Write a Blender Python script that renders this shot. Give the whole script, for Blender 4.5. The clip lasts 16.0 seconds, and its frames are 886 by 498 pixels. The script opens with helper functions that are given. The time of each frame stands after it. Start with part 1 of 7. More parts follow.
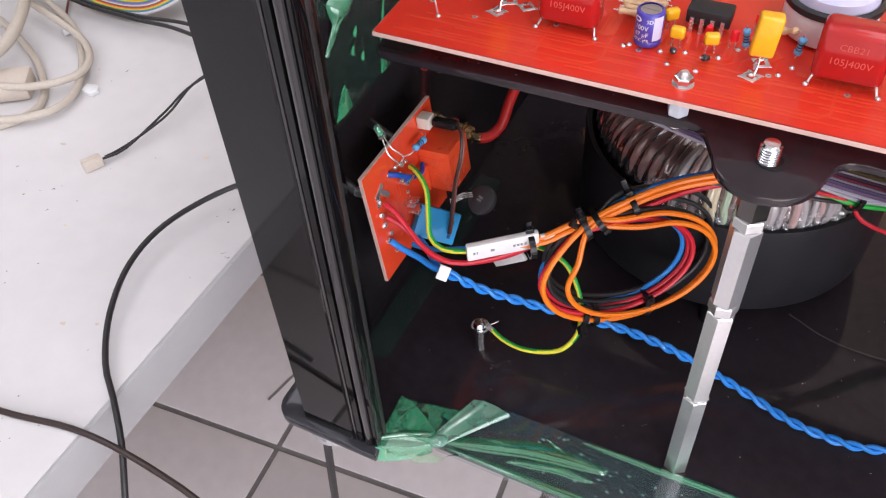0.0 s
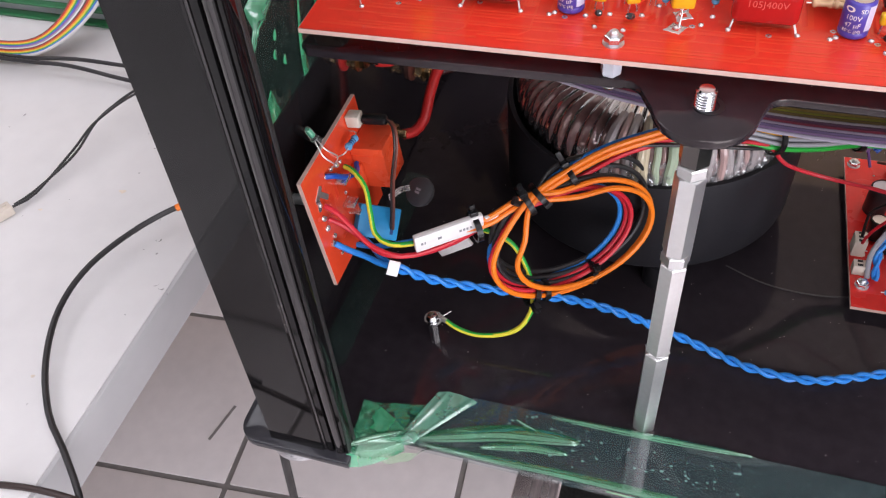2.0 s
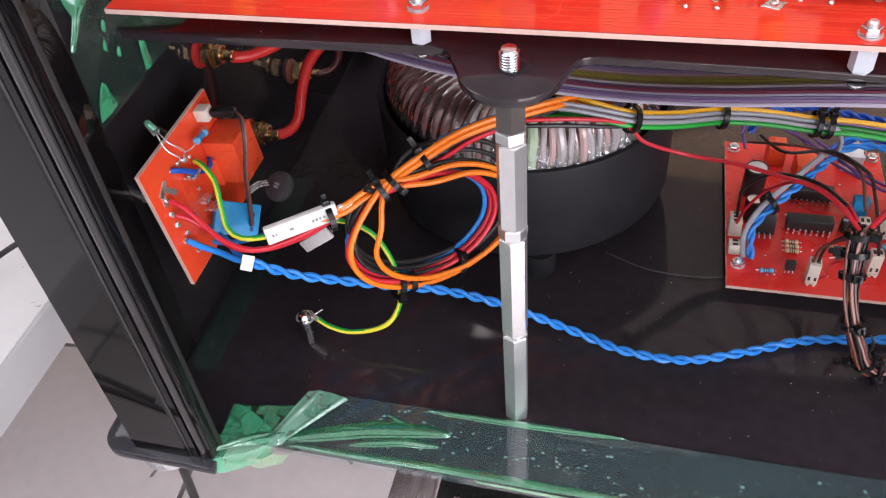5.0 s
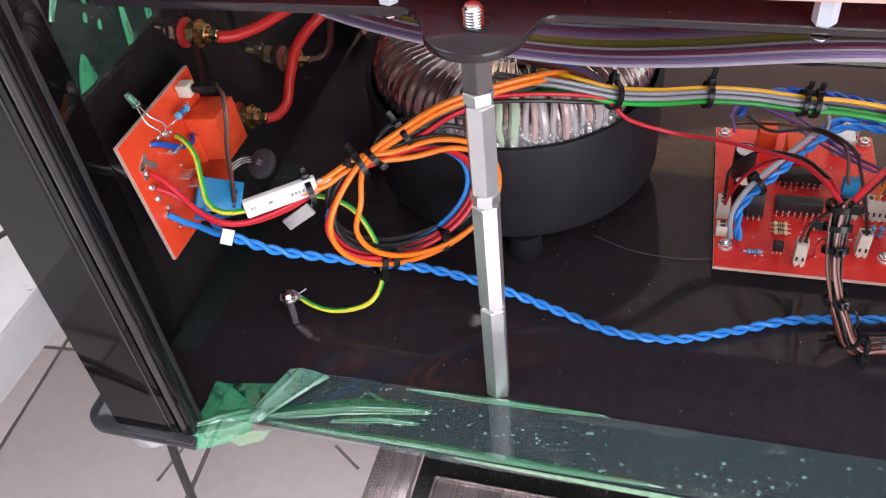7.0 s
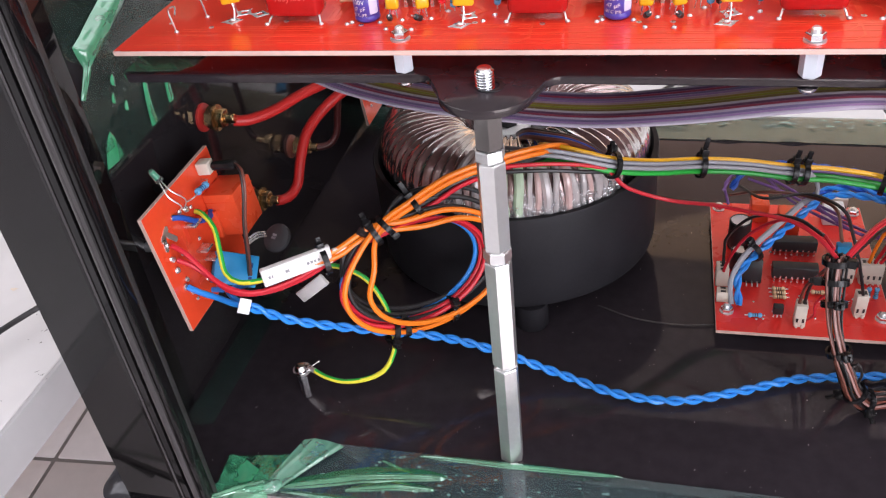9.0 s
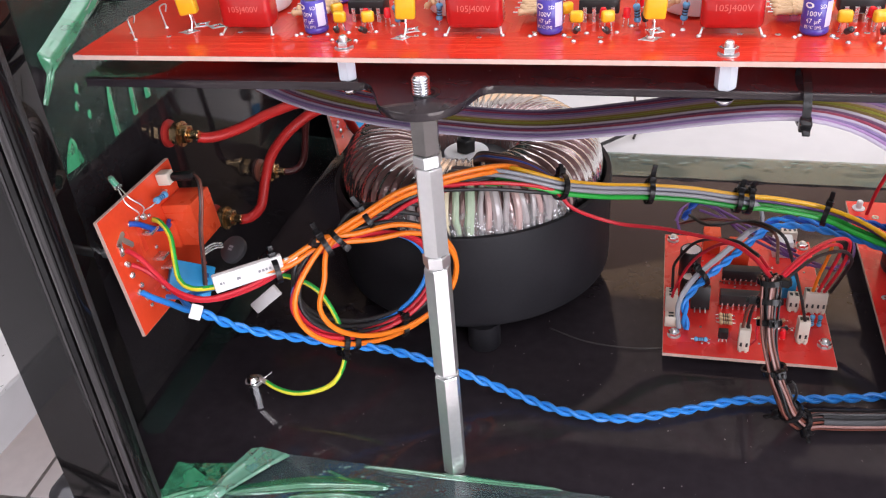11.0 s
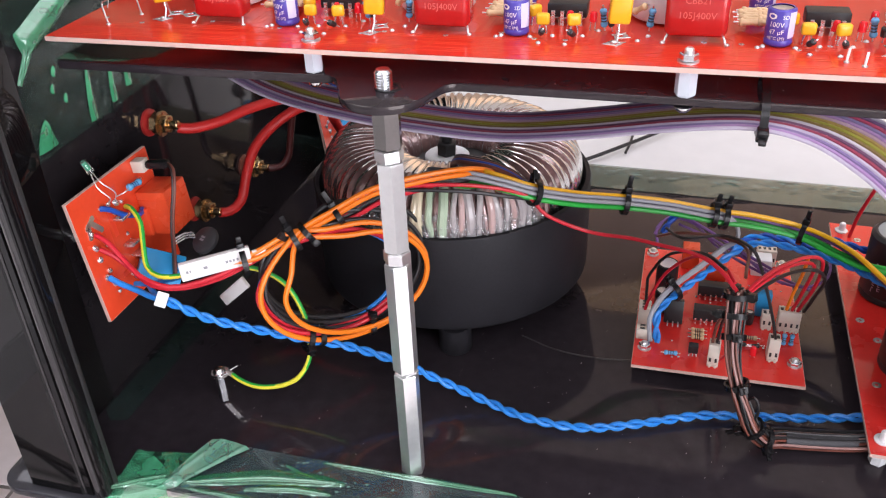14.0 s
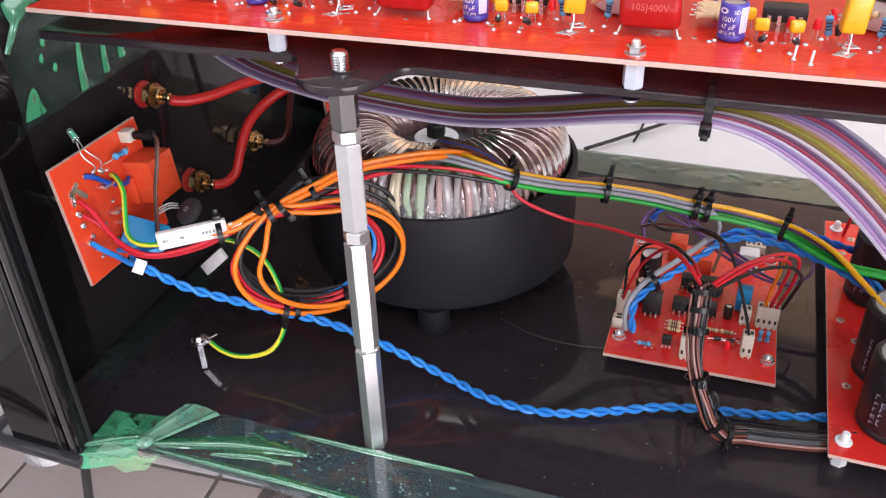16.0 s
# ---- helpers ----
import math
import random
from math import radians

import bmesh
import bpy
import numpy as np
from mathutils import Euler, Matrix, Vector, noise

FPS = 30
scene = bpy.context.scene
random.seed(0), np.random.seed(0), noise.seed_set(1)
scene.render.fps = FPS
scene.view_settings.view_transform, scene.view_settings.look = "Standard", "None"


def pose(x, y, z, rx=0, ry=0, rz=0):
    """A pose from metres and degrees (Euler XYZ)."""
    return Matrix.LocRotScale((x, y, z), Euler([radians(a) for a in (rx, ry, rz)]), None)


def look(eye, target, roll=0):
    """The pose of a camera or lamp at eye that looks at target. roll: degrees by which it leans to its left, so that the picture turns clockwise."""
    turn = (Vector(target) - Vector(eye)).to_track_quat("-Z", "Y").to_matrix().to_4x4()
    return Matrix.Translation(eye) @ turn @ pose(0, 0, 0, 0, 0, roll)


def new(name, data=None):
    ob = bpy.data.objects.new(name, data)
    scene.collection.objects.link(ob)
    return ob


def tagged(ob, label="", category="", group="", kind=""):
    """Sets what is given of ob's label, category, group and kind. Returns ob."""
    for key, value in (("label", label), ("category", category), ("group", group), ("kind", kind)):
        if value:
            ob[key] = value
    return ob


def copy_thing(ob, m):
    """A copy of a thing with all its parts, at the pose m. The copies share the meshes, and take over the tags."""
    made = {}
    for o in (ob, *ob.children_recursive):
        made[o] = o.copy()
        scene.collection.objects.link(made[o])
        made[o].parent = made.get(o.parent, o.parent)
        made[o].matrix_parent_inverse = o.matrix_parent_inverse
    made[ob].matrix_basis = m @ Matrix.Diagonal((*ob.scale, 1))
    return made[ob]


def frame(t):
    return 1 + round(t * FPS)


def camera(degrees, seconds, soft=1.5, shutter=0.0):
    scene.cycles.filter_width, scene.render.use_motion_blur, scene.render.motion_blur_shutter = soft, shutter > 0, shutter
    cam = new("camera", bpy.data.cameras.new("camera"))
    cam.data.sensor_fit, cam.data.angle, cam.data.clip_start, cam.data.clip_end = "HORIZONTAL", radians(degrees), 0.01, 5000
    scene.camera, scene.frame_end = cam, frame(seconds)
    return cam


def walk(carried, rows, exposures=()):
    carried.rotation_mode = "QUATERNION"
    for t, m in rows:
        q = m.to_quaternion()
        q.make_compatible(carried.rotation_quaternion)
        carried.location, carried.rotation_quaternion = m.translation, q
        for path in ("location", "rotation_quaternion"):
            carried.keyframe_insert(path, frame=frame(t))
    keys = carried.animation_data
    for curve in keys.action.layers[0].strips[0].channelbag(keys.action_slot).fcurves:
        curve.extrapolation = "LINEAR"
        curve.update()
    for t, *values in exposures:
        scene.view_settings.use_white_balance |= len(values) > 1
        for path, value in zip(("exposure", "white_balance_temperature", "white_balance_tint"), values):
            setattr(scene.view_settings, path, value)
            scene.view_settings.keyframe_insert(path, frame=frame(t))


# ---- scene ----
cam = camera(54.06, 16.0, soft=1.2)
PATH = [
    (0, (0.00689, -0.19847, 0.33167), (-0.12609, 0.03909, 0.03860), -3.82),
    (0.5, (-0.00200, -0.20407, 0.32996), (-0.12832, 0.03720, 0.03699), -4.69),
    (1, (-0.00287, -0.20998, 0.32957), (-0.12312, 0.03703, 0.03883), -5.40),
    (1.5, (-0.00279, -0.20910, 0.32823), (-0.11027, 0.04269, 0.03659), -5.23),
    (2, (-0.00358, -0.20891, 0.32562), (-0.10148, 0.04754, 0.03467), -5.46),
    (2.5, (-0.00311, -0.20996, 0.32413), (-0.09269, 0.05043, 0.03400), -5.05),
    (3, (-0.00452, -0.20880, 0.32652), (-0.09001, 0.05492, 0.03817), -4.85),
    (3.5, (0.01326, -0.20809, 0.31767), (-0.06557, 0.06105, 0.03244), -4.58),
    (6, (0.04710, -0.20309, 0.29766), (-0.04626, 0.06725, 0.01803), -6.82),
    (6.5, (0.05350, -0.20409, 0.29102), (-0.04106, 0.06709, 0.01260), -6.84),
    (7, (0.05728, -0.21189, 0.29170), (-0.03860, 0.06203, 0.01644), -6.75),
    (7.5, (0.05823, -0.22013, 0.29697), (-0.03903, 0.06097, 0.02953), -6.88),
    (8, (0.05542, -0.22529, 0.29213), (-0.04307, 0.06258, 0.03245), -7.40),
    (8.5, (0.05171, -0.23308, 0.29041), (-0.04722, 0.06535, 0.04312), -7.43),
    (9, (0.05412, -0.23362, 0.28569), (-0.04263, 0.07402, 0.04905), -6.82),
    (9.5, (0.06409, -0.23967, 0.28111), (-0.02991, 0.07273, 0.04966), -6.12),
    (10, (0.07007, -0.24362, 0.27881), (-0.02470, 0.07384, 0.05467), -5.79),
    (12.5, (0.07962, -0.24990, 0.27097), (-0.01873, 0.07490, 0.05923), -3.41),
    (13, (0.07892, -0.24988, 0.27025), (-0.02058, 0.07541, 0.05980), -3.03),
    (13.5, (0.08473, -0.24859, 0.26757), (-0.01564, 0.07710, 0.05816), -2.72),
    (14, (0.09368, -0.24575, 0.26914), (-0.00752, 0.07950, 0.05945), -2.58),
    (14.5, (0.10402, -0.24207, 0.27068), (0.00054, 0.08218, 0.06055), -2.65),
    (15, (0.11119, -0.24000, 0.27064), (0.00445, 0.08315, 0.06045), -2.03),
    (15.5, (0.11704, -0.24001, 0.27064), (0.00672, 0.07959, 0.05689), -1.36),
    (16, (0.12453, -0.23997, 0.27132), (0.00527, 0.07426, 0.05444), -1.89),
]
walk(cam, [(t, look(eye, target, roll)) for t, eye, target, roll in PATH], exposures=[(0.0, -0.25), (3.0, -0.21), (6.0, -0.01), (10.0, -0.03), (12.5, -0.02), (16.0, -0.05)])

# ---- light ----
world = bpy.data.worlds.new("world")
scene.world = world
world.use_nodes = True
world.node_tree.nodes["Background"].inputs[0].default_value = (0.9, 0.95, 1.0, 1)
world.node_tree.nodes["Background"].inputs[1].default_value = 0.3


def panel_light(x, y, z, w, h, power):
    data = bpy.data.lights.new("ceiling_fill_light", "AREA")
    data.shape, data.size, data.size_y, data.energy, data.color = "RECTANGLE", w, h, power, (0.925, 0.912, 1.0)
    ob = new("ceiling_fill_light", data)
    ob.matrix_world = pose(x, y, z, 0, 0, 0)
    return ob


# Unseen overhead lamps; the second is added to brighten the rear desk and winding
LAMPS = [(-1.4, 1.0, 2.0, 7), (0.6, 0.42, 2.0, 6.5), (-1.0, -0.3, 2.0, 7), (0.9, -0.3, 2.0, 12), (-1.0, -1.6, 2.0, 10), (0.9, -1.6, 2.0, 14)]
for lx, ly, lz, power in LAMPS:
    panel_light(lx, ly, lz + 0.012, 1.2, 0.6, power * 1.15)
# Unseen fill panel, added low to brighten the floor and what reflects it
front_fill = bpy.data.lights.new("front_fill_panel", "AREA")
front_fill.shape, front_fill.size, front_fill.size_y, front_fill.energy, front_fill.color = "RECTANGLE", 2.6, 2.0, 122, (0.925, 0.912, 1.0)
new("front_fill_panel", front_fill).matrix_world = look((2.1, -2.4, 0.45), (0.0, 0.0, 0.0))
# Added unseen warm panel: highlights on the winding, brown reflection in the base
rear_light = bpy.data.lights.new("rear_fill_panel", "AREA")
rear_light.shape, rear_light.size, rear_light.size_y, rear_light.energy, rear_light.color = "RECTANGLE", 3.0, 1.5, 11, (1.0, 0.70, 0.47)
new("rear_fill_panel", rear_light).matrix_world = look((0.95, 2.9, 1.25), (0.35, 0.0, 0.1))


# ---- materials ----
def mat(name, colour, rough=0.5, metal=0.0, spread=0.12, size=400.0, bump=0.0, coat=0.0, trans=0.0, alpha=1.0, ior=1.45, stain=0.0, rvar=0.1, own=0.0, tint=(1, 1, 1), stretch=None):
    """A surface with colour grain at two scales, uneven gloss and fine relief; own: spread of tone from object to object."""
    m = bpy.data.materials.new(name)
    m.use_nodes = True
    nt = m.node_tree
    b = nt.nodes["Principled BSDF"]
    N, L = nt.nodes.new, nt.links.new
    co = N("ShaderNodeTexCoord")
    n1, n2 = N("ShaderNodeTexNoise"), N("ShaderNodeTexNoise")
    n1.inputs["Scale"].default_value, n1.inputs["Detail"].default_value = size, 4
    n2.inputs["Scale"].default_value, n2.inputs["Detail"].default_value = size / 12, 5
    where = co.outputs["Object"]
    if stretch:
        mp = N("ShaderNodeMapping")
        mp.inputs["Scale"].default_value = stretch
        L(where, mp.inputs["Vector"])
        where = mp.outputs[0]
    L(where, n1.inputs["Vector"])
    L(where, n2.inputs["Vector"])
    add = N("ShaderNodeMath")
    add.operation = "ADD"
    L(n1.outputs["Fac"], add.inputs[0])
    L(n2.outputs["Fac"], add.inputs[1])
    mr = N("ShaderNodeMapRange")
    mr.inputs["From Min"].default_value, mr.inputs["From Max"].default_value = 0.6, 1.4
    mr.inputs["To Min"].default_value, mr.inputs["To Max"].default_value = 1 - spread, 1 + spread
    L(add.outputs[0], mr.inputs["Value"])
    last = mr.outputs[0]
    if own:
        oi, om, mm = N("ShaderNodeObjectInfo"), N("ShaderNodeMapRange"), N("ShaderNodeMath")
        om.inputs["To Min"].default_value, om.inputs["To Max"].default_value = 1 - own, 1 + own
        L(oi.outputs["Random"], om.inputs["Value"])
        mm.operation = "MULTIPLY"
        L(last, mm.inputs[0])
        L(om.outputs[0], mm.inputs[1])
        last = mm.outputs[0]
    mul = N("ShaderNodeVectorMath")
    mul.operation = "SCALE"
    mul.inputs[0].default_value = colour[:3]
    L(last, mul.inputs["Scale"])
    L(mul.outputs[0], b.inputs["Base Color"])
    rr = N("ShaderNodeMapRange")
    rr.inputs["To Min"].default_value, rr.inputs["To Max"].default_value = max(0.02, rough - rvar), min(1, rough + rvar)
    L(n2.outputs["Fac"], rr.inputs["Value"])
    L(rr.outputs[0], b.inputs["Roughness"])
    b.inputs["Metallic"].default_value = metal
    b.inputs["Coat Weight"].default_value = coat
    b.inputs["Coat Roughness"].default_value = 0.06
    b.inputs["Transmission Weight"].default_value = trans
    b.inputs["Alpha"].default_value = alpha
    b.inputs["IOR"].default_value = ior
    b.inputs["Specular Tint"].default_value = (*tint, 1)
    if bump:
        bp = N("ShaderNodeBump")
        bp.inputs["Strength"].default_value, bp.inputs["Distance"].default_value = bump, 0.0006
        L(n1.outputs["Fac"], bp.inputs["Height"])
        L(bp.outputs["Normal"], b.inputs["Normal"])
    return m


# Warm specular tint: the brown of the reflected room is put into the gloss
M_BLACK = mat("black_gloss_acrylic", (0.025, 0.0205, 0.0245), 0.07, rvar=0.03, spread=0.25, size=150, tint=(1.0, 0.9, 0.82))
M_CORNER = mat("black_corner_lacquer", (0.024, 0.024, 0.029), 0.09, rvar=0.03, spread=0.2, size=150)
M_SIDE = mat("black_side_panel", (0.0145, 0.0125, 0.014), 0.08, rvar=0.03, spread=0.2, size=200, ior=1.36)
M_PILLAR = mat("black_lacquer", (0.006, 0.0055, 0.006), 0.045, rvar=0.02, spread=0.15, size=120, ior=1.36)
M_BEAD = mat("polished_black_bead", (0.018, 0.016, 0.017), 0.08, 0.1, spread=0.2, size=300, coat=0.6)
M_REDPCB = mat("red_solder_mask", (0.74, 0.027, 0.021), 0.28, spread=0.06, size=500, coat=0.4)
M_ORPCB = mat("orange_solder_mask", (0.75, 0.066, 0.023), 0.25, spread=0.06, size=500, coat=0.3)
M_MASK = mat("thin_red_solder_mask", (0.86, 0.046, 0.024), 0.2, spread=0.10, size=260, coat=0.6, bump=0.05)
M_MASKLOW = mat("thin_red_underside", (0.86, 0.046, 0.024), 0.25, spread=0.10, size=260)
M_EDGE = mat("glass_fibre_edge", (0.62, 0.42, 0.36), 0.6)
M_STEEL = mat("zinc_plated_steel", (0.80, 0.81, 0.81), 0.32, 0.9, spread=0.05, size=500, bump=0.03)
M_DARKMETAL = mat("dark_grey_metal", (0.17, 0.16, 0.155), 0.2, 1.0, spread=0.08, size=500)
M_SPACER = mat("milky_nylon_spacer", (0.56, 0.60, 0.66), 0.35, spread=0.04, size=300)
M_POT = mat("black_moulded_plastic", (0.0135, 0.0128, 0.0155), 0.55, spread=0.22, size=700, bump=0.08, ior=1.3, rvar=0.16)
M_DESK = mat("white_laminate", (0.655, 0.64, 0.635), 0.45, spread=0.05, size=60)
M_DESKEDGE = mat("grey_edge_band", (0.44, 0.435, 0.44), 0.5, spread=0.06, size=60)
M_TILE = mat("pale_floor_tile", (0.71, 0.665, 0.662), 0.42, spread=0.07, size=45, own=0.05)
M_GROUT = mat("dark_grout", (0.23, 0.215, 0.208), 0.9, spread=0.2, size=80)
# Wall out of view, made brown so that the black base reflects brown
M_REARWALL = mat("brown_unseen_wall", (0.52, 0.36, 0.26), 0.6, spread=0.15, size=12)
M_WALL = mat("white_wall_paint", (0.8, 0.8, 0.79), 0.8, spread=0.03, size=30)

def wire_mat(name, colour, rough=0.38):
    return mat(name, colour, rough, spread=0.07, size=350, rvar=0.08, bump=0.03)


W_ORANGE = wire_mat("orange_insulation", (0.85, 0.20, 0.01))
W_RED = wire_mat("red_insulation", (0.55, 0.015, 0.03))
W_BLUE = wire_mat("blue_insulation", (0.028, 0.235, 0.70), 0.3)
W_NAVY = wire_mat("dark_blue_insulation", (0.01, 0.07, 0.38))
W_BLACK = wire_mat("black_insulation", (0.019, 0.0175, 0.0185))
W_YELLOW = wire_mat("yellow_insulation", (0.72, 0.66, 0.05))
W_GREEN = wire_mat("green_insulation", (0.02, 0.36, 0.045))
W_AMBER = wire_mat("amber_insulation", (0.82, 0.42, 0.01))
W_GREY = wire_mat("grey_insulation", (0.30, 0.30, 0.33))
W_PURPLE = wire_mat("purple_insulation", (0.15, 0.065, 0.22))
W_BROWN = wire_mat("brown_insulation", (0.16, 0.05, 0.035))
W_PINK = wire_mat("pink_brown_insulation", (0.34, 0.19, 0.17))
W_BEIGE = wire_mat("beige_cable_jacket", (0.54, 0.485, 0.41), 0.5)
W_CORD = wire_mat("brown_black_cord", (0.035, 0.022, 0.020), 0.3)
W_MAROON = wire_mat("maroon_insulation", (0.07, 0.012, 0.012), 0.35)
M_CABLERED = wire_mat("red_speaker_cable", (0.52, 0.02, 0.018), 0.42)
M_TIE = mat("black_nylon", (0.011, 0.0105, 0.0115), 0.24, ior=1.36)
M_WHITEPL = mat("white_nylon", (0.78, 0.79, 0.8), 0.4, spread=0.04)
M_CREAM = mat("cream_connector_plastic", (0.64, 0.565, 0.485), 0.5, spread=0.05)
M_SLEEVE = mat("white_marker_sleeve", (0.76, 0.74, 0.73), 0.45, spread=0.05, size=300, bump=0.05)
M_TIN = mat("tinned_solder", (0.74, 0.73, 0.72), 0.28, 0.85, spread=0.15, size=1200, bump=0.2)
M_GOLD = mat("gold_plated_brass", (0.66, 0.46, 0.25), 0.27, 1.0, spread=0.12, size=900)
M_RELAY = mat("orange_relay_case", (0.72, 0.078, 0.026), 0.28, spread=0.06, size=500)
M_BLUEBOX = mat("blue_box_capacitor", (0.025, 0.30, 0.62), 0.35, spread=0.06)
M_FILMCAP = mat("dark_red_epoxy", (0.42, 0.012, 0.012), 0.2, spread=0.1, size=300, coat=0.6, bump=0.03)
M_SLEEVEPUR = mat("purple_capacitor_sleeve", (0.07, 0.05, 0.34), 0.3, spread=0.06, coat=0.3)
M_LILAC = mat("pale_sleeve_stripe", (0.60, 0.58, 0.75), 0.35, spread=0.04)
M_YELBOX = mat("yellow_epoxy", (0.80, 0.42, 0.015), 0.3, spread=0.07, coat=0.3)
M_BLACKPL = mat("black_component_plastic", (0.018, 0.018, 0.0195), 0.4, spread=0.15)
M_GREYPL = mat("grey_shrink_tube", (0.045, 0.045, 0.05), 0.6, spread=0.15, size=300, bump=0.1)
M_TAN = mat("tan_resistor_body", (0.62, 0.42, 0.24), 0.4, spread=0.06)
M_BLUERES = mat("blue_resistor_body", (0.12, 0.36, 0.62), 0.35, spread=0.05)
M_LEDRED = mat("red_led_epoxy", (0.75, 0.01, 0.02), 0.15, spread=0.05, coat=0.5)
M_LEDCLEAR = mat("clear_led_epoxy", (0.85, 0.92, 0.88), 0.06, spread=0.03, trans=0.95)
M_LEDDIE = mat("green_led_die", (0.05, 0.55, 0.30), 0.3, spread=0.05)
M_ALU = mat("aluminium_can_top", (0.78, 0.78, 0.8), 0.3, 1.0, spread=0.05)
M_TRACE = mat("solder_mask_over_copper", (0.86, 0.082, 0.036), 0.16, spread=0.05, coat=0.5)
M_SILK = mat("white_silkscreen", (0.8, 0.78, 0.76), 0.5, spread=0.03)
M_PRINT = mat("faint_stamped_print", (0.62, 0.10, 0.08), 0.4, spread=0.05)
M_DARKPRINT = mat("dark_grey_print", (0.25, 0.25, 0.27), 0.5, spread=0.05)
M_WINDING = mat("film_wrapped_winding", (0.27, 0.155, 0.148), 0.18, 0.4, spread=0.3, size=500, coat=1.0, bump=0.15)
M_LEAD = [mat("pale_lead_" + nm, c, 0.3, spread=0.06, coat=0.8) for nm, c in (("grey", (0.42, 0.38, 0.38)), ("cream", (0.60, 0.52, 0.36)), ("green", (0.40, 0.50, 0.36)), ("rose", (0.50, 0.34, 0.32)))]
M_WRAP = mat("clear_wrap", (0.85, 0.85, 0.88), 0.08, alpha=0.16, spread=0.05, size=600, bump=0.9)
M_CHROME = mat("chrome", (0.8, 0.8, 0.82), 0.08, 1.0, spread=0.03)
M_BRUSHED = mat("worn_brushed_steel", (0.66, 0.57, 0.56), 0.28, 0.75, spread=0.5, size=500, bump=0.2, stretch=(1.6, 0.12, 1))
M_DARKSTEEL = mat("scratched_dark_metal", (0.05, 0.05, 0.048), 0.3, 0.5, spread=0.6, size=700, bump=0.3)
M_ROUGHCUT = mat("rough_sawn_black_edge", (0.02, 0.02, 0.02), 0.45, spread=0.5, size=1500, bump=1.0)
M_GREENPCB = mat("green_board", (0.02, 0.14, 0.05), 0.35, spread=0.1, coat=0.3)
M_GREYBOX = mat("grey_enclosure", (0.33, 0.35, 0.36), 0.5, spread=0.05)
M_NAVYPRINT = mat("navy_print", (0.01, 0.05, 0.2), 0.5, spread=0.05)
M_DUST = mat("dust_specks", (0.7, 0.68, 0.66), 0.9, spread=0.1)
M_SCUFF = mat("dark_scuffs", (0.22, 0.21, 0.205), 0.8, spread=0.3)
M_RUST = mat("tan_stains", (0.66, 0.58, 0.48), 0.7, spread=0.2, size=200)


def add_glow_through(m, colour, share):
    """Thin board: a share of the light falls through to the other side."""
    nt = m.node_tree
    b, o = nt.nodes["Principled BSDF"], nt.nodes["Material Output"]
    tr, mx = nt.nodes.new("ShaderNodeBsdfTranslucent"), nt.nodes.new("ShaderNodeMixShader")
    tr.inputs["Color"].default_value = (*colour, 1)
    mx.inputs[0].default_value = share
    nt.links.new(b.outputs[0], mx.inputs[1])
    nt.links.new(tr.outputs[0], mx.inputs[2])
    nt.links.new(mx.outputs[0], o.inputs["Surface"])


def add_gloss(m, ior, rough=0.06):
    """A clear surface reflection over a see-through sheet."""
    nt = m.node_tree
    b, o = nt.nodes["Principled BSDF"], nt.nodes["Material Output"]
    fr, gl, mx = nt.nodes.new("ShaderNodeFresnel"), nt.nodes.new("ShaderNodeBsdfGlossy"), nt.nodes.new("ShaderNodeMixShader")
    fr.inputs["IOR"].default_value, gl.inputs["Roughness"].default_value = ior, rough
    nt.links.new(fr.outputs[0], mx.inputs[0])
    nt.links.new(b.outputs[0], mx.inputs[1])
    nt.links.new(gl.outputs[0], mx.inputs[2])
    nt.links.new(mx.outputs[0], o.inputs["Surface"])
    return m


def film_mat(name, colour, low, high, cut, size, ior=1.45):
    """Thin protective film: clings clear in most places, cloudy where air has crept under."""
    m = mat(name, colour, 0.07, spread=0.15, size=200, coat=1.0)
    nt = m.node_tree
    b = nt.nodes["Principled BSDF"]
    co, n, r = nt.nodes.new("ShaderNodeTexCoord"), nt.nodes.new("ShaderNodeTexNoise"), nt.nodes.new("ShaderNodeMapRange")
    n.inputs["Scale"].default_value, n.inputs["Detail"].default_value = size, 1.5
    r.inputs["From Min"].default_value, r.inputs["From Max"].default_value = cut, cut + 0.02
    r.inputs["To Min"].default_value, r.inputs["To Max"].default_value = low, high
    nt.links.new(co.outputs["Object"], n.inputs["Vector"])
    nt.links.new(n.outputs["Fac"], r.inputs["Value"])
    nt.links.new(r.outputs[0], b.inputs["Alpha"])
    return add_gloss(m, ior)


M_FILM = film_mat("green_protective_film", (0.075, 0.17, 0.13), 0.16, 0.45, 0.70, 160, 1.2)
M_TAPE = film_mat("green_film_strip", (0.12, 0.20, 0.21), 0.30, 0.46, 0.95, 420)
M_THINFILM = film_mat("thin_clinging_film", (0.07, 0.145, 0.125), 0.17, 0.36, 0.66, 130)
M_REARFILM = film_mat("grey_green_film", (0.080, 0.165, 0.135), 0.50, 0.60, 0.62, 60, 1.28)
M_BUBBLE = mat("pale_air_bubble", (0.36, 0.50, 0.45), 0.2, alpha=0.5, spread=0.1, coat=0.5)
M_FILMLOOSE = film_mat("loose_green_film", (0.085, 0.44, 0.23), 0.62, 0.74, 0.55, 90, 1.6)


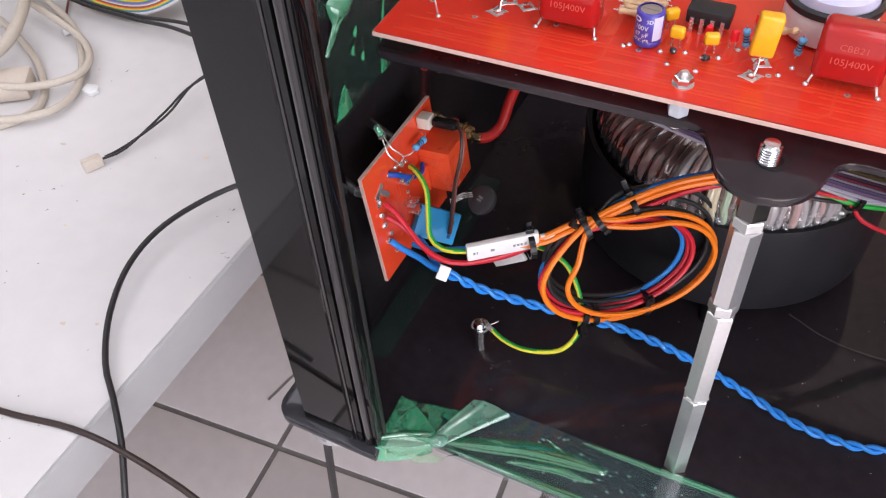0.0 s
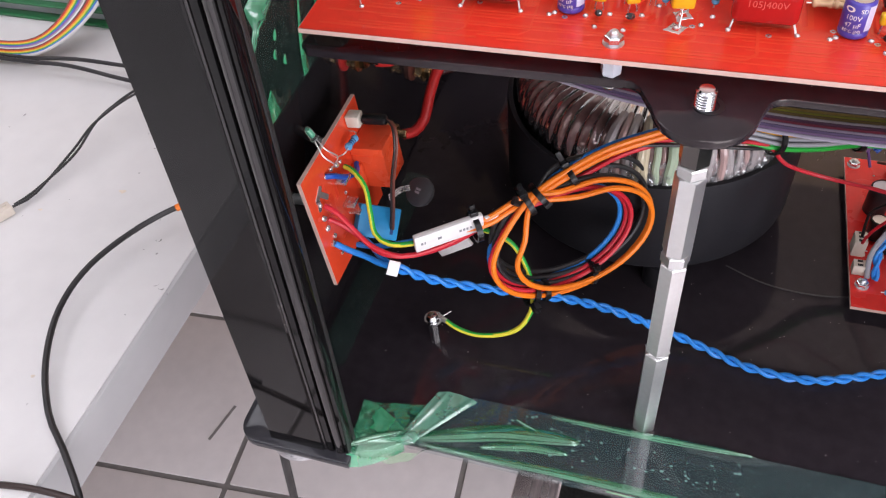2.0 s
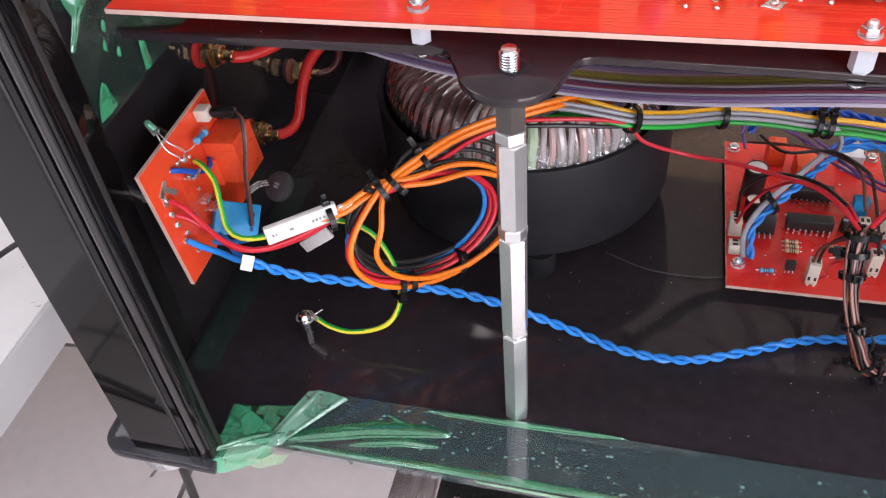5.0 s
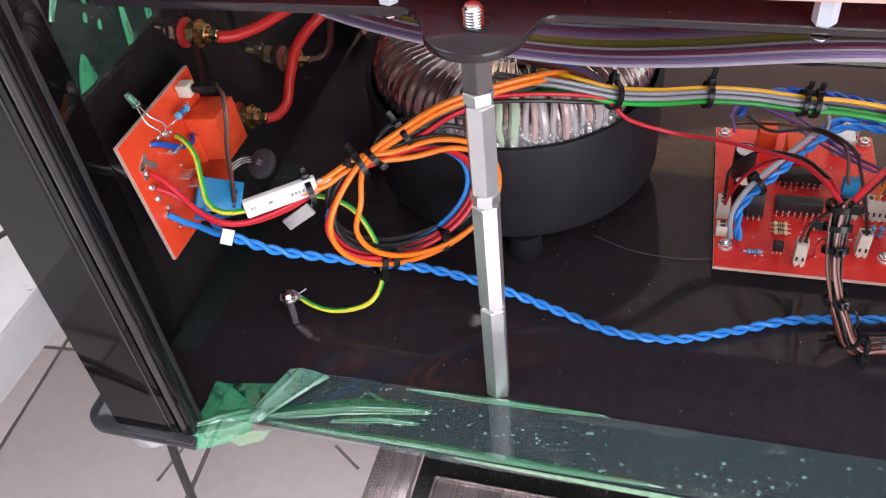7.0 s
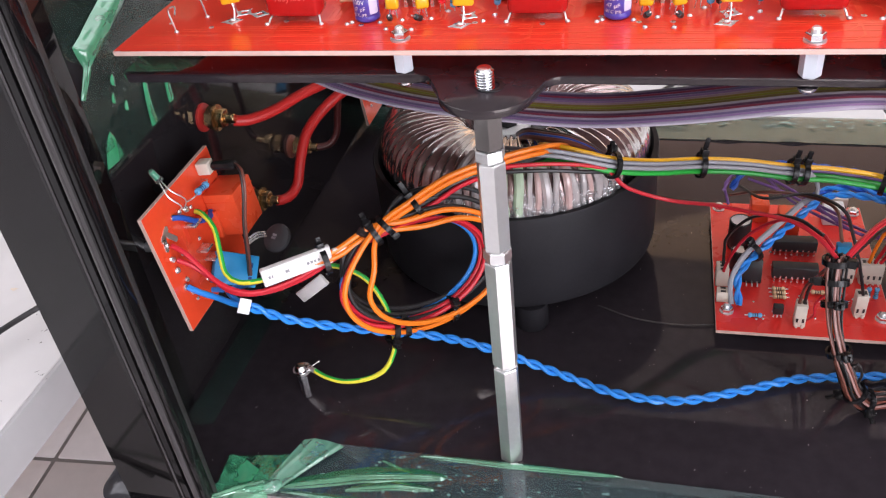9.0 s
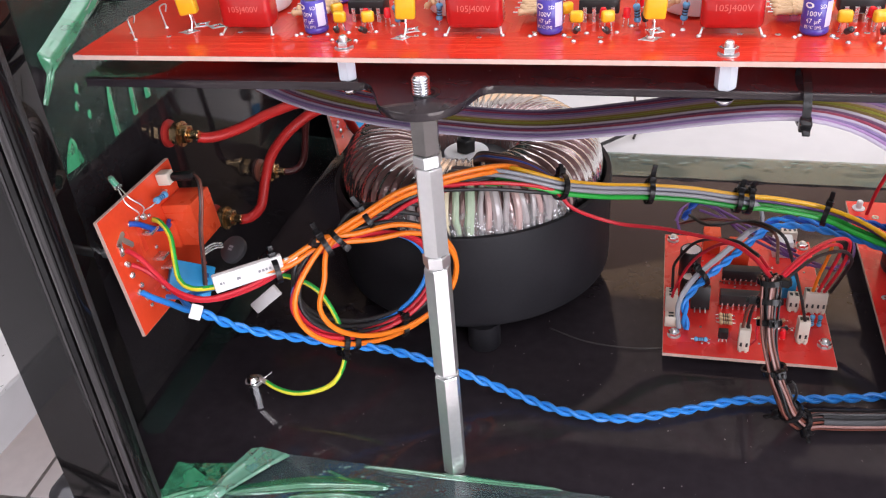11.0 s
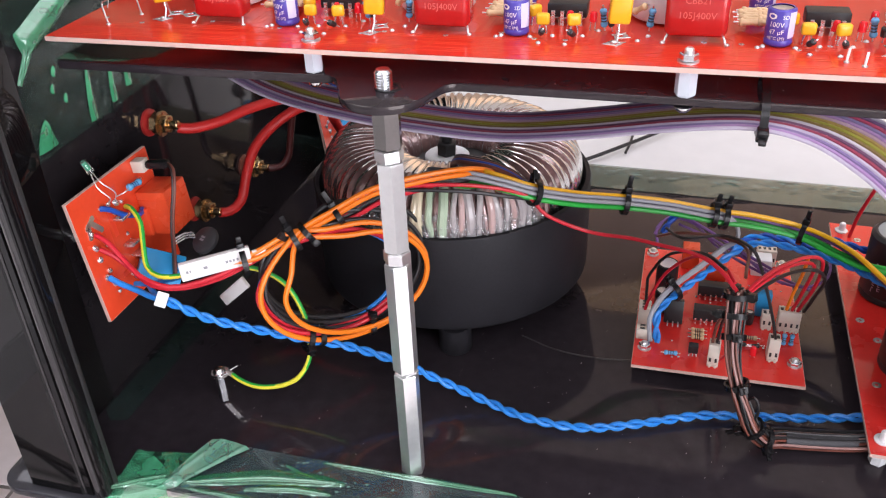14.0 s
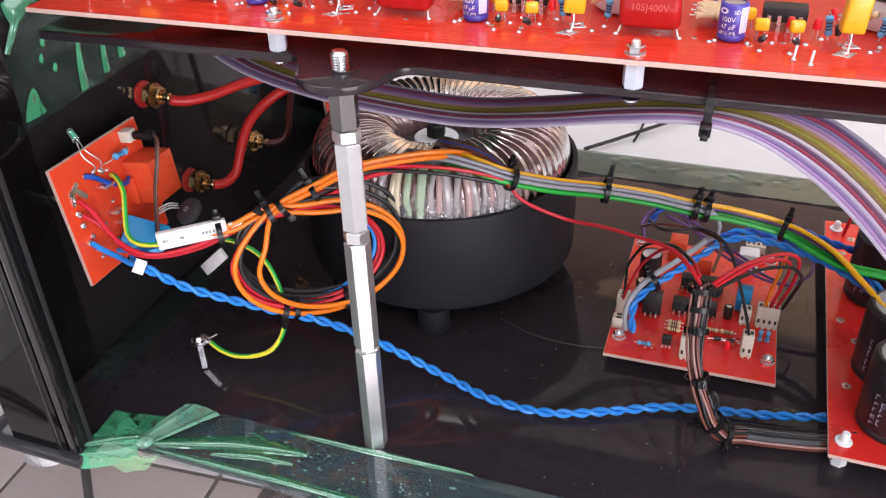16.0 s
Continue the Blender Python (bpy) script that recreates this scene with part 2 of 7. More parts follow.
add_glow_through(M_MASK, (0.98, 0.15, 0.10), 0.30)
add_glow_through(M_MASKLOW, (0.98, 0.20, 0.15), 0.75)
add_glow_through(M_TRACE, (0.98, 0.15, 0.10), 0.30)
add_gloss(M_WRAP, 2.0, 0.08)
add_gloss(M_WINDING, 1.45, 0.16)
M_HEM = film_mat("pale_green_film", (0.30, 0.66, 0.30), 0.5, 0.6, 0.55, 90, 1.25)
M_EDGEFILM = film_mat("pale_edge_film", (0.20, 0.48, 0.25), 0.75, 0.9, 0.5, 200, 1.5)
M_BLISTER = film_mat("lifted_green_film", (0.06, 0.36, 0.17), 0.72, 0.85, 0.5, 120, 1.2)
M_FLAP = film_mat("pale_folded_film", (0.17, 0.42, 0.29), 0.62, 0.74, 0.5, 90, 1.7)
M_CURL = film_mat("pale_peeling_film", (0.085, 0.31, 0.17), 0.74, 0.86, 0.5, 120, 1.35)
M_CREASE = film_mat("creased_green_film", (0.05, 0.33, 0.155), 0.55, 0.68, 0.55, 90, 2.2)
M_NUT = mat("bright_zinc_nut", (0.74, 0.76, 0.79), 0.2, 1.0, spread=0.08, size=900)
M_RAGGED = film_mat("half_clinging_film", (0.06, 0.36, 0.18), 0.12, 0.60, 0.50, 130, 1.7)


# ---- builders ----
def mesh_of(name, bm, material, smooth=None):
    me = bpy.data.meshes.new(name)
    bm.normal_update()
    bm.to_mesh(me)
    bm.free()
    for one in material if isinstance(material, (list, tuple)) else (material,):
        me.materials.append(one)
    if smooth is not None:
        me.polygons.foreach_set("use_smooth", [True] * len(me.polygons))
        me.set_sharp_from_angle(angle=radians(smooth))
    return me


def part(name, bm, material, parent=None, label="", m=None, smooth=40):
    """One mesh object, under a thing or a part."""
    ob = new(name, mesh_of(name, bm, material, smooth))
    if m is not None:
        ob.matrix_basis = m
    if parent is not None:
        ob.parent = parent
    if label:
        ob["label"] = label
    return ob


def thing(name, label, category, m=None, group="", kind=""):
    ob = new(name)
    ob.empty_display_size = 0.01
    if m is not None:
        ob.matrix_basis = m
    return tagged(ob, label, category, group, kind)


def box(x0, x1, y0, y1, z0, z1, bevel=0.0, seg=2, bm=None):
    own = bmesh.new()
    bmesh.ops.create_cube(own, size=1.0)
    for v in own.verts:
        v.co = Vector(((x0 + x1) / 2 + v.co.x * (x1 - x0), (y0 + y1) / 2 + v.co.y * (y1 - y0), (z0 + z1) / 2 + v.co.z * (z1 - z0)))
    if bevel:
        bmesh.ops.bevel(own, geom=own.edges[:], offset=bevel, segments=seg, profile=0.5, affect="EDGES")
    return joined(bm, own)


def joined(bm, own):
    if bm is None:
        return own
    me = bpy.data.meshes.new("join")
    own.to_mesh(me)
    own.free()
    bm.from_mesh(me)
    bpy.data.meshes.remove(me)
    return bm


def lathe(profile, seg=24, m=None, bm=None):
    """A turned body about z from (radius, height) pairs."""
    own = bmesh.new()
    rings = []
    for r, z in profile:
        if r < 1e-6:
            rings.append([own.verts.new((0, 0, z))])
        else:
            rings.append([own.verts.new((r * math.cos(2 * math.pi * k / seg), r * math.sin(2 * math.pi * k / seg), z)) for k in range(seg)])
    for a, b in zip(rings, rings[1:]):
        for k in range(seg):
            q = [a[k % len(a)], a[(k + 1) % len(a)], b[(k + 1) % len(b)], b[k % len(b)]]
            q = list(dict.fromkeys(q))
            if len(q) > 2:
                own.faces.new(q)
    bmesh.ops.recalc_face_normals(own, faces=own.faces[:])
    if m is not None:
        bmesh.ops.transform(own, matrix=m, verts=own.verts[:])
    return joined(bm, own)


def cyl(r, z0, z1, seg=20, m=None, bm=None, bevel=0.0):
    b = min(bevel, (z1 - z0) / 2.01, r * 0.9)
    prof = [(0, z0), (r - b, z0), (r, z0 + b), (r, z1 - b), (r - b, z1), (0, z1)] if b else [(0, z0), (r, z0), (r, z1), (0, z1)]
    return lathe(prof, seg, m, bm)


def prism(points, z0, z1, bevel=0.0, m=None, bm=None, seg=2):
    own = bmesh.new()
    low = [own.verts.new((x, y, z0)) for x, y in points]
    top = [own.verts.new((x, y, z1)) for x, y in points]
    n = len(points)
    own.faces.new(low[::-1])
    own.faces.new(top)
    for k in range(n):
        own.faces.new((low[k], low[(k + 1) % n], top[(k + 1) % n], top[k]))
    bmesh.ops.recalc_face_normals(own, faces=own.faces[:])
    if bevel:
        flat = [e for e in own.edges if abs(e.verts[0].co.z - e.verts[1].co.z) < 1e-9]
        bmesh.ops.bevel(own, geom=flat, offset=bevel, segments=seg, profile=0.5, affect="EDGES")
    if m is not None:
        bmesh.ops.transform(own, matrix=m, verts=own.verts[:])
    return joined(bm, own)


def hexagon(flats, turn=0.0):
    r = flats / math.sqrt(3)
    return [(r * math.cos(radians(60 * k + 30 + turn)), r * math.sin(radians(60 * k + 30 + turn))) for k in range(6)]


def spline(points, step=0.003, closed=False):
    """A smooth line through the points, with about even steps."""
    p = [Vector(q) for q in points]
    if len(p) == 2:
        p = [p[0], p[0].lerp(p[1], 0.5), p[1]]
    out = []
    n = len(p)
    spans = n if closed else n - 1
    for i in range(spans):
        if closed:
            a, b, c, d = p[i - 1], p[i], p[(i + 1) % n], p[(i + 2) % n]
        else:
            b, c = p[i], p[i + 1]
            a = p[i - 1] if i else b * 2 - c
            d = p[i + 2] if i + 2 < n else c * 2 - b
        k = max(2, int((c - b).length / step))
        for j in range(k):
            t = j / k
            out.append(0.5 * (2 * b + (c - a) * t + (2 * a - 5 * b + 4 * c - d) * t * t + (3 * b - 3 * c + d - a) * t ** 3))
    if not closed:
        out.append(p[-1])
    return out


def frames_of(line, closed=False):
    """Tangent, side and up along a line, turning as little as may be."""
    out = []
    n = len(line)
    side = None
    for i in range(n):
        a = line[i - 1] if (i or closed) else line[i]
        b = line[(i + 1) % n] if (i + 1 < n or closed) else line[i]
        t = (b - a).normalized()
        if side is None:
            side = t.cross(Vector((0.3, 0.2, 1))).normalized()
        side = (side - t * side.dot(t)).normalized()
        out.append((t, side, t.cross(side)))
    return out


def tube(line, r, seg=8, closed=False, bm=None):
    own = bm or bmesh.new()
    rings = []
    for p, (t, s, u) in zip(line, frames_of(line, closed)):
        rings.append([own.verts.new(p + s * (r * math.cos(2 * math.pi * k / seg)) + u * (r * math.sin(2 * math.pi * k / seg))) for k in range(seg)])
    pairs = list(zip(rings, rings[1:])) + ([(rings[-1], rings[0])] if closed else [])
    for a, b in pairs:
        for k in range(seg):
            own.faces.new((a[k], a[(k + 1) % seg], b[(k + 1) % seg], b[k]))
    if not closed:
        own.faces.new(rings[0][::-1])
        own.faces.new(rings[-1])
    return own


def inst(name, me, parent, m, label=""):
    """Another object on a shared mesh."""
    ob = new(name, me)
    ob.matrix_basis = m
    ob.parent = parent
    if label:
        ob["label"] = label
    return ob


def at(x, y, z, rx=0, ry=0, rz=0):
    return pose(x, y, z, rx, ry, rz)


def bar_between(a, b, r, seg=8, bm=None):
    return tube([Vector(a), Vector(a).lerp(Vector(b), 0.5), Vector(b)], r, seg, bm=bm)


def lump(r, m=None, flat=0.6, seed=0, bm=None):
    """A small uneven blob of solder."""
    own = bmesh.new()
    bmesh.ops.create_icosphere(own, subdivisions=2, radius=r)
    for v in own.verts:
        k = 1 + 0.25 * noise.noise(v.co * (1.3 / r) + Vector((seed, 0, 0)))
        v.co = Vector((v.co.x * k, v.co.y * k, v.co.z * k * flat))
    if m is not None:
        bmesh.ops.transform(own, matrix=m, verts=own.verts[:])
    return joined(bm, own)


def text_mesh(text, size, material, bend=0.0):
    """Printed words as a thin mesh in the xz plane, facing -y; bend: radius of the cylinder that they wrap."""
    cu = bpy.data.curves.new("print", "FONT")
    cu.body, cu.size, cu.align_x, cu.align_y, cu.resolution_u = text, size, "CENTER", "CENTER", 2
    ob = bpy.data.objects.new("print", cu)
    me = bpy.data.meshes.new_from_object(ob)
    bpy.data.objects.remove(ob)
    for v in me.vertices:
        x, z = v.co.x, v.co.y
        v.co = Vector((bend * math.sin(x / bend), -bend * math.cos(x / bend), z)) if bend else Vector((x, 0, z))
    me.materials.clear()
    me.materials.append(material)
    return me


def wires(name, lines, parent, label="", seg=8):
    for nm, line, r, material in lines:
        part(nm, tube(line, r, seg), material, parent)


def offset_line(line, side, up):
    """The line moved sideways and upwards in its own frame."""
    return [p + s * side + u * up for p, (t, s, u) in zip(line, frames_of(line))]


def tie_ring(center, axis, rx, ry, parent, turn=0.0, tail=0.006, head=True, name="cable_tie"):
    """A black cable tie round a bundle: strap, head and cut tail."""
    ax = Vector(axis).normalized()
    base = ax.to_track_quat("Z", "Y").to_matrix().to_4x4()
    m = Matrix.Translation(center) @ base @ pose(0, 0, 0, 0, 0, turn)
    bm = bmesh.new()
    n, w, th = 20, 0.0012, 0.0005
    rings = []
    for k in range(n):
        a = 2 * math.pi * k / n
        c, s = math.cos(a), math.sin(a)
        rings.append([bm.verts.new(m @ Vector(((rx + d) * c, (ry + d) * s, z))) for d, z in ((0, -w), (th * 2, -w), (th * 2, w), (0, w))])
    for k in range(n):
        a, b = rings[k], rings[(k + 1) % n]
        for q in range(4):
            bm.faces.new((a[q], a[(q + 1) % 4], b[(q + 1) % 4], b[q]))
    if head:
        own = box(rx - 0.0002, rx + 0.0034, -0.0018, 0.0018, -0.0017, 0.0017, 0.0004)
        joined_m(bm, own, m)
        own = box(rx + 0.003, rx + 0.003 + tail, -0.0005, 0.0005, -0.0011, 0.0011, 0.0002)
        joined_m(bm, own, m)
    bmesh.ops.recalc_face_normals(bm, faces=bm.faces[:])
    return part(name, bm, M_TIE, parent)


def joined_m(bm, own, m):
    bmesh.ops.transform(own, matrix=m, verts=own.verts[:])
    return joined(bm, own)


# ---- the room ----
FLOOR_Z = -0.75
floor = tagged(part("floor", box(-3, 3, -3, 3, FLOOR_Z - 0.05, FLOOR_Z - 0.003), M_GROUT), "pale tiled floor with dark grout lines", "floor", kind="structure")
for nm, b in (("wall_north", (-3.1, 3.1, 3.0, 3.1)), ("wall_south", (-3.1, 3.1, -3.1, -3.0)), ("wall_east", (3.0, 3.1, -3.0, 3.0)), ("wall_west", (-3.1, -3.0, -3.0, 3.0))):
    tagged(part(nm, box(*b, FLOOR_Z - 0.05, 2.05), M_REARWALL if nm == "wall_north" else M_WALL), "brown rear wall out of view, coloured for its reflection" if nm == "wall_north" else "plain white painted workshop wall", "wall", kind="structure")
tagged(part("ceiling", box(-3.1, 3.1, -3.1, 3.1, 2.05, 2.15), M_WALL), "plain white ceiling", "ceiling", kind="structure")

# ---- desks ----
DESK_Z = -0.02


def desk_thing(x0, x1, y0, y1, label):
    d = thing("desk", label, "desk")
    part("desktop", box(x0, x1, y0, y1, DESK_Z - 0.028, DESK_Z, 0.0012), M_DESK, d)
    for x, y in ((x0 + 0.06, y0 + 0.06), (x1 - 0.12, y0 + 0.06), (x0 + 0.06, y1 - 0.06), (x1 - 0.12, y1 - 0.06)):
        part("leg", box(x - 0.02, x + 0.02, y - 0.02, y + 0.02, FLOOR_Z, DESK_Z - 0.028, 0.002), M_GREYBOX, d)
    return d


desk = desk_thing(-1.5, -0.257, -0.9, 1.2, "white laminate workbench with a scuffed top")
part("edge_band", box(-0.2575, -0.2545, -0.9, 1.2, DESK_Z - 0.0285, DESK_Z - 0.0006, 0.0006), M_DESKEDGE, desk, "grey plastic edge band")
rng = random.Random(5)
bm = bmesh.new()
CHIPS = [(rng.uniform(-0.50, -0.262), rng.uniform(-0.14, 0.16)) for k in range(34)]
for cx, cy, n in ((-0.395, 0.025, 5), (-0.292, -0.098, 7), (-0.262, 0.030, 5), (-0.275, 0.062, 3), (-0.3, 0.075, 3), (-0.36, -0.02, 3)):
    CHIPS += [(cx + rng.gauss(0, 0.006), cy + rng.gauss(0, 0.006)) for k in range(n)]
for x, y in CHIPS:
    ln, w, turn, bend = rng.choice((0.0008, 0.0012, 0.0018, 0.003)) * rng.uniform(0.7, 1.2), rng.uniform(0.0002, 0.0006), rng.uniform(-0.6, 1.6), rng.uniform(-1.2, 1.2)
    rim = []
    for q in range(7):
        a = turn + bend * (q / 6 - 0.5)
        p = Vector((x, y)) + Vector((math.cos(a), math.sin(a))) * (ln * (q / 6 - 0.5))
        rim.append((p, w * rng.uniform(0.5, 1.2) * math.sin(math.pi * (q + 0.6) / 7.2), Vector((-math.sin(a), math.cos(a)))))
    bm.faces.new([bm.verts.new((*(p + d * k), DESK_Z + 0.0002)) for p, k, d in rim] + [bm.verts.new((*(p - d * k), DESK_Z + 0.0002)) for p, k, d in rim[::-1]])
tagged(part("scuff", bm, M_SCUFF, desk, "dark chips and scuffs"), kind="stuff")
bm = bmesh.new()
for k in range(14):
    x, y, r = rng.uniform(-0.42, -0.27), rng.uniform(-0.1, 0.12), rng.uniform(0.0008, 0.0022)
    ring = [bm.verts.new((x + r * rng.uniform(0.6, 1.3) * math.cos(6.283 * q / 9) * 1.4, y + r * rng.uniform(0.6, 1.2) * math.sin(6.283 * q / 9), DESK_Z + 0.00015)) for q in range(9)]
    bm.faces.new(ring)
tagged(part("stain", bm, M_RUST, desk, "faint tan stains"), kind="stuff")
desk_thing(-0.22, 1.6, 0.34, 1.3, "white laminate workbench behind the amplifier")

# ---- chassis ----
chassis = thing("amplifier_chassis", "open glossy black amplifier chassis with green protective film", "chassis")
part("base_plate", box(-0.16, 0.5, -0.0335, 0.30, -0.004, 0.0, 0.0006), M_BLACK, chassis, "glossy black dusty base plate")


def arc(cx, cy, r, a0, a1, n=6):
    return [(cx + r * math.cos(radians(a0 + (a1 - a0) * k / n)), cy + r * math.sin(radians(a0 + (a1 - a0) * k / n))) for k in range(n + 1)]


part("corner_plate", prism(arc(-0.159, -0.0405, 0.010, 180, 270, 8) + [(-0.1160, -0.0505), (-0.1160, -0.0338), (-0.1603, -0.0338), (-0.1603, 0.3), (-0.169, 0.3)], -0.004, 0.0004, 0.0006), M_CORNER, chassis)
# corner post: flat face, groove, half-round bead and a rough sawn inner edge
post = [(-0.153, -0.047), (-0.1285, -0.047), (-0.1278, -0.0462), (-0.1278, -0.0445), (-0.1268, -0.0445), (-0.1268, -0.0458), (-0.1262, -0.0464), (-0.1238, -0.0464), (-0.1236, -0.044)]
post += arc(-0.1212, -0.0445, 0.0024, 180, 360, 8) + [(-0.1186, -0.044), (-0.1183, -0.0462), (-0.1172, -0.0462), (-0.1168, -0.0455), (-0.1168, -0.041), (-0.120, -0.041), (-0.120, -0.0375), (-0.153, -0.0375)]
part("pillar", prism(post, 0.0004, 0.30), M_PILLAR, chassis, "glossy black grooved corner post")
part("bead", lathe([(0, 0.0006), (0.0021, 0.0006), (0.0021, 0.2995), (0, 0.2995)], 20, Matrix.Translation((-0.1212, -0.0449, 0))), M_BEAD, chassis, "polished half-round bead")
part("bead", lathe([(0, 0.0006), (0.0006, 0.0006), (0.0006, 0.2995), (0, 0.2995)], 10, Matrix.Translation((-0.1273, -0.0461, 0))), M_BEAD, chassis)
part("sawn_edge", box(-0.1199, -0.1166, -0.0409, -0.0385, 0.0006, 0.2995, 0.0003), M_ROUGHCUT, chassis, "rough sawn inner edge")
part("side_wall", box(-0.160, -0.1531, -0.0374, 0.30, 0.0006, 0.30, 0.0005), M_SIDE, chassis, "glossy black side wall")
part("wall_lip", box(-0.1529, -0.1505, -0.0373, 0.0080, 0.0006, 0.2995, 0.0008), M_PILLAR, chassis)
part("rear_pillar", box(-0.1602, -0.1180, 0.3013, 0.3095, -0.004, 0.30, 0.0006), M_PILLAR, chassis, "glossy black rear corner post")
# foot under the corner
foot_m = Matrix.Translation((-0.1462, -0.0345, 0))
part("foot", lathe([(0, -0.0130), (0.0085, -0.0130), (0.0100, -0.0150), (0.0125, -0.0150), (0.0140, -0.0135), (0.0140, -0.0065), (0.0128, -0.0050), (0.0120, -0.0042), (0, -0.0042)], 40), M_NUT, chassis, "chrome ring foot", foot_m)


def film_sheet(fn, nu, nv, name, material, parent, label):
    """A thin sheet from a surface function of u, v in 0..1."""
    bm = bmesh.new()
    grid = [[bm.verts.new(fn(i / nu, j / nv)) for j in range(nv + 1)] for i in range(nu + 1)]
    for i in range(nu):
        for j in range(nv):
            bm.faces.new((grid[i][j], grid[i + 1][j], grid[i + 1][j + 1], grid[i][j + 1]))
    bm.normal_update()
    if sum((f.normal for f in bm.faces), Vector()).dot(Vector((0.5, -0.5, 0.7))) < 0:
        bmesh.ops.reverse_faces(bm, faces=bm.faces[:])
    ob = part(name, bm, material, parent, label, smooth=80)
    return ob


def front_strip(u, v):
    """The strip along the front edge, gathered to a knot at its end."""
    x = -0.0955 + 0.60 * u
    g = min(1.0, max(0.0, (x + 0.0955) / 0.020)) ** 0.8
    y0, y1 = -0.0345, -0.0325 + 0.0265 * g + 0.003 * u
    edge = max(0, noise.noise(Vector((x * 45, v * 2, 1)))) if v > 0.75 else 0
    if v < 0.12:
        return Vector((x, -0.0345, -0.004 + 0.0044 * v / 0.12))
    return Vector((x, y0 + (y1 - y0) * (v - 0.12) / 0.88, 0.0010 + 0.0010 * edge + 0.0015 * (1 - g)))


film_sheet(front_strip, 190, 16, "front_film_strip", M_TAPE, chassis, "green film strip along the front edge")


def end_panel(u, v):
    """The short end beyond the knot, lying over the corner and sagging off the edge."""
    k = u ** 1.6
    x = -0.1200 + 0.0245 * u + 0.002 * (1 - v) * (1 - u)
    yb, yf = -0.0190 - 0.0125 * k, -0.0495 + 0.0125 * k
    y = yf + (yb - yf) * v
    z = 0.0014 + 0.0022 * k + 0.0008 * abs(noise.noise(Vector((u * 4, v * 7, 1)))) + 0.0016 * math.exp(-((v - 0.42) / 0.07) ** 2) * (0.3 + k)
    if v < 0.12:
        z -= (0.12 - v) * 0.05
    return Vector((x, y, z))


film_sheet(end_panel, 40, 44, "film_end", M_FILMLOOSE, chassis, "loose green film end over the corner")


def flap(u, v):
    """A flap folded back from the knot and standing up a little, with two soft creases."""
    a, b = Vector((-0.0968, -0.0300, 0.0036)).lerp(Vector((-0.0880, -0.0098, 0.0060)), u), Vector((-0.0915, -0.0345, 0.0028)).lerp(Vector((-0.0702, -0.0103, 0.0048)), u)
    p = a.lerp(b, v)
    tip = 0.0016 * math.sin(math.pi * v) * max(0, u - 0.6) * 2.5
    crease = 0.0006 * math.exp(-((v - 0.24) / 0.10) ** 2) + 0.0006 * math.exp(-((v - 0.88) / 0.08) ** 2) + 0.0005 * math.sin(math.pi * u)
    return p + Vector((0, tip, crease * (0.35 + 0.65 * u)))


film_sheet(flap, 30, 60, "film_flap", M_FLAP, chassis, "folded flap of green film")


def knot(u, v):
    """The pinched middle: a smooth flattened loop of film."""
    a, p = u * 6.2832, math.pi * v
    r = 1 + 0.12 * noise.noise(Vector((math.cos(a) * 1.5, math.sin(a) * 1.5, v * 3)))
    return Vector((-0.0945 + 0.0042 * r * math.sin(p) * math.cos(a), -0.0332 + 0.0034 * r * math.sin(p) * math.sin(a) + 0.0012 * math.cos(a) * math.sin(p), 0.0026 + 0.0022 * r * math.cos(p)))


film_sheet(knot, 24, 18, "film_knot", M_FLAP, chassis, "bunched knot of green film")


def hem(u, v):
    """The edge of the film hanging below the plate."""
    x = -0.1130 + 0.0290 * u
    d = 0.012 * math.sin(math.pi * min(1, u * 1.05)) ** 0.8
    return Vector((x, -0.0475 + 0.012 * u + 0.003 * v, 0.0006 - d * v + 0.0008 * math.sin(u * 22 + v * 3)))


film_sheet(hem, 40, 10, "film_hem", M_HEM, chassis, "hanging hem of green film")
LOBES = ((-0.0930, -0.0325, -0.0240, -0.0165, 0.0085, 0.0013, 0.0040, 0.40), (-0.0640, -0.0292, -0.0275, -0.0232, 0.0046, 0.0009, 0.0020, 0.45), (-0.0900, -0.0338, 0.0700, -0.0325, 0.0040, 0.0009, 0.0008, 0.35), (-0.0530, -0.0122, -0.0400, -0.0168, 0.0020, 0.0009, 0.0, 0.5), (-0.0380, -0.0072, 0.0460, -0.0052, 0.0032, 0.0009, 0.0, 0.55), (-0.1185, -0.0435, -0.0975, -0.0315, 0.0050, 0.0012, 0.0012, 0.5))
for k, (x0, y0, x1, y1, wd, h, sag, crest) in enumerate(LOBES):
    base_z = 0.0030 if k == 5 else 0.0011
    def ridge(u, v, x0=x0, y0=y0, x1=x1, y1=y1, wd=wd, h=h, sag=sag, crest=crest, k=k, base_z=base_z):
        s = math.sin(math.pi * min(1.0, 0.02 + 0.98 * u)) ** 0.4
        w, front = wd * s, 0.5 * crest
        d = (crest - v) * w
        if d > 0:
            f = min(1.0, d / (front * w))
            z = h - front * w * (0.30 * f + 0.22 * f * f)
        else:
            z = h - 0.55 * h * min(1.0, -d / ((0.95 - crest) * w)) ** 1.4
        z = max(0.00015, z) * min(1, 2.5 * s - 0.2, 14 * (1 - v)) * (0.3 + 0.7 * min(1, 9 * v))
        wob = 0.0004 * noise.noise(Vector((u * 4, k, 0.3)))
        return Vector((x0 + (x1 - x0) * u, y0 + (y1 - y0) * u + sag * math.sin(math.pi * u) + w * (v - 0.5) + wob, base_z + z))
    film_sheet(ridge, 60, 26, "film_wrinkle", M_CREASE, chassis, "raised wrinkle of green film")


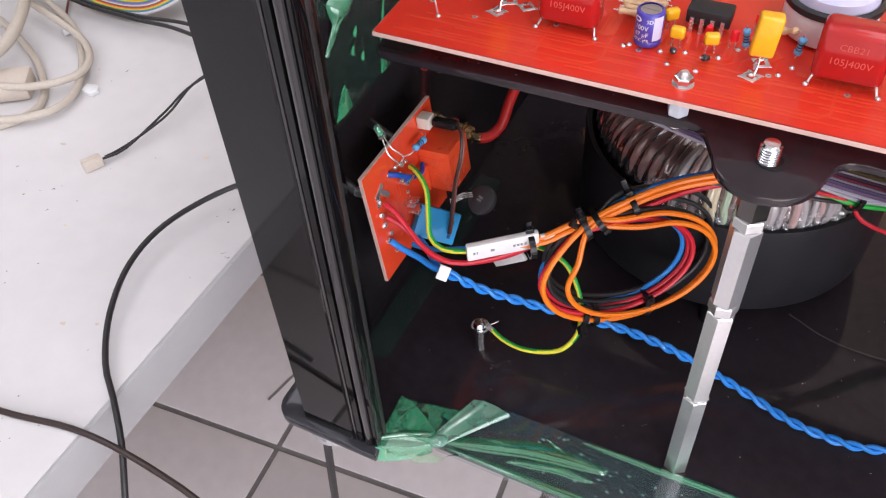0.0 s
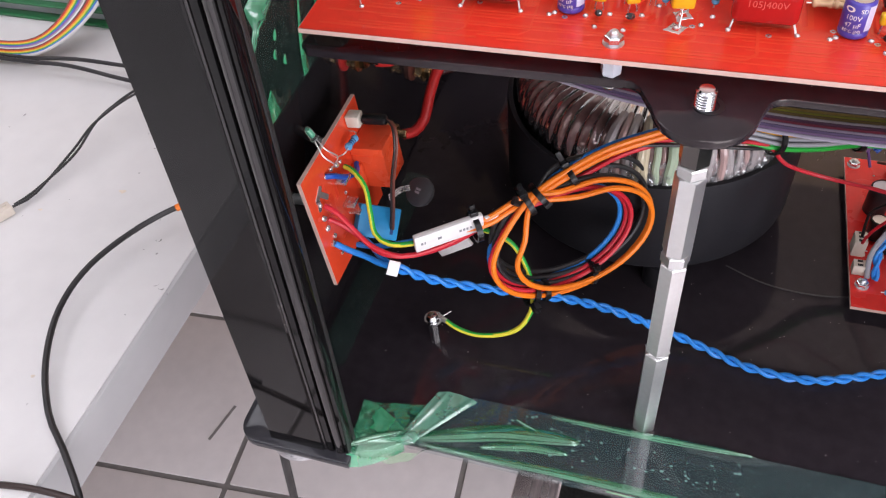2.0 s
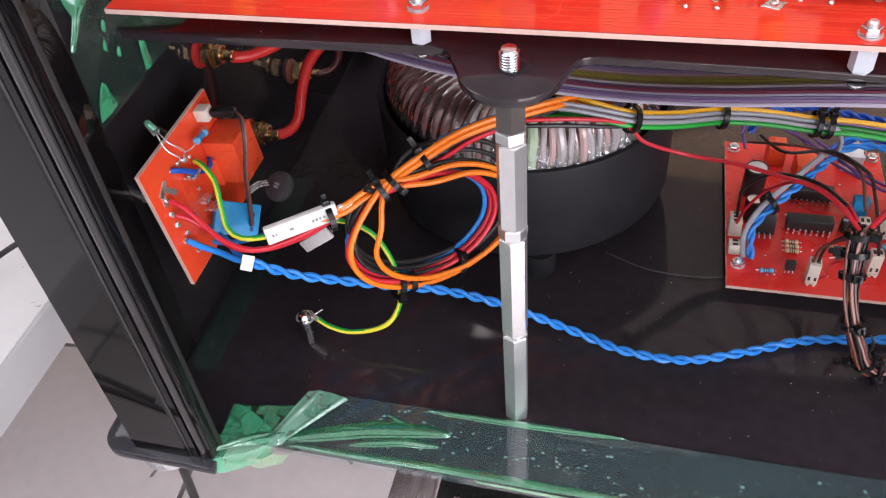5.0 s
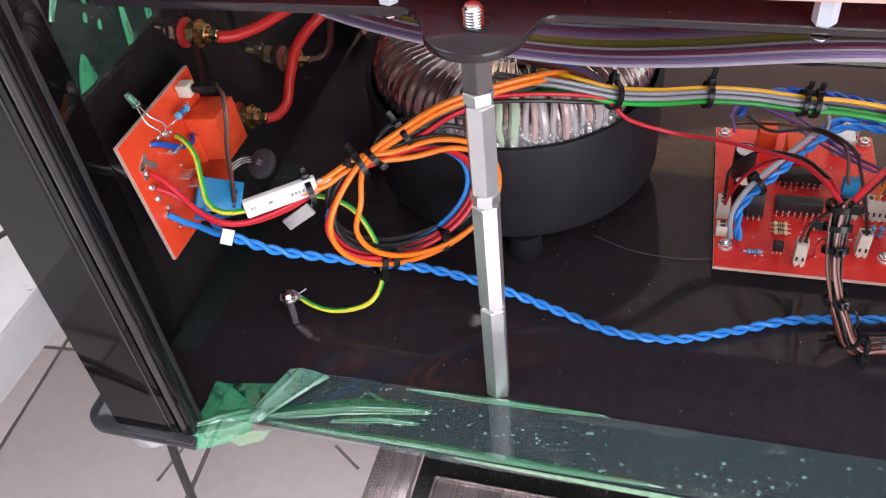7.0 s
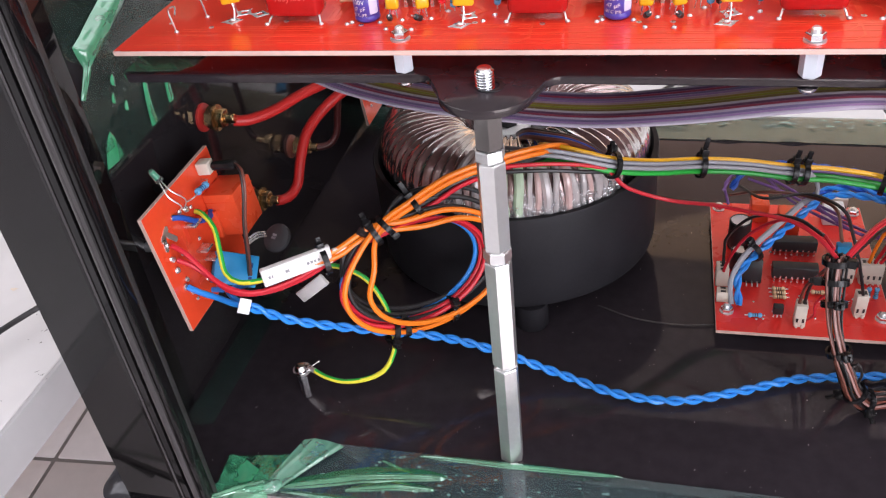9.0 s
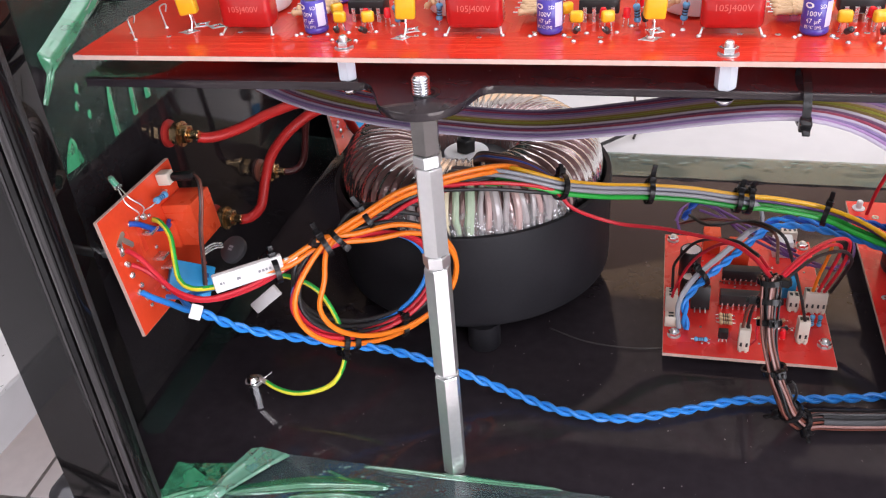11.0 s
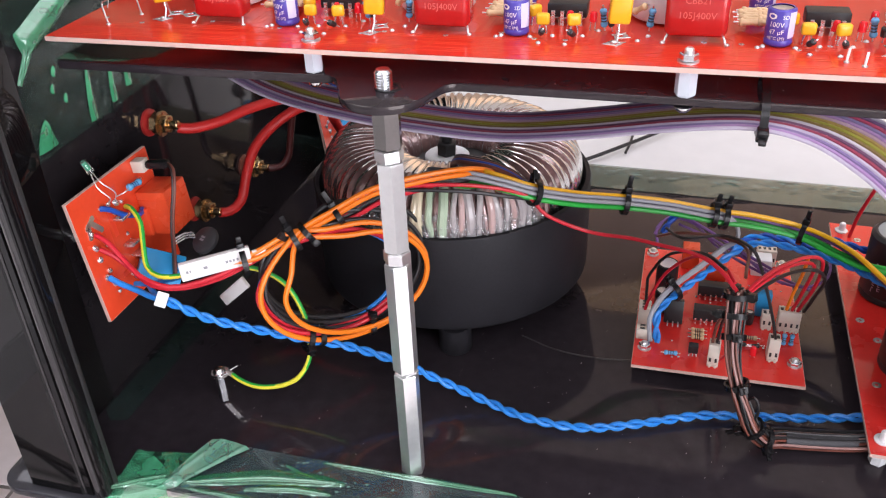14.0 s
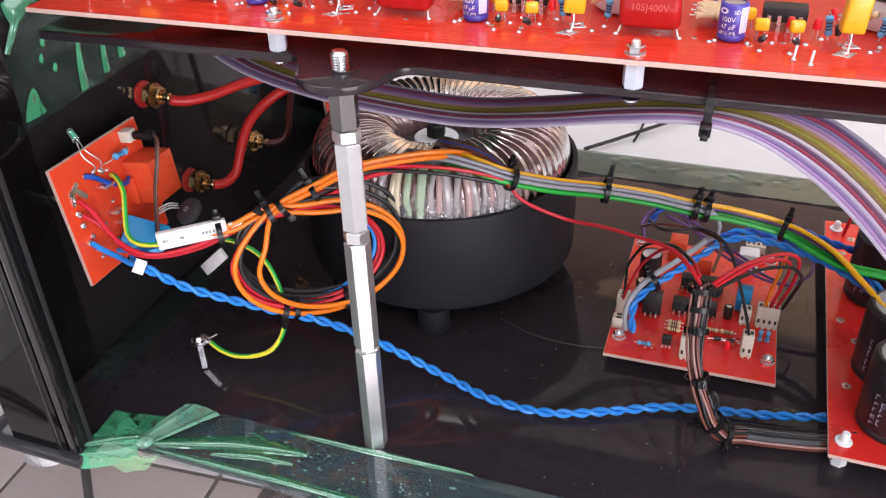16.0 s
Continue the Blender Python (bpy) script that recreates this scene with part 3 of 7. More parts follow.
def edge_film(u, v):
    """The strip folded over the front edge of the plate."""
    x = -0.010 + 0.51 * u
    return Vector((x, -0.0352 - 0.0003 * noise.noise(Vector((x * 30, 2, 1))), 0.0012 - 0.0054 * min(1, v * 1.0 + 0.0) * min(1, 0.25 + 3 * u)))


film_sheet(edge_film, 90, 6, "edge_film", M_EDGEFILM, chassis, "pale film folded over the front edge")


def ragged(u, v):
    """Half clinging film between the knot and the corner."""
    top, low = -0.0202 + 0.0062 * u, -0.0310 + 0.002 * u
    return Vector((-0.1190 + 0.034 * u, low + (top - low) * v, 0.0018 + 0.0004 * noise.noise(Vector((u * 9, v * 5, 6)))))


film_sheet(ragged, 40, 14, "clinging_film", M_RAGGED, chassis, "patchily clinging green film")
rng = random.Random(31)
bm = bmesh.new()
for k in range(560):
    x, y = rng.uniform(-0.072, 0.30), rng.uniform(-0.032, -0.008)
    r = rng.choice((0.0002, 0.00025, 0.0003, 0.0004, 0.0007)) * rng.uniform(0.7, 1.3)
    st = rng.uniform(0.5, 1.0)
    bm.faces.new([bm.verts.new((x + r * math.cos(6.283 * q / 9), y + st * r * math.sin(6.283 * q / 9), 0.0012)) for q in range(9)])
for k in range(300):
    x, y = rng.uniform(-0.15, 0.45), rng.uniform(0.284, 0.298)
    r = rng.choice((0.0004, 0.0007, 0.0014)) * rng.uniform(0.7, 1.3)
    bm.faces.new([bm.verts.new((x + 2.2 * r * math.cos(6.283 * q / 9), y + 0.7 * r * math.sin(6.283 * q / 9), 0.0019)) for q in range(9)])
for k in range(150):
    y, z = rng.uniform(0.018, 0.095), rng.uniform(0.125, 0.20)
    r = rng.choice((0.0001, 0.00014, 0.0002, 0.0003))
    bm.faces.new([bm.verts.new((-0.1517, y + r * math.cos(6.283 * q / 7), z + r * math.sin(6.283 * q / 7))) for q in range(7)])
tagged(part("air_bubble", bm, M_BUBBLE, chassis, "pale air bubbles under the film", smooth=None), kind="stuff")


def back_strip(u, v):
    x = -0.155 + 0.655 * u
    return Vector((x, 0.268 + 0.0325 * v, 0.0004 + 0.0012 * max(0, noise.noise(Vector((x * 50, v * 2, 4)))))) if v < 0.9 else Vector((x, 0.3009, 0.0004 - 0.03 * (v - 0.9)))


film_sheet(back_strip, 120, 10, "rear_film_strip", M_REARFILM, chassis, "green film strip along the rear edge")


def floor_strip(u, v):
    """Strip of film at the foot of the side wall, its front end cut to a blunt point."""
    tip = 0.0008 - 0.0060 * min(1.0, v / 0.45) + 0.0022 * max(0.0, v - 0.45) / 0.55
    return Vector((-0.1503 + 0.0141 * v, tip + (0.130 - tip) * u, 0.0005))


film_sheet(floor_strip, 60, 11, "floor_film_strip", M_THINFILM, chassis, "narrow green film strip on the base")


def wall_film(u, v):
    """Film on the side wall, its front edge torn back where the ribbon has peeled away."""
    z = 0.1222 + 0.14 * v
    torn = 0.0070 * math.exp(-((z - 0.1625) / 0.0065) ** 4)
    front = 0.0098 + 0.016 * max(0.0, z - 0.14) + torn + 0.0007 * noise.noise(Vector((z * 700, 0.2, 0)))
    y = front + (0.2145 - front) * u
    z += 0.010 * u * (1 - v)
    if v < 0.02:
        z += 0.0008 * noise.noise(Vector((u * 40, 1, 0)))
    return Vector((-0.1526 + 0.0006 * max(0, noise.noise(Vector((y * 90, z * 60, 2)))), y, z))


film_sheet(wall_film, 70, 90, "wall_film", M_FILM, chassis, "green film on the side wall")


def curl(u, v):
    """The peeled ribbon of film: a narrow tail, a neck, then a broad bowed band rising to the rear."""
    if u < 0.16:
        k = u / 0.16
        low, high = Vector((-0.1521, 0.0122, 0.1538)).lerp(Vector((-0.1500, 0.0188, 0.1640)), k), Vector((-0.1522, 0.0100, 0.1553)).lerp(Vector((-0.1510, 0.0160, 0.1655)), k)
        bow = 0.0004
    else:
        k = (u - 0.16) / 0.84
        wide = min(1.0, k * 36) ** 0.7
        low = Vector((-0.1500, 0.0188 + 0.078 * k, 0.1640 + 0.032 * k))
        high = Vector((-0.1510, 0.0160, 0.1655)).lerp(Vector((-0.1520, 0.0128, 0.1722)), wide) + Vector((0.002 * k, 0.078 * k, 0.034 * k))
        bow = 0.0004 + 0.0030 * wide
    c, across, w = (low + high) / 2, (low - high).normalized(), (low - high).length
    s = math.sin(math.pi * v)
    fold = 0.0008 * math.exp(-((v - 0.30) / 0.10) ** 2)
    return c + across * (w * (v - 0.5)) + Vector((bow * s ** 0.8 + fold * min(1, u * 3) + 0.0004 * noise.noise(Vector((u * 14, v * 5, 2))), 0, 0))


film_sheet(curl, 70, 30, "peeling_film_edge", M_CURL, chassis, "peeling curled film edge")
for k, (y, z, ln, wd) in enumerate(((0.050, 0.1245, 0.034, 0.005), (0.066, 0.127, 0.030, 0.0045), (0.078, 0.130, 0.025, 0.005), (0.019, 0.1245, 0.012, 0.012), (0.030, 0.144, 0.004, 0.0028), (0.036, 0.138, 0.004, 0.0028), (0.033, 0.150, 0.0045, 0.003))):
    def blister(u, v, y=y, z=z, ln=ln, wd=wd):
        s = math.sin(math.pi * u) ** 0.6 if ln < 0.006 else (1 - u) ** 0.6
        return Vector((-0.1519 + 0.0005 * math.sin(math.pi * v) * (1 - u * 0.5), y - 0.003 + wd * (v - 0.5) * s + 0.2 * ln * u * u, z + 0.0012 + ln * u))
    film_sheet(blister, 14, 8, "film_blister", M_BLISTER, chassis, "air blister under the film")

# dust on the base plate
rng = random.Random(11)
bm = bmesh.new()
for k in range(520):
    x, y = rng.uniform(-0.15, 0.25), rng.uniform(-0.033, 0.27)
    r = rng.choice((0.00008, 0.0001, 0.00014, 0.0002))
    bm.faces.new([bm.verts.new((x + r * math.cos(q + k), y + r * math.sin(q + k) * rng.uniform(0.6, 1.4), 0.00045 + 0.0001 * (q == 0))) for q in (0, 1.6, 3.1, 4.7)])
for k in range(160):
    x, y = rng.uniform(-0.13, 0.2), rng.uniform(0.009, 0.05)
    r = rng.choice((0.00008, 0.0001, 0.00016))
    bm.faces.new([bm.verts.new((x + r * math.cos(q + k), y + r * math.sin(q + k), 0.1687)) for q in (0, 1.6, 3.1, 4.7)])
tagged(part("dust", bm, M_DUST), "fine pale dust specks on the black base", "dust", kind="stuff")

# ---- steel frame that carries the chassis ----
trolley = thing("steel_trolley", "worn brushed steel trolley under the chassis", "trolley")
part("tray", box(-0.03, 0.42, -0.075, 0.25, -0.032, -0.0285, 0.001), M_DARKSTEEL, trolley, "scratched dark metal tray")
for b in ((-0.05, -0.031, -0.11, 0.27, -0.046, -0.026), (0.421, 0.44, -0.11, 0.27, -0.046, -0.026), (-0.0305, 0.4205, -0.095, -0.0755, -0.046, -0.0275), (-0.0305, 0.4205, 0.2505, 0.27, -0.046, -0.026)):
    part("rail", box(*b, 0.002), M_BRUSHED, trolley)
part("front_plate", box(-0.0206, 0.41, -0.0752, -0.0300, -0.0284, -0.0262, 0.0007), M_BRUSHED, trolley, "scratched bright steel plate")
part("inner_rim", box(-0.0212, 0.41, -0.0299, -0.0290, -0.0284, -0.0252, 0.0003), M_BRUSHED, trolley)
part("inner_rim", box(-0.0220, -0.0207, -0.0752, -0.0290, -0.0284, -0.0250, 0.0004), M_BRUSHED, trolley)
for x, y in ((-0.0405, -0.10), (0.4305, -0.10), (-0.0405, 0.26), (0.4305, 0.26)):
    part("leg", box(x - 0.009, x + 0.009, y - 0.009, y + 0.009, FLOOR_Z, -0.0465, 0.002), M_BRUSHED, trolley)
rng = random.Random(77)
bm = bmesh.new()
for k in range(170):
    x, y, ln, w = rng.uniform(-0.02, 0.2), rng.uniform(-0.029, -0.016), rng.uniform(0.0004, 0.0026), rng.uniform(0.0001, 0.0004)
    bm.faces.new([bm.verts.new((x + a, y + c, -0.0282)) for a, c in ((0, 0), (w, 0.0001), (w * 1.2, ln), (0.0001, ln * 0.9))])
tagged(part("scratch", bm, M_SCUFF, trolley, "pale scratches in the dark tray", smooth=None), kind="stuff")
for x, y in ((0.02, 0.01), (0.38, 0.01), (0.02, 0.22), (0.38, 0.22)):
    part("pad", cyl(0.012, -0.0283, -0.0043, 20, Matrix.Translation((x, y, 0))), M_TIE, trolley)

# ---- mounting plate with its ear ----
PT, PB = 0.1685, 0.1655
BT, BB = 0.1790, 0.1774
deck = thing("mounting_plate", "glossy black mounting plate under the red board", "plate")


def deck_outline():
    yf = 0.0085
    pts = [(-0.1255, yf - 0.0045), (-0.0240, yf - 0.0005)]
    pts += arc(-0.0240, yf - 0.0070, 0.0065, 90, 20, 6)
    pts += arc(0.0005, -0.0005, 0.0150, 192, 348, 18)
    pts += arc(0.0235, yf - 0.0065, 0.0065, 160, 90, 6)
    pts += [(0.46, yf + 0.004), (0.46, 0.125), (-0.131, 0.125), (-0.1285, yf - 0.0015)]
    return pts


part("plate", prism(deck_outline(), PB, PT, 0.0007), M_BLACK, deck)

# ---- standoff column ----
col = thing("hex_standoff_column", "stacked zinc plated hex standoffs with lock nuts", "standoff")
# the topmost standoff takes a darker metal than the others
for z0, z1, turn in ((0.0, 0.0525, 4), (0.0540, 0.1030, 0), (0.1085, 0.1430, 22), (0.1480, PB - 0.0002, 12)):
    bm = prism(hexagon(0.0086, turn), z0, z1, 0.0005)
    part("standoff", bm, M_DARKMETAL if z0 > 0.14 else M_STEEL, col, smooth=18)
for z0, z1, turn in ((0.0527, 0.0538, 20), (0.1032, 0.1083, 40), (0.1432, 0.1478, 2)):
    part("lock_nut", prism(hexagon(0.0086, turn), z0, z1, 0.0007), M_STEEL, col, smooth=18)
prof = [(0, PB - 0.001)]
z = PB - 0.001
while z < 0.1742:
    prof += [(0.0026, z), (0.0030, z + 0.0003), (0.0030, z + 0.0005), (0.0026, z + 0.0008)]
    z += 0.0009
prof += [(0.0022, z + 0.0006), (0, z + 0.0007)]
part("thread", lathe(prof, 20), M_NUT, col, "threaded stud")
part("hole_rim", lathe([(0.0031, PT + 0.0001), (0.0046, PT + 0.0001), (0.0046, PT + 0.0003), (0.0031, PT + 0.0003)], 24, Matrix.Translation((0.0012, 0.0008, 0))), M_BLACKPL, col)


# ---- red amplifier board ----
YAW = 1.5
board = thing("amplifier_board", "long red circuit board crowded with components", "circuit board", pose(0, 0.0032, 0, 0, 0, YAW))
bm = box(-0.1245, 0.46, 0.0, 0.098, BB, BT, 0.0)
bmesh.ops.delete(bm, geom=[f for f in bm.faces if abs(f.normal.z) > 0.5], context="FACES_ONLY")
part("substrate", bm, M_EDGE, board, "pale glass fibre edge")
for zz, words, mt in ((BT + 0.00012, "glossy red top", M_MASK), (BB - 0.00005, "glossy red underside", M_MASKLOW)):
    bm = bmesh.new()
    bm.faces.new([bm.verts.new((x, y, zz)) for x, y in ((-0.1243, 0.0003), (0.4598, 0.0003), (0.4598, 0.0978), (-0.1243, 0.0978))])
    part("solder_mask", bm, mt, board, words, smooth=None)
Z0 = BT + 0.00012
bm = bmesh.new()
rng = random.Random(3)


def track(pts, w):
    """A flat copper track with mitred corners, a little proud of the board."""
    left, right = [], []
    for i, p in enumerate(pts):
        p = Vector(p)
        d0 = (p - Vector(pts[i - 1])).normalized() if i else (Vector(pts[1]) - p).normalized()
        d1 = (Vector(pts[i + 1]) - p).normalized() if i + 1 < len(pts) else d0
        nrm = (Vector((-d0.y, d0.x)) + Vector((-d1.y, d1.x))).normalized()
        k = w / 2 / max(0.4, nrm.dot(Vector((-d0.y, d0.x))))
        left.append(p + nrm * k)
        right.append(p - nrm * k)
    lift = rng.uniform(0.00006, 0.0001)
    for top in (0, 1):
        for i in range(len(pts) - 1):
            if top:
                bm.faces.new([bm.verts.new((q.x, q.y, Z0 + lift)) for q in (right[i], right[i + 1], left[i + 1], left[i])])
            else:
                for side in (left, right):
                    bm.faces.new([bm.verts.new((q.x, q.y, Z0 + h)) for q, h in ((side[i], 0.00001), (side[i + 1], 0.00001), (side[i + 1], lift), (side[i], lift))])


for k, y in enumerate((0.0046, 0.0062, 0.0078, 0.0112, 0.0126, 0.0158, 0.0176, 0.0192)):
    x = -0.119 + 0.006 * (k % 4)
    while x < 0.42:
        ln, w, j = rng.uniform(0.035, 0.10), rng.choice((0.0007, 0.0007, 0.0010)), rng.choice((-1, 1)) * rng.uniform(0.0008, 0.0014)
        pts = [(x, y), (x + ln, y)]
        if rng.random() < 0.6:
            r = rng.uniform(0.006, 0.020)
            pts += [(x + ln + 0.003, y + 0.003), (x + ln + 0.003, y + 0.003 + r)]
        elif rng.random() < 0.6:
            pts += [(x + ln + abs(j), y + j), (x + ln + abs(j) + 0.012, y + j)]
        track(pts, w)
        x += ln + rng.uniform(0.006, 0.02)
for x0 in (-0.0433, 0.0375, 0.1183, 0.1991, 0.28):
    for k in range(9):
        x = x0 - 0.030 + 0.0082 * k + rng.uniform(-0.002, 0.002)
        y, r = rng.uniform(0.019, 0.024), rng.uniform(0.004, 0.012)
        track([(x, y), (x, y + r), (x + 0.003 * rng.choice((-1, 1)), y + r + 0.003), (x + 0.003 * rng.choice((-1, 1)), y + r + 0.010)], rng.choice((0.0006, 0.0008, 0.0016)))
    for k in range(3):
        y = 0.0215 + 0.0016 * k
        track([(x0 + 0.004 + 0.0016 * k, y + 0.014), (x0 + 0.004 + 0.0016 * k, y + 0.002), (x0 + 0.006 + 0.0016 * k, y), (x0 + 0.024 - 0.0016 * k, y), (x0 + 0.026 - 0.0016 * k, y + 0.002), (x0 + 0.026 - 0.0016 * k, y + 0.012)], 0.0007)
    track([(x0 - 0.037, 0.0245), (x0 - 0.012, 0.0245), (x0 - 0.011, 0.0255), (x0 - 0.011, 0.042)], 0.0018)
tagged(part("trace", bm, M_TRACE, board, "raised copper traces under red mask", smooth=None), kind="stuff")


def star_pad(r, seed):
    """A tinned diamond pad with an open middle and an uneven rim."""
    bm = bmesh.new()
    rg = random.Random(seed)
    n = 16
    rims = []
    for size, z in ((1.0, 0.00004), (0.92, 0.00020), (0.50, 0.00020), (0.44, 0.00004)):
        rims.append([bm.verts.new((r * size * (1.2 if k % 8 == 0 else 0.95 if k % 4 == 0 else 0.72) * rg.uniform(0.93, 1.07) * math.cos(6.283 * k / n), r * size * (1.0 if k % 4 == 0 else 0.74) * rg.uniform(0.93, 1.07) * math.sin(6.283 * k / n), z)) for k in range(n)])
    for a, b in zip(rims, rims[1:]):
        for k in range(n):
            bm.faces.new((a[k], a[(k + 1) % n], b[(k + 1) % n], b[k]))
    bmesh.ops.recalc_face_normals(bm, faces=bm.faces[:])
    return bm


ME_PAD = [mesh_of("solder_pad", star_pad(0.0034, s), M_TIN, 40) for s in (1, 2, 3)]
ME_BLOB = [mesh_of("solder_joint", lump(0.00085, flat=0.7, seed=s), M_TIN, 80) for s in (1.0, 2.5, 4.0)]
ME_NUT = mesh_of("nut", prism(hexagon(0.0050, 8), 0, 0.0022, 0.0004), M_NUT, 20)
ME_WASHER = mesh_of("washer", lathe([(0.0016, 0), (0.0032, 0), (0.0032, 0.0005), (0.0016, 0.0005)], 20), M_STEEL, 30)
ME_SPACER = mesh_of("spacer", prism(hexagon(0.0056, 20), 0, BB - PT - 0.0001, 0.0009, seg=3), M_SPACER, 50)
ME_SCREWEND = mesh_of("screw_end", lathe([(0, 0.0046), (0.0009, 0.0046), (0.0014, 0.0041), (0.0014, 0.001), (0.0012, 0)], 14), M_STEEL, 40)

# electrolytic capacitor: sleeve, stripe, can top, print
ELR, ELH = 0.0042, 0.0116
ME_CAN = mesh_of("sleeve", lathe([(0, 0.0002), (ELR - 0.0006, 0.0002), (ELR, 0.0008), (ELR, 0.0018), (ELR - 0.00025, 0.0023), (ELR, 0.0028), (ELR, ELH - 0.0005), (ELR - 0.0005, ELH), (ELR - 0.001, ELH)], 32), M_SLEEVEPUR, 50)
bm = bmesh.new()
for k in range(5):
    for j in range(6):
        a = [radians(36 + 9 * (k + q)) for q in (0, 1)]
        zz = [0.003 + (ELH - 0.0038) * (j + q) / 6 for q in (0, 1)]
        r = ELR + 0.00006
        bm.faces.new([bm.verts.new((r * math.sin(t), -r * math.cos(t), h)) for t, h in ((a[0], zz[0]), (a[1], zz[0]), (a[1], zz[1]), (a[0], zz[1]))])
bmesh.ops.remove_doubles(bm, verts=bm.verts[:], dist=1e-7)
ME_STRIPE = mesh_of("stripe", bm, M_LILAC, 60)
bm = lathe([(0, ELH - 0.0003), (ELR - 0.0010, ELH - 0.0003), (ELR - 0.0010, ELH - 0.0008)], 28)
for a in (0, 60, 120):
    box(-0.0036, 0.0036, -0.00015, 0.00015, ELH - 0.0004, ELH - 0.00022, bm=bm)
ME_CANTOP = mesh_of("can_top", bm, M_ALU, 30)
ME_ELTEXT = [(text_mesh(s, sz, M_SILK, ELR + 0.00009), a, h) for s, sz, a, h in (("SD", 0.0017, 20, 0.0094), ("100V", 0.0022, -14, 0.0071), ("47 µF", 0.0020, -12, 0.0049), ("85°C (M)", 0.0014, -12, 0.0030))]
bm = bmesh.new()
for k in range(16):
    a0, a1 = 6.283 * k / 16, 6.283 * (k + 1) / 16
    r = ELR + 0.00008
    pt = lambda a, s: bm.verts.new((r * math.sin(-0.62 + s * 0.34 * math.cos(a)), -r * math.cos(-0.62 + s * 0.34 * math.cos(a)), 0.0096 + s * 0.0009 * math.sin(a)))
    bm.faces.new((pt(a0, 1), pt(a1, 1), pt(a1, 0.55), pt(a0, 0.55)))
ME_LOGO = mesh_of("emblem", bm, M_SILK, None)


def electrolytic(x, y, turn=0.0):
    c = inst("electrolytic_capacitor", ME_CAN, board, at(x, y, Z0, 0, 0, turn), "purple sleeved electrolytic capacitor")
    inst("stripe", ME_STRIPE, c, Matrix())
    inst("can_top", ME_CANTOP, c, Matrix(), "silver can top")
    inst("emblem", ME_LOGO, c, Matrix())
    for me, a, h in ME_ELTEXT:
        inst("print", me, c, at(0, 0, h, 0, 0, a))
    inst("solder_joint", ME_BLOB[0], board, at(x - 0.0045, y - 0.0035, Z0 + 0.0004))


# film capacitor
ME_FILMCAP = mesh_of("case", box(-0.0095, 0.0095, 0, 0.0092, 0.0020, 0.0190, 0.0024, 4), M_FILMCAP, 60)
ME_FILMT = [(text_mesh("105J400V", 0.0030, M_PRINT), 0.0090), (text_mesh("CBB21", 0.0028, M_PRINT), 0.0135)]
bm = bmesh.new()
for s in (-1, 1):
    tube([Vector((s * 0.0080, 0.003, 0.003)), Vector((s * 0.0088, 0.0012, 0.0016)), Vector((s * 0.0094, -0.0004, 0))], 0.00035, 6, bm=bm)
ME_FILMLEG = mesh_of("lead", bm, M_TIN, 60)


def film_cap(x, y):
    c = inst("film_capacitor", ME_FILMCAP, board, at(x, y, Z0), "dark red film capacitor")
    for me, h in ME_FILMT:
        inst("print", me, c, at(0, -0.0001, h))
    inst("lead", ME_FILMLEG, c, Matrix())
    for s in (-1, 1):
        inst("solder_joint", ME_BLOB[(1 + s) // 2], board, at(x + s * 0.0096, y - 0.0005, Z0 + 0.0005))


ME_YBOX = mesh_of("case", box(-0.0034, 0.0034, -0.0021, 0.0021, 0.0055, 0.0185, 0.0009, 3), M_YELBOX, 50)
bm = bmesh.new()
for s in (-1, 1):
    tube([Vector((0, s * 0.0008, 0.0055)), Vector((0.0002, s * 0.0012, 0.003)), Vector((-0.0004, s * 0.0032, 0))], 0.00032, 6, bm=bm)
ME_YLEG = mesh_of("lead", bm, M_TIN, 60)


def yellow_box(x, y, tilt):
    c = inst("box_capacitor", ME_YBOX, board, at(x, y, Z0, 0, tilt, 12), "yellow box capacitor on bent leads")
    inst("lead", ME_YLEG, c, Matrix())
    inst("solder_pad", ME_PAD[0], board, at(x - 0.0004, y - 0.0034, Z0 + 0.00001, 0, 0, 20))
    inst("solder_pad", ME_PAD[1], board, at(x + 0.0010, y + 0.0040, Z0 + 0.00001, 0, 0, 70))
    inst("solder_joint", ME_BLOB[2], board, at(x - 0.0005, y - 0.0033, Z0 + 0.0004))


bm = box(-0.0022, 0.0022, -0.0013, 0.0013, 0.0030, 0.0068, 0.0009, 3)
ME_TANT = mesh_of("body", bm, M_YELBOX, 70)
bm = bmesh.new()
for s in (-1, 1):
    tube([Vector((s * 0.0008, 0, 0.0034)), Vector((s * 0.0012, 0, 0.0016)), Vector((s * 0.0013, 0, 0))], 0.00028, 6, bm=bm)
ME_LEGS = mesh_of("lead", bm, M_TIN, 60)
ME_LED = mesh_of("lens", lathe([(0, 0.0046), (0.0017, 0.0046), (0.0017, 0.0052), (0.0015, 0.0053), (0.0015, 0.0078), (0.0011, 0.0089), (0, 0.0093)], 18), M_LEDRED, 40)
bm = bmesh.new()
for s in (-1, 1):
    bar_between((s * 0.0011, 0, 0), (s * 0.0008, 0, 0.0046), 0.00025, 6, bm=bm)
ME_LEDLEG = mesh_of("lead", bm, M_TIN, 60)
ME_DIODE = mesh_of("body", cyl(0.0010, -0.0018, 0.0018, 14, bevel=0.0003), M_BLACKPL, 40)
bm = bmesh.new()
tube(spline([(0, 0, -0.0046), (0, 0, -0.0018), (0, 0, 0.0018), (0, 0, 0.0044)], 0.001), 0.00026, 6, bm=bm)
ME_AXLEAD = mesh_of("lead", bm, M_TIN, 60)
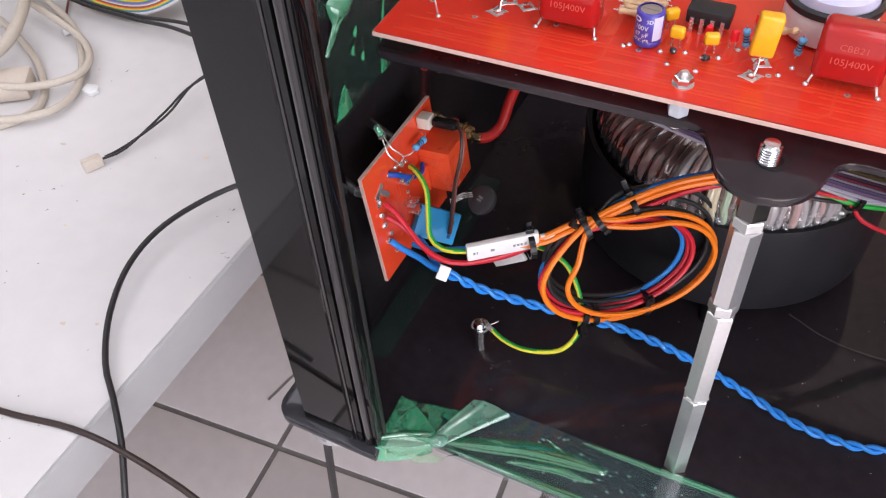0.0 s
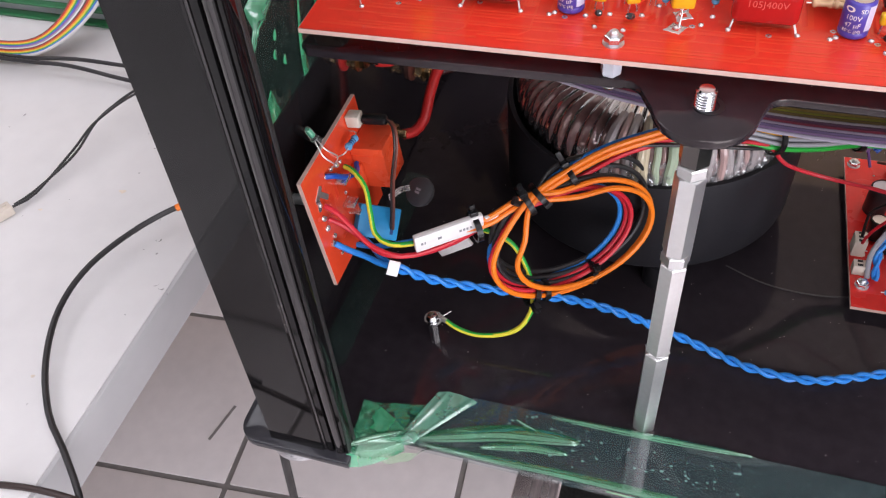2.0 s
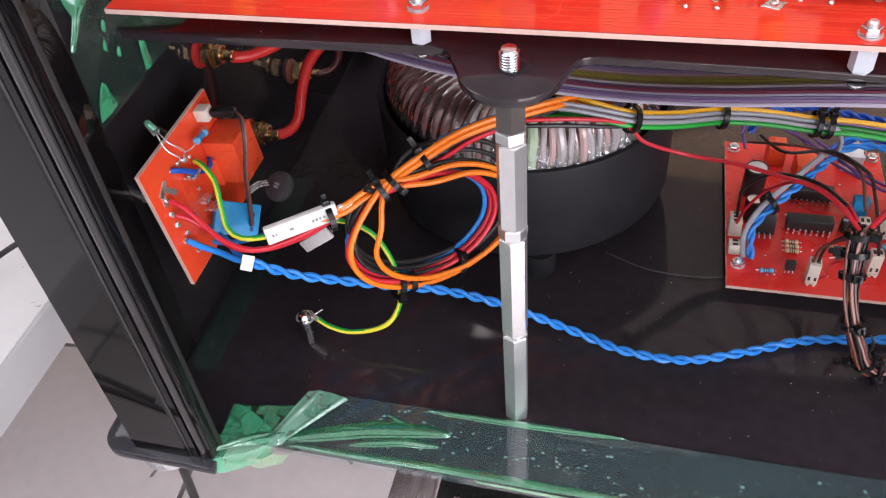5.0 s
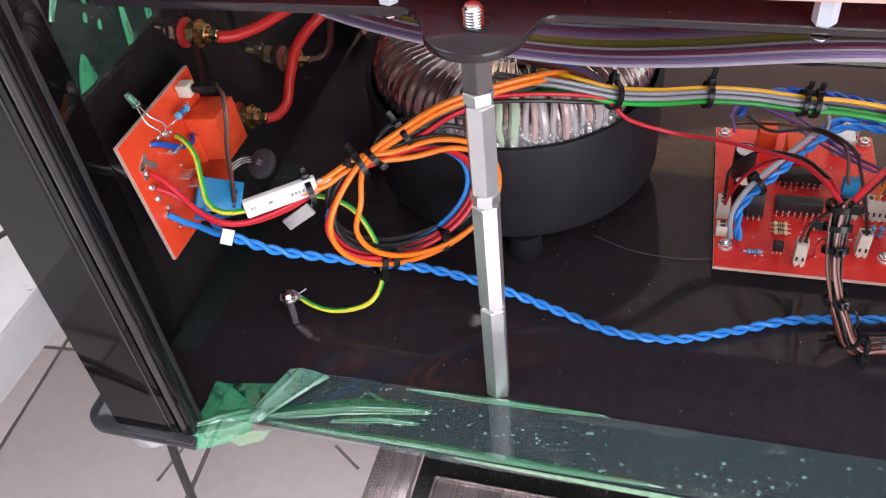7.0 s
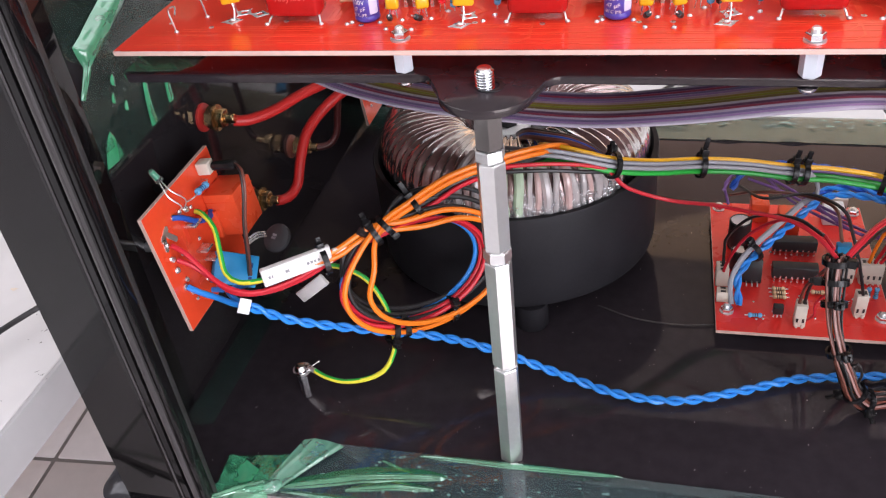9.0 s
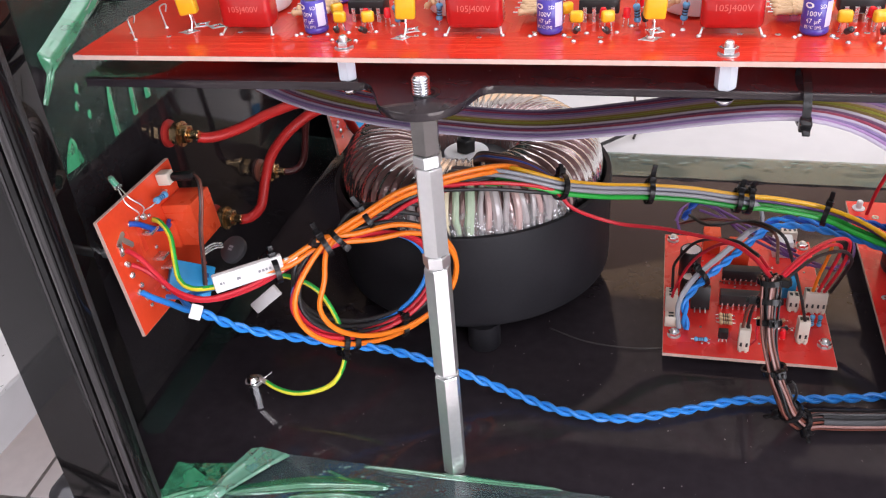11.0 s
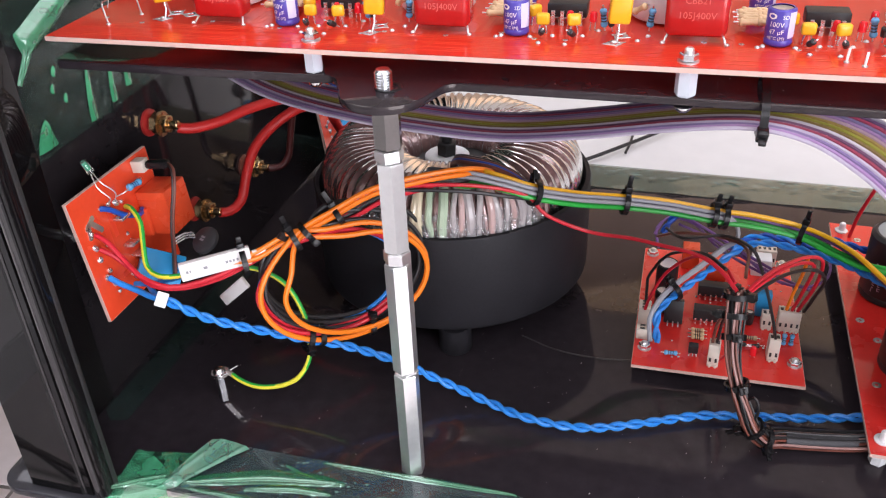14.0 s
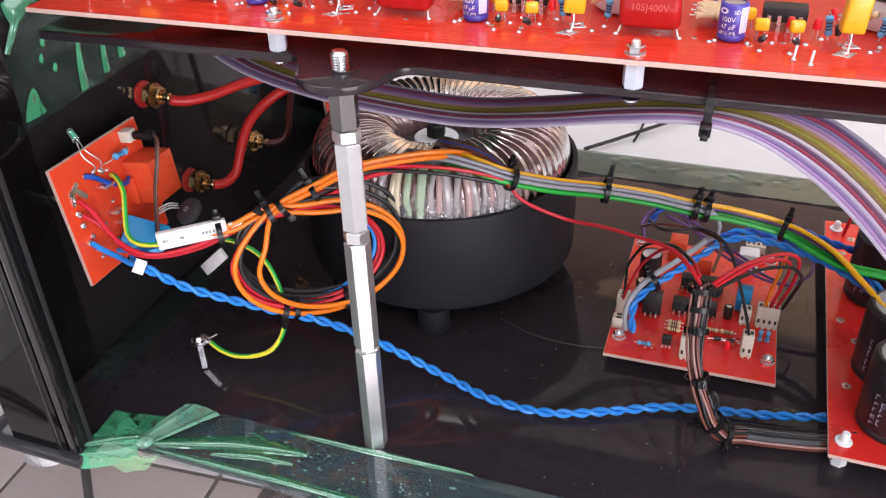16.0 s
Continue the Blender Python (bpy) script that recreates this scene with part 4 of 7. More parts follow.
RESP = [(0, -0.0031), (0.0009, -0.0030), (0.0012, -0.0025), (0.0012, -0.0019), (0.0009, -0.0014), (0.0009, 0.0014), (0.0012, 0.0019), (0.0012, 0.0025), (0.0009, 0.0030), (0, 0.0031)]
ME_RTAN = mesh_of("body", lathe(RESP, 14), M_TAN, 60)
ME_RBLUE = mesh_of("body", lathe(RESP, 14), M_BLUERES, 60)
bm = bmesh.new()
for zz in (-0.0012, -0.0002, 0.0008):
    lathe([(0.00093, zz), (0.00096, zz), (0.00096, zz + 0.0004), (0.00093, zz + 0.0004)], 14, bm=bm)
ME_BANDS = mesh_of("band", bm, M_BLACKPL, 40)


def axial(name, me, x, y, z, rx, ry, rz, parent, label, bands=False):
    c = inst(name, me, parent, at(x, y, z, rx, ry, rz), label)
    inst("lead", ME_AXLEAD, c, Matrix())
    if bands:
        inst("band", ME_BANDS, c, Matrix())
    return c


def small_led(x, y):
    c = inst("led", ME_LED, board, at(x, y, Z0, 4, 3, 0) @ Matrix.Diagonal((0.8, 0.8, 0.72, 1)), "small red LED")
    inst("lead", ME_LEDLEG, c, Matrix())


bm = box(-0.0055, 0.0055, -0.0034, 0.0034, 0.0022, 0.0062, 0.0004)
ME_DIP = mesh_of("body", bm, M_BLACKPL, 40)
ME_PIN = mesh_of("pin", box(-0.0005, 0.0005, -0.0003, 0.0003, 0, 0.0042), M_TIN, 30)
PIN_AT = [(-0.0038 + 0.00254 * k, side * 0.0038) for side in (-1, 1) for k in range(4)]
# tall white round part with a dark clamp ring
ME_DRUM = mesh_of("drum", lathe([(0, 0.0008), (0.0125, 0.0008), (0.0135, 0.0020), (0.0135, 0.0100), (0.0120, 0.0112), (0, 0.0112)], 40), M_WHITEPL, 50)
ME_DRUMRING = mesh_of("clamp_ring", lathe([(0.0130, 0.0112), (0.0142, 0.0104), (0.0142, 0.0122), (0.0128, 0.0128), (0.0122, 0.0116)], 40), M_BLACKPL, 40)
ME_DRUMTOP = mesh_of("glossy_cover", lathe([(0.0124, 0.0114), (0.0118, 0.0150), (0.0090, 0.0165), (0, 0.0168)], 40), M_LILAC, 50)


def module(x0):
    electrolytic(x0, 0.0245, -6)
    electrolytic(x0 - 0.003, 0.0580, 10)
    film_cap(x0 - 0.0245, 0.0205)
    yellow_box(x0 + 0.0325, 0.0220, 4)
    for k, (x, y) in enumerate(((0.0085, 0.0255), (0.0185, 0.0258), (0.0045, 0.0345))):
        c = inst("tantalum_capacitor", ME_TANT, board, at(x0 + x, y, Z0, 0, 0, 20 * k) @ Matrix.Diagonal((1, 1, 1, 1)), "small yellow moulded capacitor")
        inst("lead", ME_LEGS, c, Matrix())
    axial("diode", ME_DIODE, x0 + 0.0090, 0.0195, Z0 + 0.0025, 60, 0, 15, board, "small black diode")
    axial("diode", ME_DIODE, x0 + 0.0185, 0.0192, Z0 + 0.0025, 60, 0, -15, board, "small black diode")
    axial("diode", ME_DIODE, x0 + 0.0300, 0.0280, Z0 + 0.0040, 30, 0, -15, board, "small black diode")
    for x, y in ((0.0085, 0.0155), (0.0170, 0.0150), (0.0120, 0.0230), (0.0215, 0.0240), (0.0260, 0.0300), (0.0420, 0.0265), (0.0390, 0.0215), (-0.0060, 0.0200), (0.0050, 0.0210)):
        inst("solder_joint", ME_BLOB[int(x * 1e4) % 3], board, at(x0 + x, y, Z0 + 0.0002))
    small_led(x0 + 0.0165, 0.0300)
    small_led(x0 + 0.0240, 0.0305)
    small_led(x0 + 0.0290, 0.0415)
    c = inst("integrated_circuit", ME_DIP, board, at(x0 + 0.0150, 0.0390, Z0) @ Matrix.Diagonal((1.2, 1.1, 1.15, 1)), "black socketed chip")
    for px_, py_ in PIN_AT:
        inst("pin", ME_PIN, c, at(px_, py_, 0))
    for k in range(6):
        axial("resistor", ME_RTAN, x0 - 0.0085 + 0.0012 * (k % 2), 0.0320 + 0.0026 * k, Z0 + 0.0042, 0, 90, 0, board, "tan resistor")
        axial("resistor", ME_RTAN, x0 - 0.0025 + 0.0012 * (k % 2), 0.0320 + 0.0026 * k, Z0 + 0.0042, 0, 90, 0, board, "tan resistor")
    axial("resistor", ME_RBLUE, x0 + 0.0425, 0.0310, Z0 + 0.0048, 8, 6, 0, board, "blue upright resistor", True)
    axial("resistor", ME_RBLUE, x0 + 0.0275, 0.0305, Z0 + 0.0044, 8, -6, 0, board, "blue upright resistor", True)
    axial("resistor", ME_RTAN, x0 + 0.0385, 0.0355, Z0 + 0.0062, 60, 0, 50, board, "tan resistor on long leads")
    d = inst("round_capacitor", ME_DRUM, board, at(x0 - 0.0330, 0.0500, Z0), "large white round component with a dark clamp ring")
    inst("clamp_ring", ME_DRUMRING, d, Matrix(), "dark clamp ring")
    inst("glossy_cover", ME_DRUMTOP, d, Matrix(), "glossy rounded cover")


for x0 in (-0.0433, 0.0375, 0.1183, 0.1991):
    module(x0)
yellow_box(-0.0915, 0.0275, -6)
for k, (x, y) in enumerate(((-0.1085, 0.0150), (-0.1030, 0.0280))):
    line = spline([(x, y, Z0), (x - 0.0006, y, Z0 + 0.004), (x - 0.0014, y + 0.0008, Z0 + 0.0075), (x + 0.0012, y + 0.0010, Z0 + 0.0085), (x + 0.0014, y - 0.0006, Z0 + 0.0062)], 0.0007)
    part("wire_hook", tube(line, 0.0003, 6), M_TIN, board, "bent bare wire loop")
    inst("solder_joint", ME_BLOB[k], board, at(x, y, Z0 + 0.0002))
inst("solder_pad", ME_PAD[2], board, at(-0.084, 0.030, Z0 + 0.00001))
for x, y in ((0.1363, 0.0105), (0.1408, 0.0075)):
    part("test_pin", bar_between((x, y, Z0), (x + 0.0004, y + 0.0006, Z0 + 0.0042), 0.0004, 8), M_SILK, board, "white test pin")
    inst("solder_joint", ME_BLOB[1], board, at(x, y, Z0 + 0.0002))
ME_VIA = mesh_of("via", lathe([(0.0003, 0), (0.0009, 0), (0.0009, 0.00012), (0.0003, 0.00012)], 14), M_TIN, 30)
rng = random.Random(8)
for k in range(22):
    x, y = -0.112 + 0.013 * k + rng.uniform(-0.004, 0.004), rng.choice((0.0195, 0.0235, 0.055)) + rng.uniform(-0.001, 0.001)
    inst("via", ME_VIA, board, at(x, y, Z0 + 0.00002))
# nuts on the board, spacers between board and plate, screw heads below
for x in (-0.0283, 0.0922, 0.2127):
    p = Vector((x, 0.0105, 0))
    c = thing("spacer_screw", "white nylon spacer with a chrome nut and screw", "spacer", group="board spacers")
    inst("spacer", ME_SPACER, c, at(p.x, p.y, PT + 0.00005), "white nylon hex spacer")
    inst("washer", ME_WASHER, c, at(p.x, p.y, BT + 0.0002))
    inst("nut", ME_NUT, c, at(p.x, p.y, BT + 0.0008, 0, 0, x * 900))
    inst("screw_end", ME_SCREWEND, c, at(p.x, p.y, BT))
    part("screw_head", lathe([(0, -0.0022), (0.0018, -0.0019), (0.0028, -0.0008), (0.0029, -0.0001), (0, -0.0001)], 20, at(p.x, p.y, PB)), M_CHROME, c)

# ---- toroidal transformer ----
TX, TY = -0.021, 0.1453
toroid = thing("toroidal_transformer", "toroidal transformer in a black plastic pot on pegs", "transformer", Matrix.Translation((TX, TY, 0)))
part("pot", lathe([(0, 0.0145), (0.0690, 0.0145), (0.0712, 0.0165), (0.0715, 0.018), (0.0718, 0.0655), (0.0714, 0.0665), (0.0692, 0.0665), (0.0686, 0.0655), (0.0686, 0.02), (0, 0.02)], 96), M_POT, toroid)
for a in (-75, 45, 165):
    part("peg", lathe([(0, 0.0005), (0.0078, 0.0005), (0.0082, 0.0012), (0.0080, 0.0144), (0, 0.0144)], 24, Matrix.Translation((0.064 * math.cos(radians(a)), 0.064 * math.sin(radians(a)), 0))), M_POT, toroid)
bm = bmesh.new()
NT, NP = 520, 22
rings = []
rng = random.Random(2)
for i in range(NT):
    th = 2 * math.pi * i / NT
    ridge = 0.0016 * abs(math.sin(th * 37 + 1.2 * noise.noise(Vector((math.cos(th) * 3, math.sin(th) * 3, 0))))) + 0.0007 * noise.noise(Vector((math.cos(th) * 30, math.sin(th) * 30, 0)))
    ring = []
    for j in range(NP + 1):
        ph = math.pi * (1.22 - 1.44 * j / NP)
        c, s = math.cos(ph), math.sin(ph)
        r = 0.0440 + 0.0228 * math.copysign(abs(c) ** 0.75, c)
        zz = 0.0640 + 0.0235 * math.copysign(abs(s) ** 0.8, s)
        k = ridge * (0.4 + 0.6 * max(0, s))
        if j == NP:
            zz = 0.03
        ring.append(bm.verts.new(((r + k * c) * math.cos(th), (r + k * c) * math.sin(th), zz + k * s)))
    rings.append(ring)
for i in range(NT):
    a, b = rings[i], rings[(i + 1) % NT]
    for j in range(NP):
        bm.faces.new((a[j], b[j], b[j + 1], a[j + 1]))
part("winding", bm, M_WINDING, toroid, "brown winding wrapped in clear crinkled film", smooth=60)
part("potting", cyl(0.0215, 0.03, 0.0700, 40), M_BLACKPL, toroid)
part("insulating_disc", lathe([(0, 0.0745), (0.0112, 0.0745), (0.0116, 0.0740), (0.0112, 0.0702), (0, 0.0702)], 40), M_WHITEPL, toroid, "white insulating disc", at(-0.003, 0.002, 0))
part("bolt", prism(hexagon(0.009, 10), 0.0746, 0.0815, 0.0006, Matrix.Translation((-0.003, 0.002, 0))), M_BLACKPL, toroid, "black centre bolt")
part("bolt_end", cyl(0.003, 0.0816, 0.089, 14, Matrix.Translation((-0.003, 0.002, 0)), bevel=0.0005), M_BLACKPL, toroid)
# lead-out wires bound over the front of the winding
rng = random.Random(17)
a = radians(-106)
for k in range(17):
    a += radians(rng.uniform(2.6, 4.9))
    pts = []
    lean, r0 = rng.uniform(-0.05, 0.05), rng.uniform(0.0013, 0.0023)
    for r, zz, da in ((0.050, 0.0868, 1.2), (0.060, 0.0858, 0.7), (0.0662, 0.0805, 0.3), (0.0672, 0.0740, 0.1), (0.0668, 0.0670, -0.1), (0.0660, 0.060, -0.2)):
        b = a + da * lean + rng.uniform(-0.008, 0.008)
        pts.append(((r + rng.uniform(-0.0006, 0.0006)) * math.cos(b), (r + rng.uniform(-0.0006, 0.0006)) * math.sin(b), zz + rng.uniform(-0.0008, 0.0008)))
    part("lead_wire", tube(spline(pts, 0.002), r0, 8), M_LEAD[(0, 3, 0, 1, 1, 2, 2, 0, 3, 0, 0, 3, 0, 0, 3, 0, 0)[k]], toroid, "pale sleeved lead-out wire")


def wrap(u, v):
    a = radians(-114 + 78 * u)
    r = 0.0682 + 0.0022 * (0.5 + noise.noise(Vector((u * 30, v * 5, 3)))) + 0.0012 * abs(noise.noise(Vector((u * 70, v * 12, 1))))
    return Vector(((r - 0.003 * v) * math.cos(a), (r - 0.003 * v) * math.sin(a), 0.0640 + 0.013 * v + 0.002 * noise.noise(Vector((u * 14, 4, 1)))))


film_sheet(wrap, 160, 30, "clear_wrap", M_WRAP, toroid, "crinkled clear film wrap")


# ---- orange output board on the side wall ----
OBM = Matrix.Translation((-0.1318, 0.0, 0.0545)) @ Matrix(((0, -0.104, 0.9946, 0), (1, 0, 0, 0), (0, 0.9946, 0.104, 0), (0, 0, 0, 1)))
# local: x to the rear, y up the board, z out of it
OW, OH = 0.0565, 0.0560
out = thing("output_board", "orange relay circuit board fixed to the side wall", "circuit board", OBM)
part("substrate", box(0, OW, 0, OH, -0.0016, 0, 0.0), M_EDGE, out, "pale glass fibre edge")
part("solder_mask", box(0.0002, OW - 0.0002, 0.0002, OH - 0.0002, 0.00002, 0.00012), M_ORPCB, out, "orange top face")
part("solder_mask", box(0.0002, OW - 0.0002, 0.0002, OH - 0.0002, -0.0017, -0.00162), M_ORPCB, out, "orange rear face")
bm = box(0.0395, 0.0565, 0.0205, 0.0412, 0.0003, 0.0152, 0.0007)
relay = part("relay", bm, M_RELAY, out, "orange relay case")
part("lid_line", box(0.0394, 0.0566, 0.0372, 0.0375, 0.0004, 0.0153, 0.0), M_ORPCB, relay)
part("relay_foot", box(0.0370, 0.0393, 0.021, 0.034, 0.0003, 0.005, 0.0005), M_RELAY, relay)
bcap = part("blue_box_capacitor", box(-0.0005, 0.0135, -0.0052, 0.0, 0.0045, 0.0235, 0.0006), M_BLUEBOX, out, "blue box capacitor leaning to the rear", Matrix(((0.70, -0.524, 0.50, 0.0172), (0.70, 0.419, -0.55, 0.0135), (0.10, 0.735, 0.67, 0.0010), (0, 0, 0, 1))))
for k in range(3):
    part("print_bar", box(0.0020 + 0.003 * k, 0.0040 + 0.003 * k, 0.00002, 0.00006, 0.0195, 0.0210), M_NAVYPRINT, bcap)
var = part("varistor", lathe([(0, -0.0022), (0.0050, -0.0021), (0.0064, -0.0010), (0.0066, 0), (0.0064, 0.0010), (0.0050, 0.0021), (0, 0.0022)], 28), M_GREYPL, out, "black disc varistor", OBM.inverted() @ look((-0.1085, 0.0450, 0.0715), (-0.06, 0.17, -0.1)))
for k in range(2):
    part("print_bar", box(-0.0012, 0.0012, -0.0012 + 0.0014 * k, -0.0002 + 0.0014 * k, 0.0023, 0.00234), M_DARKPRINT, var)
for k in range(3):
    part("spring_lead", tube(spline([(0.036, 0.017 + 0.0012 * k, 0.0145), (0.040, 0.0185 + 0.0012 * k, 0.019), (0.043, 0.017 + 0.0012 * k, 0.0215)], 0.001), 0.0004, 6), M_TIN, out)
# LED on long legs, resistor, connector
led_m = OBM.inverted() @ Matrix.Translation((-0.1405, 0.0225, 0.1135)) @ pose(0, 0, 0, 8, -22, 0)
led = part("led", lathe([(0, 0), (0.0018, 0), (0.0018, 0.0009), (0.0015, 0.0010), (0.0015, 0.0048), (0.0011, 0.0059), (0, 0.0063)], 20), M_LEDCLEAR, out, "clear green-tinted LED on long legs", led_m)
part("die", cyl(0.0008, 0.0014, 0.0050, 10), M_LEDDIE, led, "green die")
foot_l = led_m.translation
for s in (0, 1):
    part("led_lead", tube(spline([(0.0220 + 0.0046 * s, 0.0450 - 0.0015 * s, 0), (0.0216 + 0.0040 * s, 0.0478 + 0.0008 * s, 0.0030), (0.0190 + 0.0030 * s, 0.0540 + 0.001 * s, 0.0010), foot_l + Vector((-0.0006 + 0.0012 * s, -0.0004, 0))], 0.001), 0.00028, 6), M_TIN, out)
res = part("resistor", lathe([(r * 1.35, h * 1.3) for r, h in RESP], 14), M_BLUERES, out, "blue banded resistor", Matrix.Translation((0.0368, 0.0467, 0.0042)) @ pose(0, 0, 0, 0, 86, -4))
for zz in (-0.0016, -0.0004, 0.0009):
    part("band", lathe([(0.00124, zz), (0.00128, zz), (0.00128, zz + 0.0005), (0.00124, zz + 0.0005)], 14), M_NAVYPRINT, res)
part("resistor_lead", tube(spline([(0.0290, 0.0450, 0), (0.0302, 0.0462, 0.0034), (0.0330, 0.0467, 0.0042)], 0.001), 0.0003, 6), M_TIN, out)
part("resistor_lead", tube(spline([(0.0405, 0.0466, 0.0042), (0.0432, 0.0468, 0.0036), (0.0440, 0.0468, 0)], 0.001), 0.0003, 6), M_TIN, out)
part("connector", box(0.0430, 0.0485, 0.0490, 0.0545, 0.0003, 0.0062, 0.0005), M_CREAM, out, "cream pin header")
plug = part("plug", box(0.0437, 0.0482, 0.0500, 0.0540, 0.0064, 0.0180, 0.0016), M_TIE, out, "black shrouded plug")
for c, dz in ((W_BLACK, 0), (W_BROWN, 0.0010)):
    part("plug_wire", tube(spline([(0.0455, 0.0525, 0.0175), (0.0425, 0.0515, 0.0210 + dz), (0.0380, 0.0440, 0.0220 + dz), (0.0340, 0.0300, 0.0190 + dz), (0.0310, 0.0160, 0.0170 + dz), (0.0295, 0.0060, 0.0150 + dz)], 0.002), 0.0006, 7), c, out)
part("jumper_wire", tube(spline([(0.0166, 0.0455, 0.0004), (0.0188, 0.0442, 0.0028), (0.0262, 0.0375, 0.0038), (0.0340, 0.0336, 0.0040), (0.0392, 0.0336, 0.0020)], 0.0015), 0.0012, 8), W_NAVY, out, "dark blue jumper wire")
for k, (x, y) in enumerate(((0.0073, 0.0387), (0.0068, 0.0319), (0.0065, 0.0183), (0.0166, 0.0455), (0.0220, 0.0450), (0.0266, 0.0435), (0.0255, 0.0440), (0.0240, 0.0400), (0.0270, 0.0430), (0.0300, 0.0420), (0.0060, 0.0330), (0.0065, 0.0270), (0.0135, 0.0300), (0.0095, 0.0200), (0.0100, 0.0135), (0.0105, 0.0090), (0.0185, 0.0210), (0.0220, 0.0110), (0.0270, 0.0280))):
    part("solder_joint", lump(0.0009 + 0.0003 * (k % 3), flat=0.7, seed=k * 1.3), M_TIN, out, "", Matrix.Translation((x, y, 0.0005)))
for k, (x, y, a) in enumerate(((0.0085, 0.0430, 30), (0.0120, 0.0395, -50), (0.0068, 0.0400, 80))):
    part("solder_pad", prism([(r * 0.0032, s * 0.0012) for r, s in ((-1, -1), (1, -1), (1.2, 0), (1, 1), (-1, 1), (-1.2, 0))], 0.0001, 0.0004, m=Matrix.Translation((x, y, 0)) @ pose(0, 0, 0, 0, 0, a)), M_TIN, out)
for k, (x, y) in enumerate(((0.0250, 0.0245), (0.0280, 0.0180), (0.0245, 0.0375))):
    part("blade", box(x - 0.003, x + 0.003, y - 0.0006, y + 0.0006, 0.0001, 0.0052, 0.0002), M_TIN, out, "tinned blade terminal")
for k, (x, y, w, h) in enumerate(((0.015, 0.024, 0.003, 0.012), (0.020, 0.030, 0.0025, 0.016), (0.012, 0.036, 0.002, 0.008), (0.016, 0.012, 0.009, 0.002))):
    part("copper_area", box(x, x + w, y, y + h, 0.00013, 0.00020), M_TRACE, out)
part("wall_standoff", cyl(0.0022, -0.0225, -0.0018, 14, Matrix.Translation((0.0170, 0.0315, 0))), M_STEEL, out, "metal wall standoff")
part("wall_standoff", cyl(0.0022, -0.0225, -0.0018, 14, Matrix.Translation((0.050, 0.034, 0))), M_STEEL, out, "metal wall standoff")

rear_out = copy_thing(out, Matrix.Translation((0, 0.232, -0.031)) @ OBM)
rear_out["label"] = "second orange relay board near the rear"

# ---- binding posts on the side wall, with red speaker cables ----


M_COLLAR = mat("dull_red_collar", (0.34, 0.022, 0.02), 0.35, spread=0.1)


def binding_post(y, z, red=True):
    p = thing("binding_post", "gold binding post with a red collar on the side wall", "terminal", Matrix.Translation((-0.1543, y, z)) @ pose(0, 0, 0, 0, 90, 0), group="binding posts")
    part("collar", lathe([(0, 0.0001), (0.0066, 0.0001), (0.0068, 0.0007), (0.0066, 0.0022), (0.0050, 0.0024), (0, 0.0036)], 28), M_COLLAR if red else W_BROWN, p, "dull red insulating collar" if red else "brown insulating collar")
    part("nut", prism(hexagon(0.0092, 12), 0.0037, 0.0078, 0.0006), M_GOLD, p, smooth=18)
    part("washer", lathe([(0, 0.0079), (0.0062, 0.0079), (0.0062, 0.0088), (0, 0.0088)], 24), M_GOLD, p)
    part("nut", prism(hexagon(0.0080, 40), 0.0089, 0.0125, 0.0005), M_GOLD, p, smooth=18)
    part("stud", cyl(0.0022, 0.0126, 0.0175, 14, bevel=0.0004), M_GOLD, p)
    return p


POSTS = ((0.084, 0.1085), (0.1050, 0.0500), (0.162, 0.0480))
for k, (y, z) in enumerate(POSTS):
    binding_post(y, z, k < 2)
spk = thing("speaker_cable", "thick red speaker cables from the binding posts", "cable")
part("cable", tube(spline([(-0.1395, 0.0865, 0.1060), (-0.1340, 0.090, 0.1045), (-0.125, 0.100, 0.1045), (-0.115, 0.116, 0.106), (-0.105, 0.138, 0.103), (-0.098, 0.16, 0.092), (-0.095, 0.175, 0.07)], 0.003), 0.0026, 10), M_CABLERED, spk, "thick red cable")
part("cable", tube(spline([(-0.1390, 0.1062, 0.0488), (-0.135, 0.1105, 0.0478), (-0.1315, 0.1175, 0.0510), (-0.129, 0.123, 0.064), (-0.124, 0.1275, 0.078), (-0.113, 0.134, 0.090), (-0.102, 0.147, 0.095), (-0.093, 0.165, 0.088)], 0.003), 0.0027, 10), M_CABLERED, spk, "thick red cable")
part("cable", tube(spline([(-0.139, 0.1625, 0.0475), (-0.132, 0.166, 0.0475), (-0.1275, 0.170, 0.053), (-0.124, 0.172, 0.072), (-0.118, 0.174, 0.095)], 0.003), 0.0020, 10), W_MAROON, spk, "dark red cable")
for k, (a, b) in enumerate((((-0.1400, 0.0860, 0.1064), (-0.1368, 0.0882, 0.1052)), ((-0.1400, 0.1058, 0.0492), (-0.1370, 0.1086, 0.0480)))):
    part("solder_joint", bar_between(a, b, 0.0019, 10), M_TIN, spk)

# ---- wire coil beside the output board ----
loom = thing("wire_coil", "coiled bundle of orange, red, blue and black wires", "cable")
CC, CU, CV = Vector((-0.0440, 0.0455, 0.0595)), Vector((0.0285, 0.0245, -0.0070)), Vector((0.0035, 0.0090, 0.0250))
CN = CU.cross(CV).normalized()


def on_coil(a, k=1.0, n=0.0, du=0.0, dv=0.0):
    a = radians(a)
    return CC + CU * (k * math.cos(a) + du) + CV * (k * math.sin(a) + dv) + CN * n


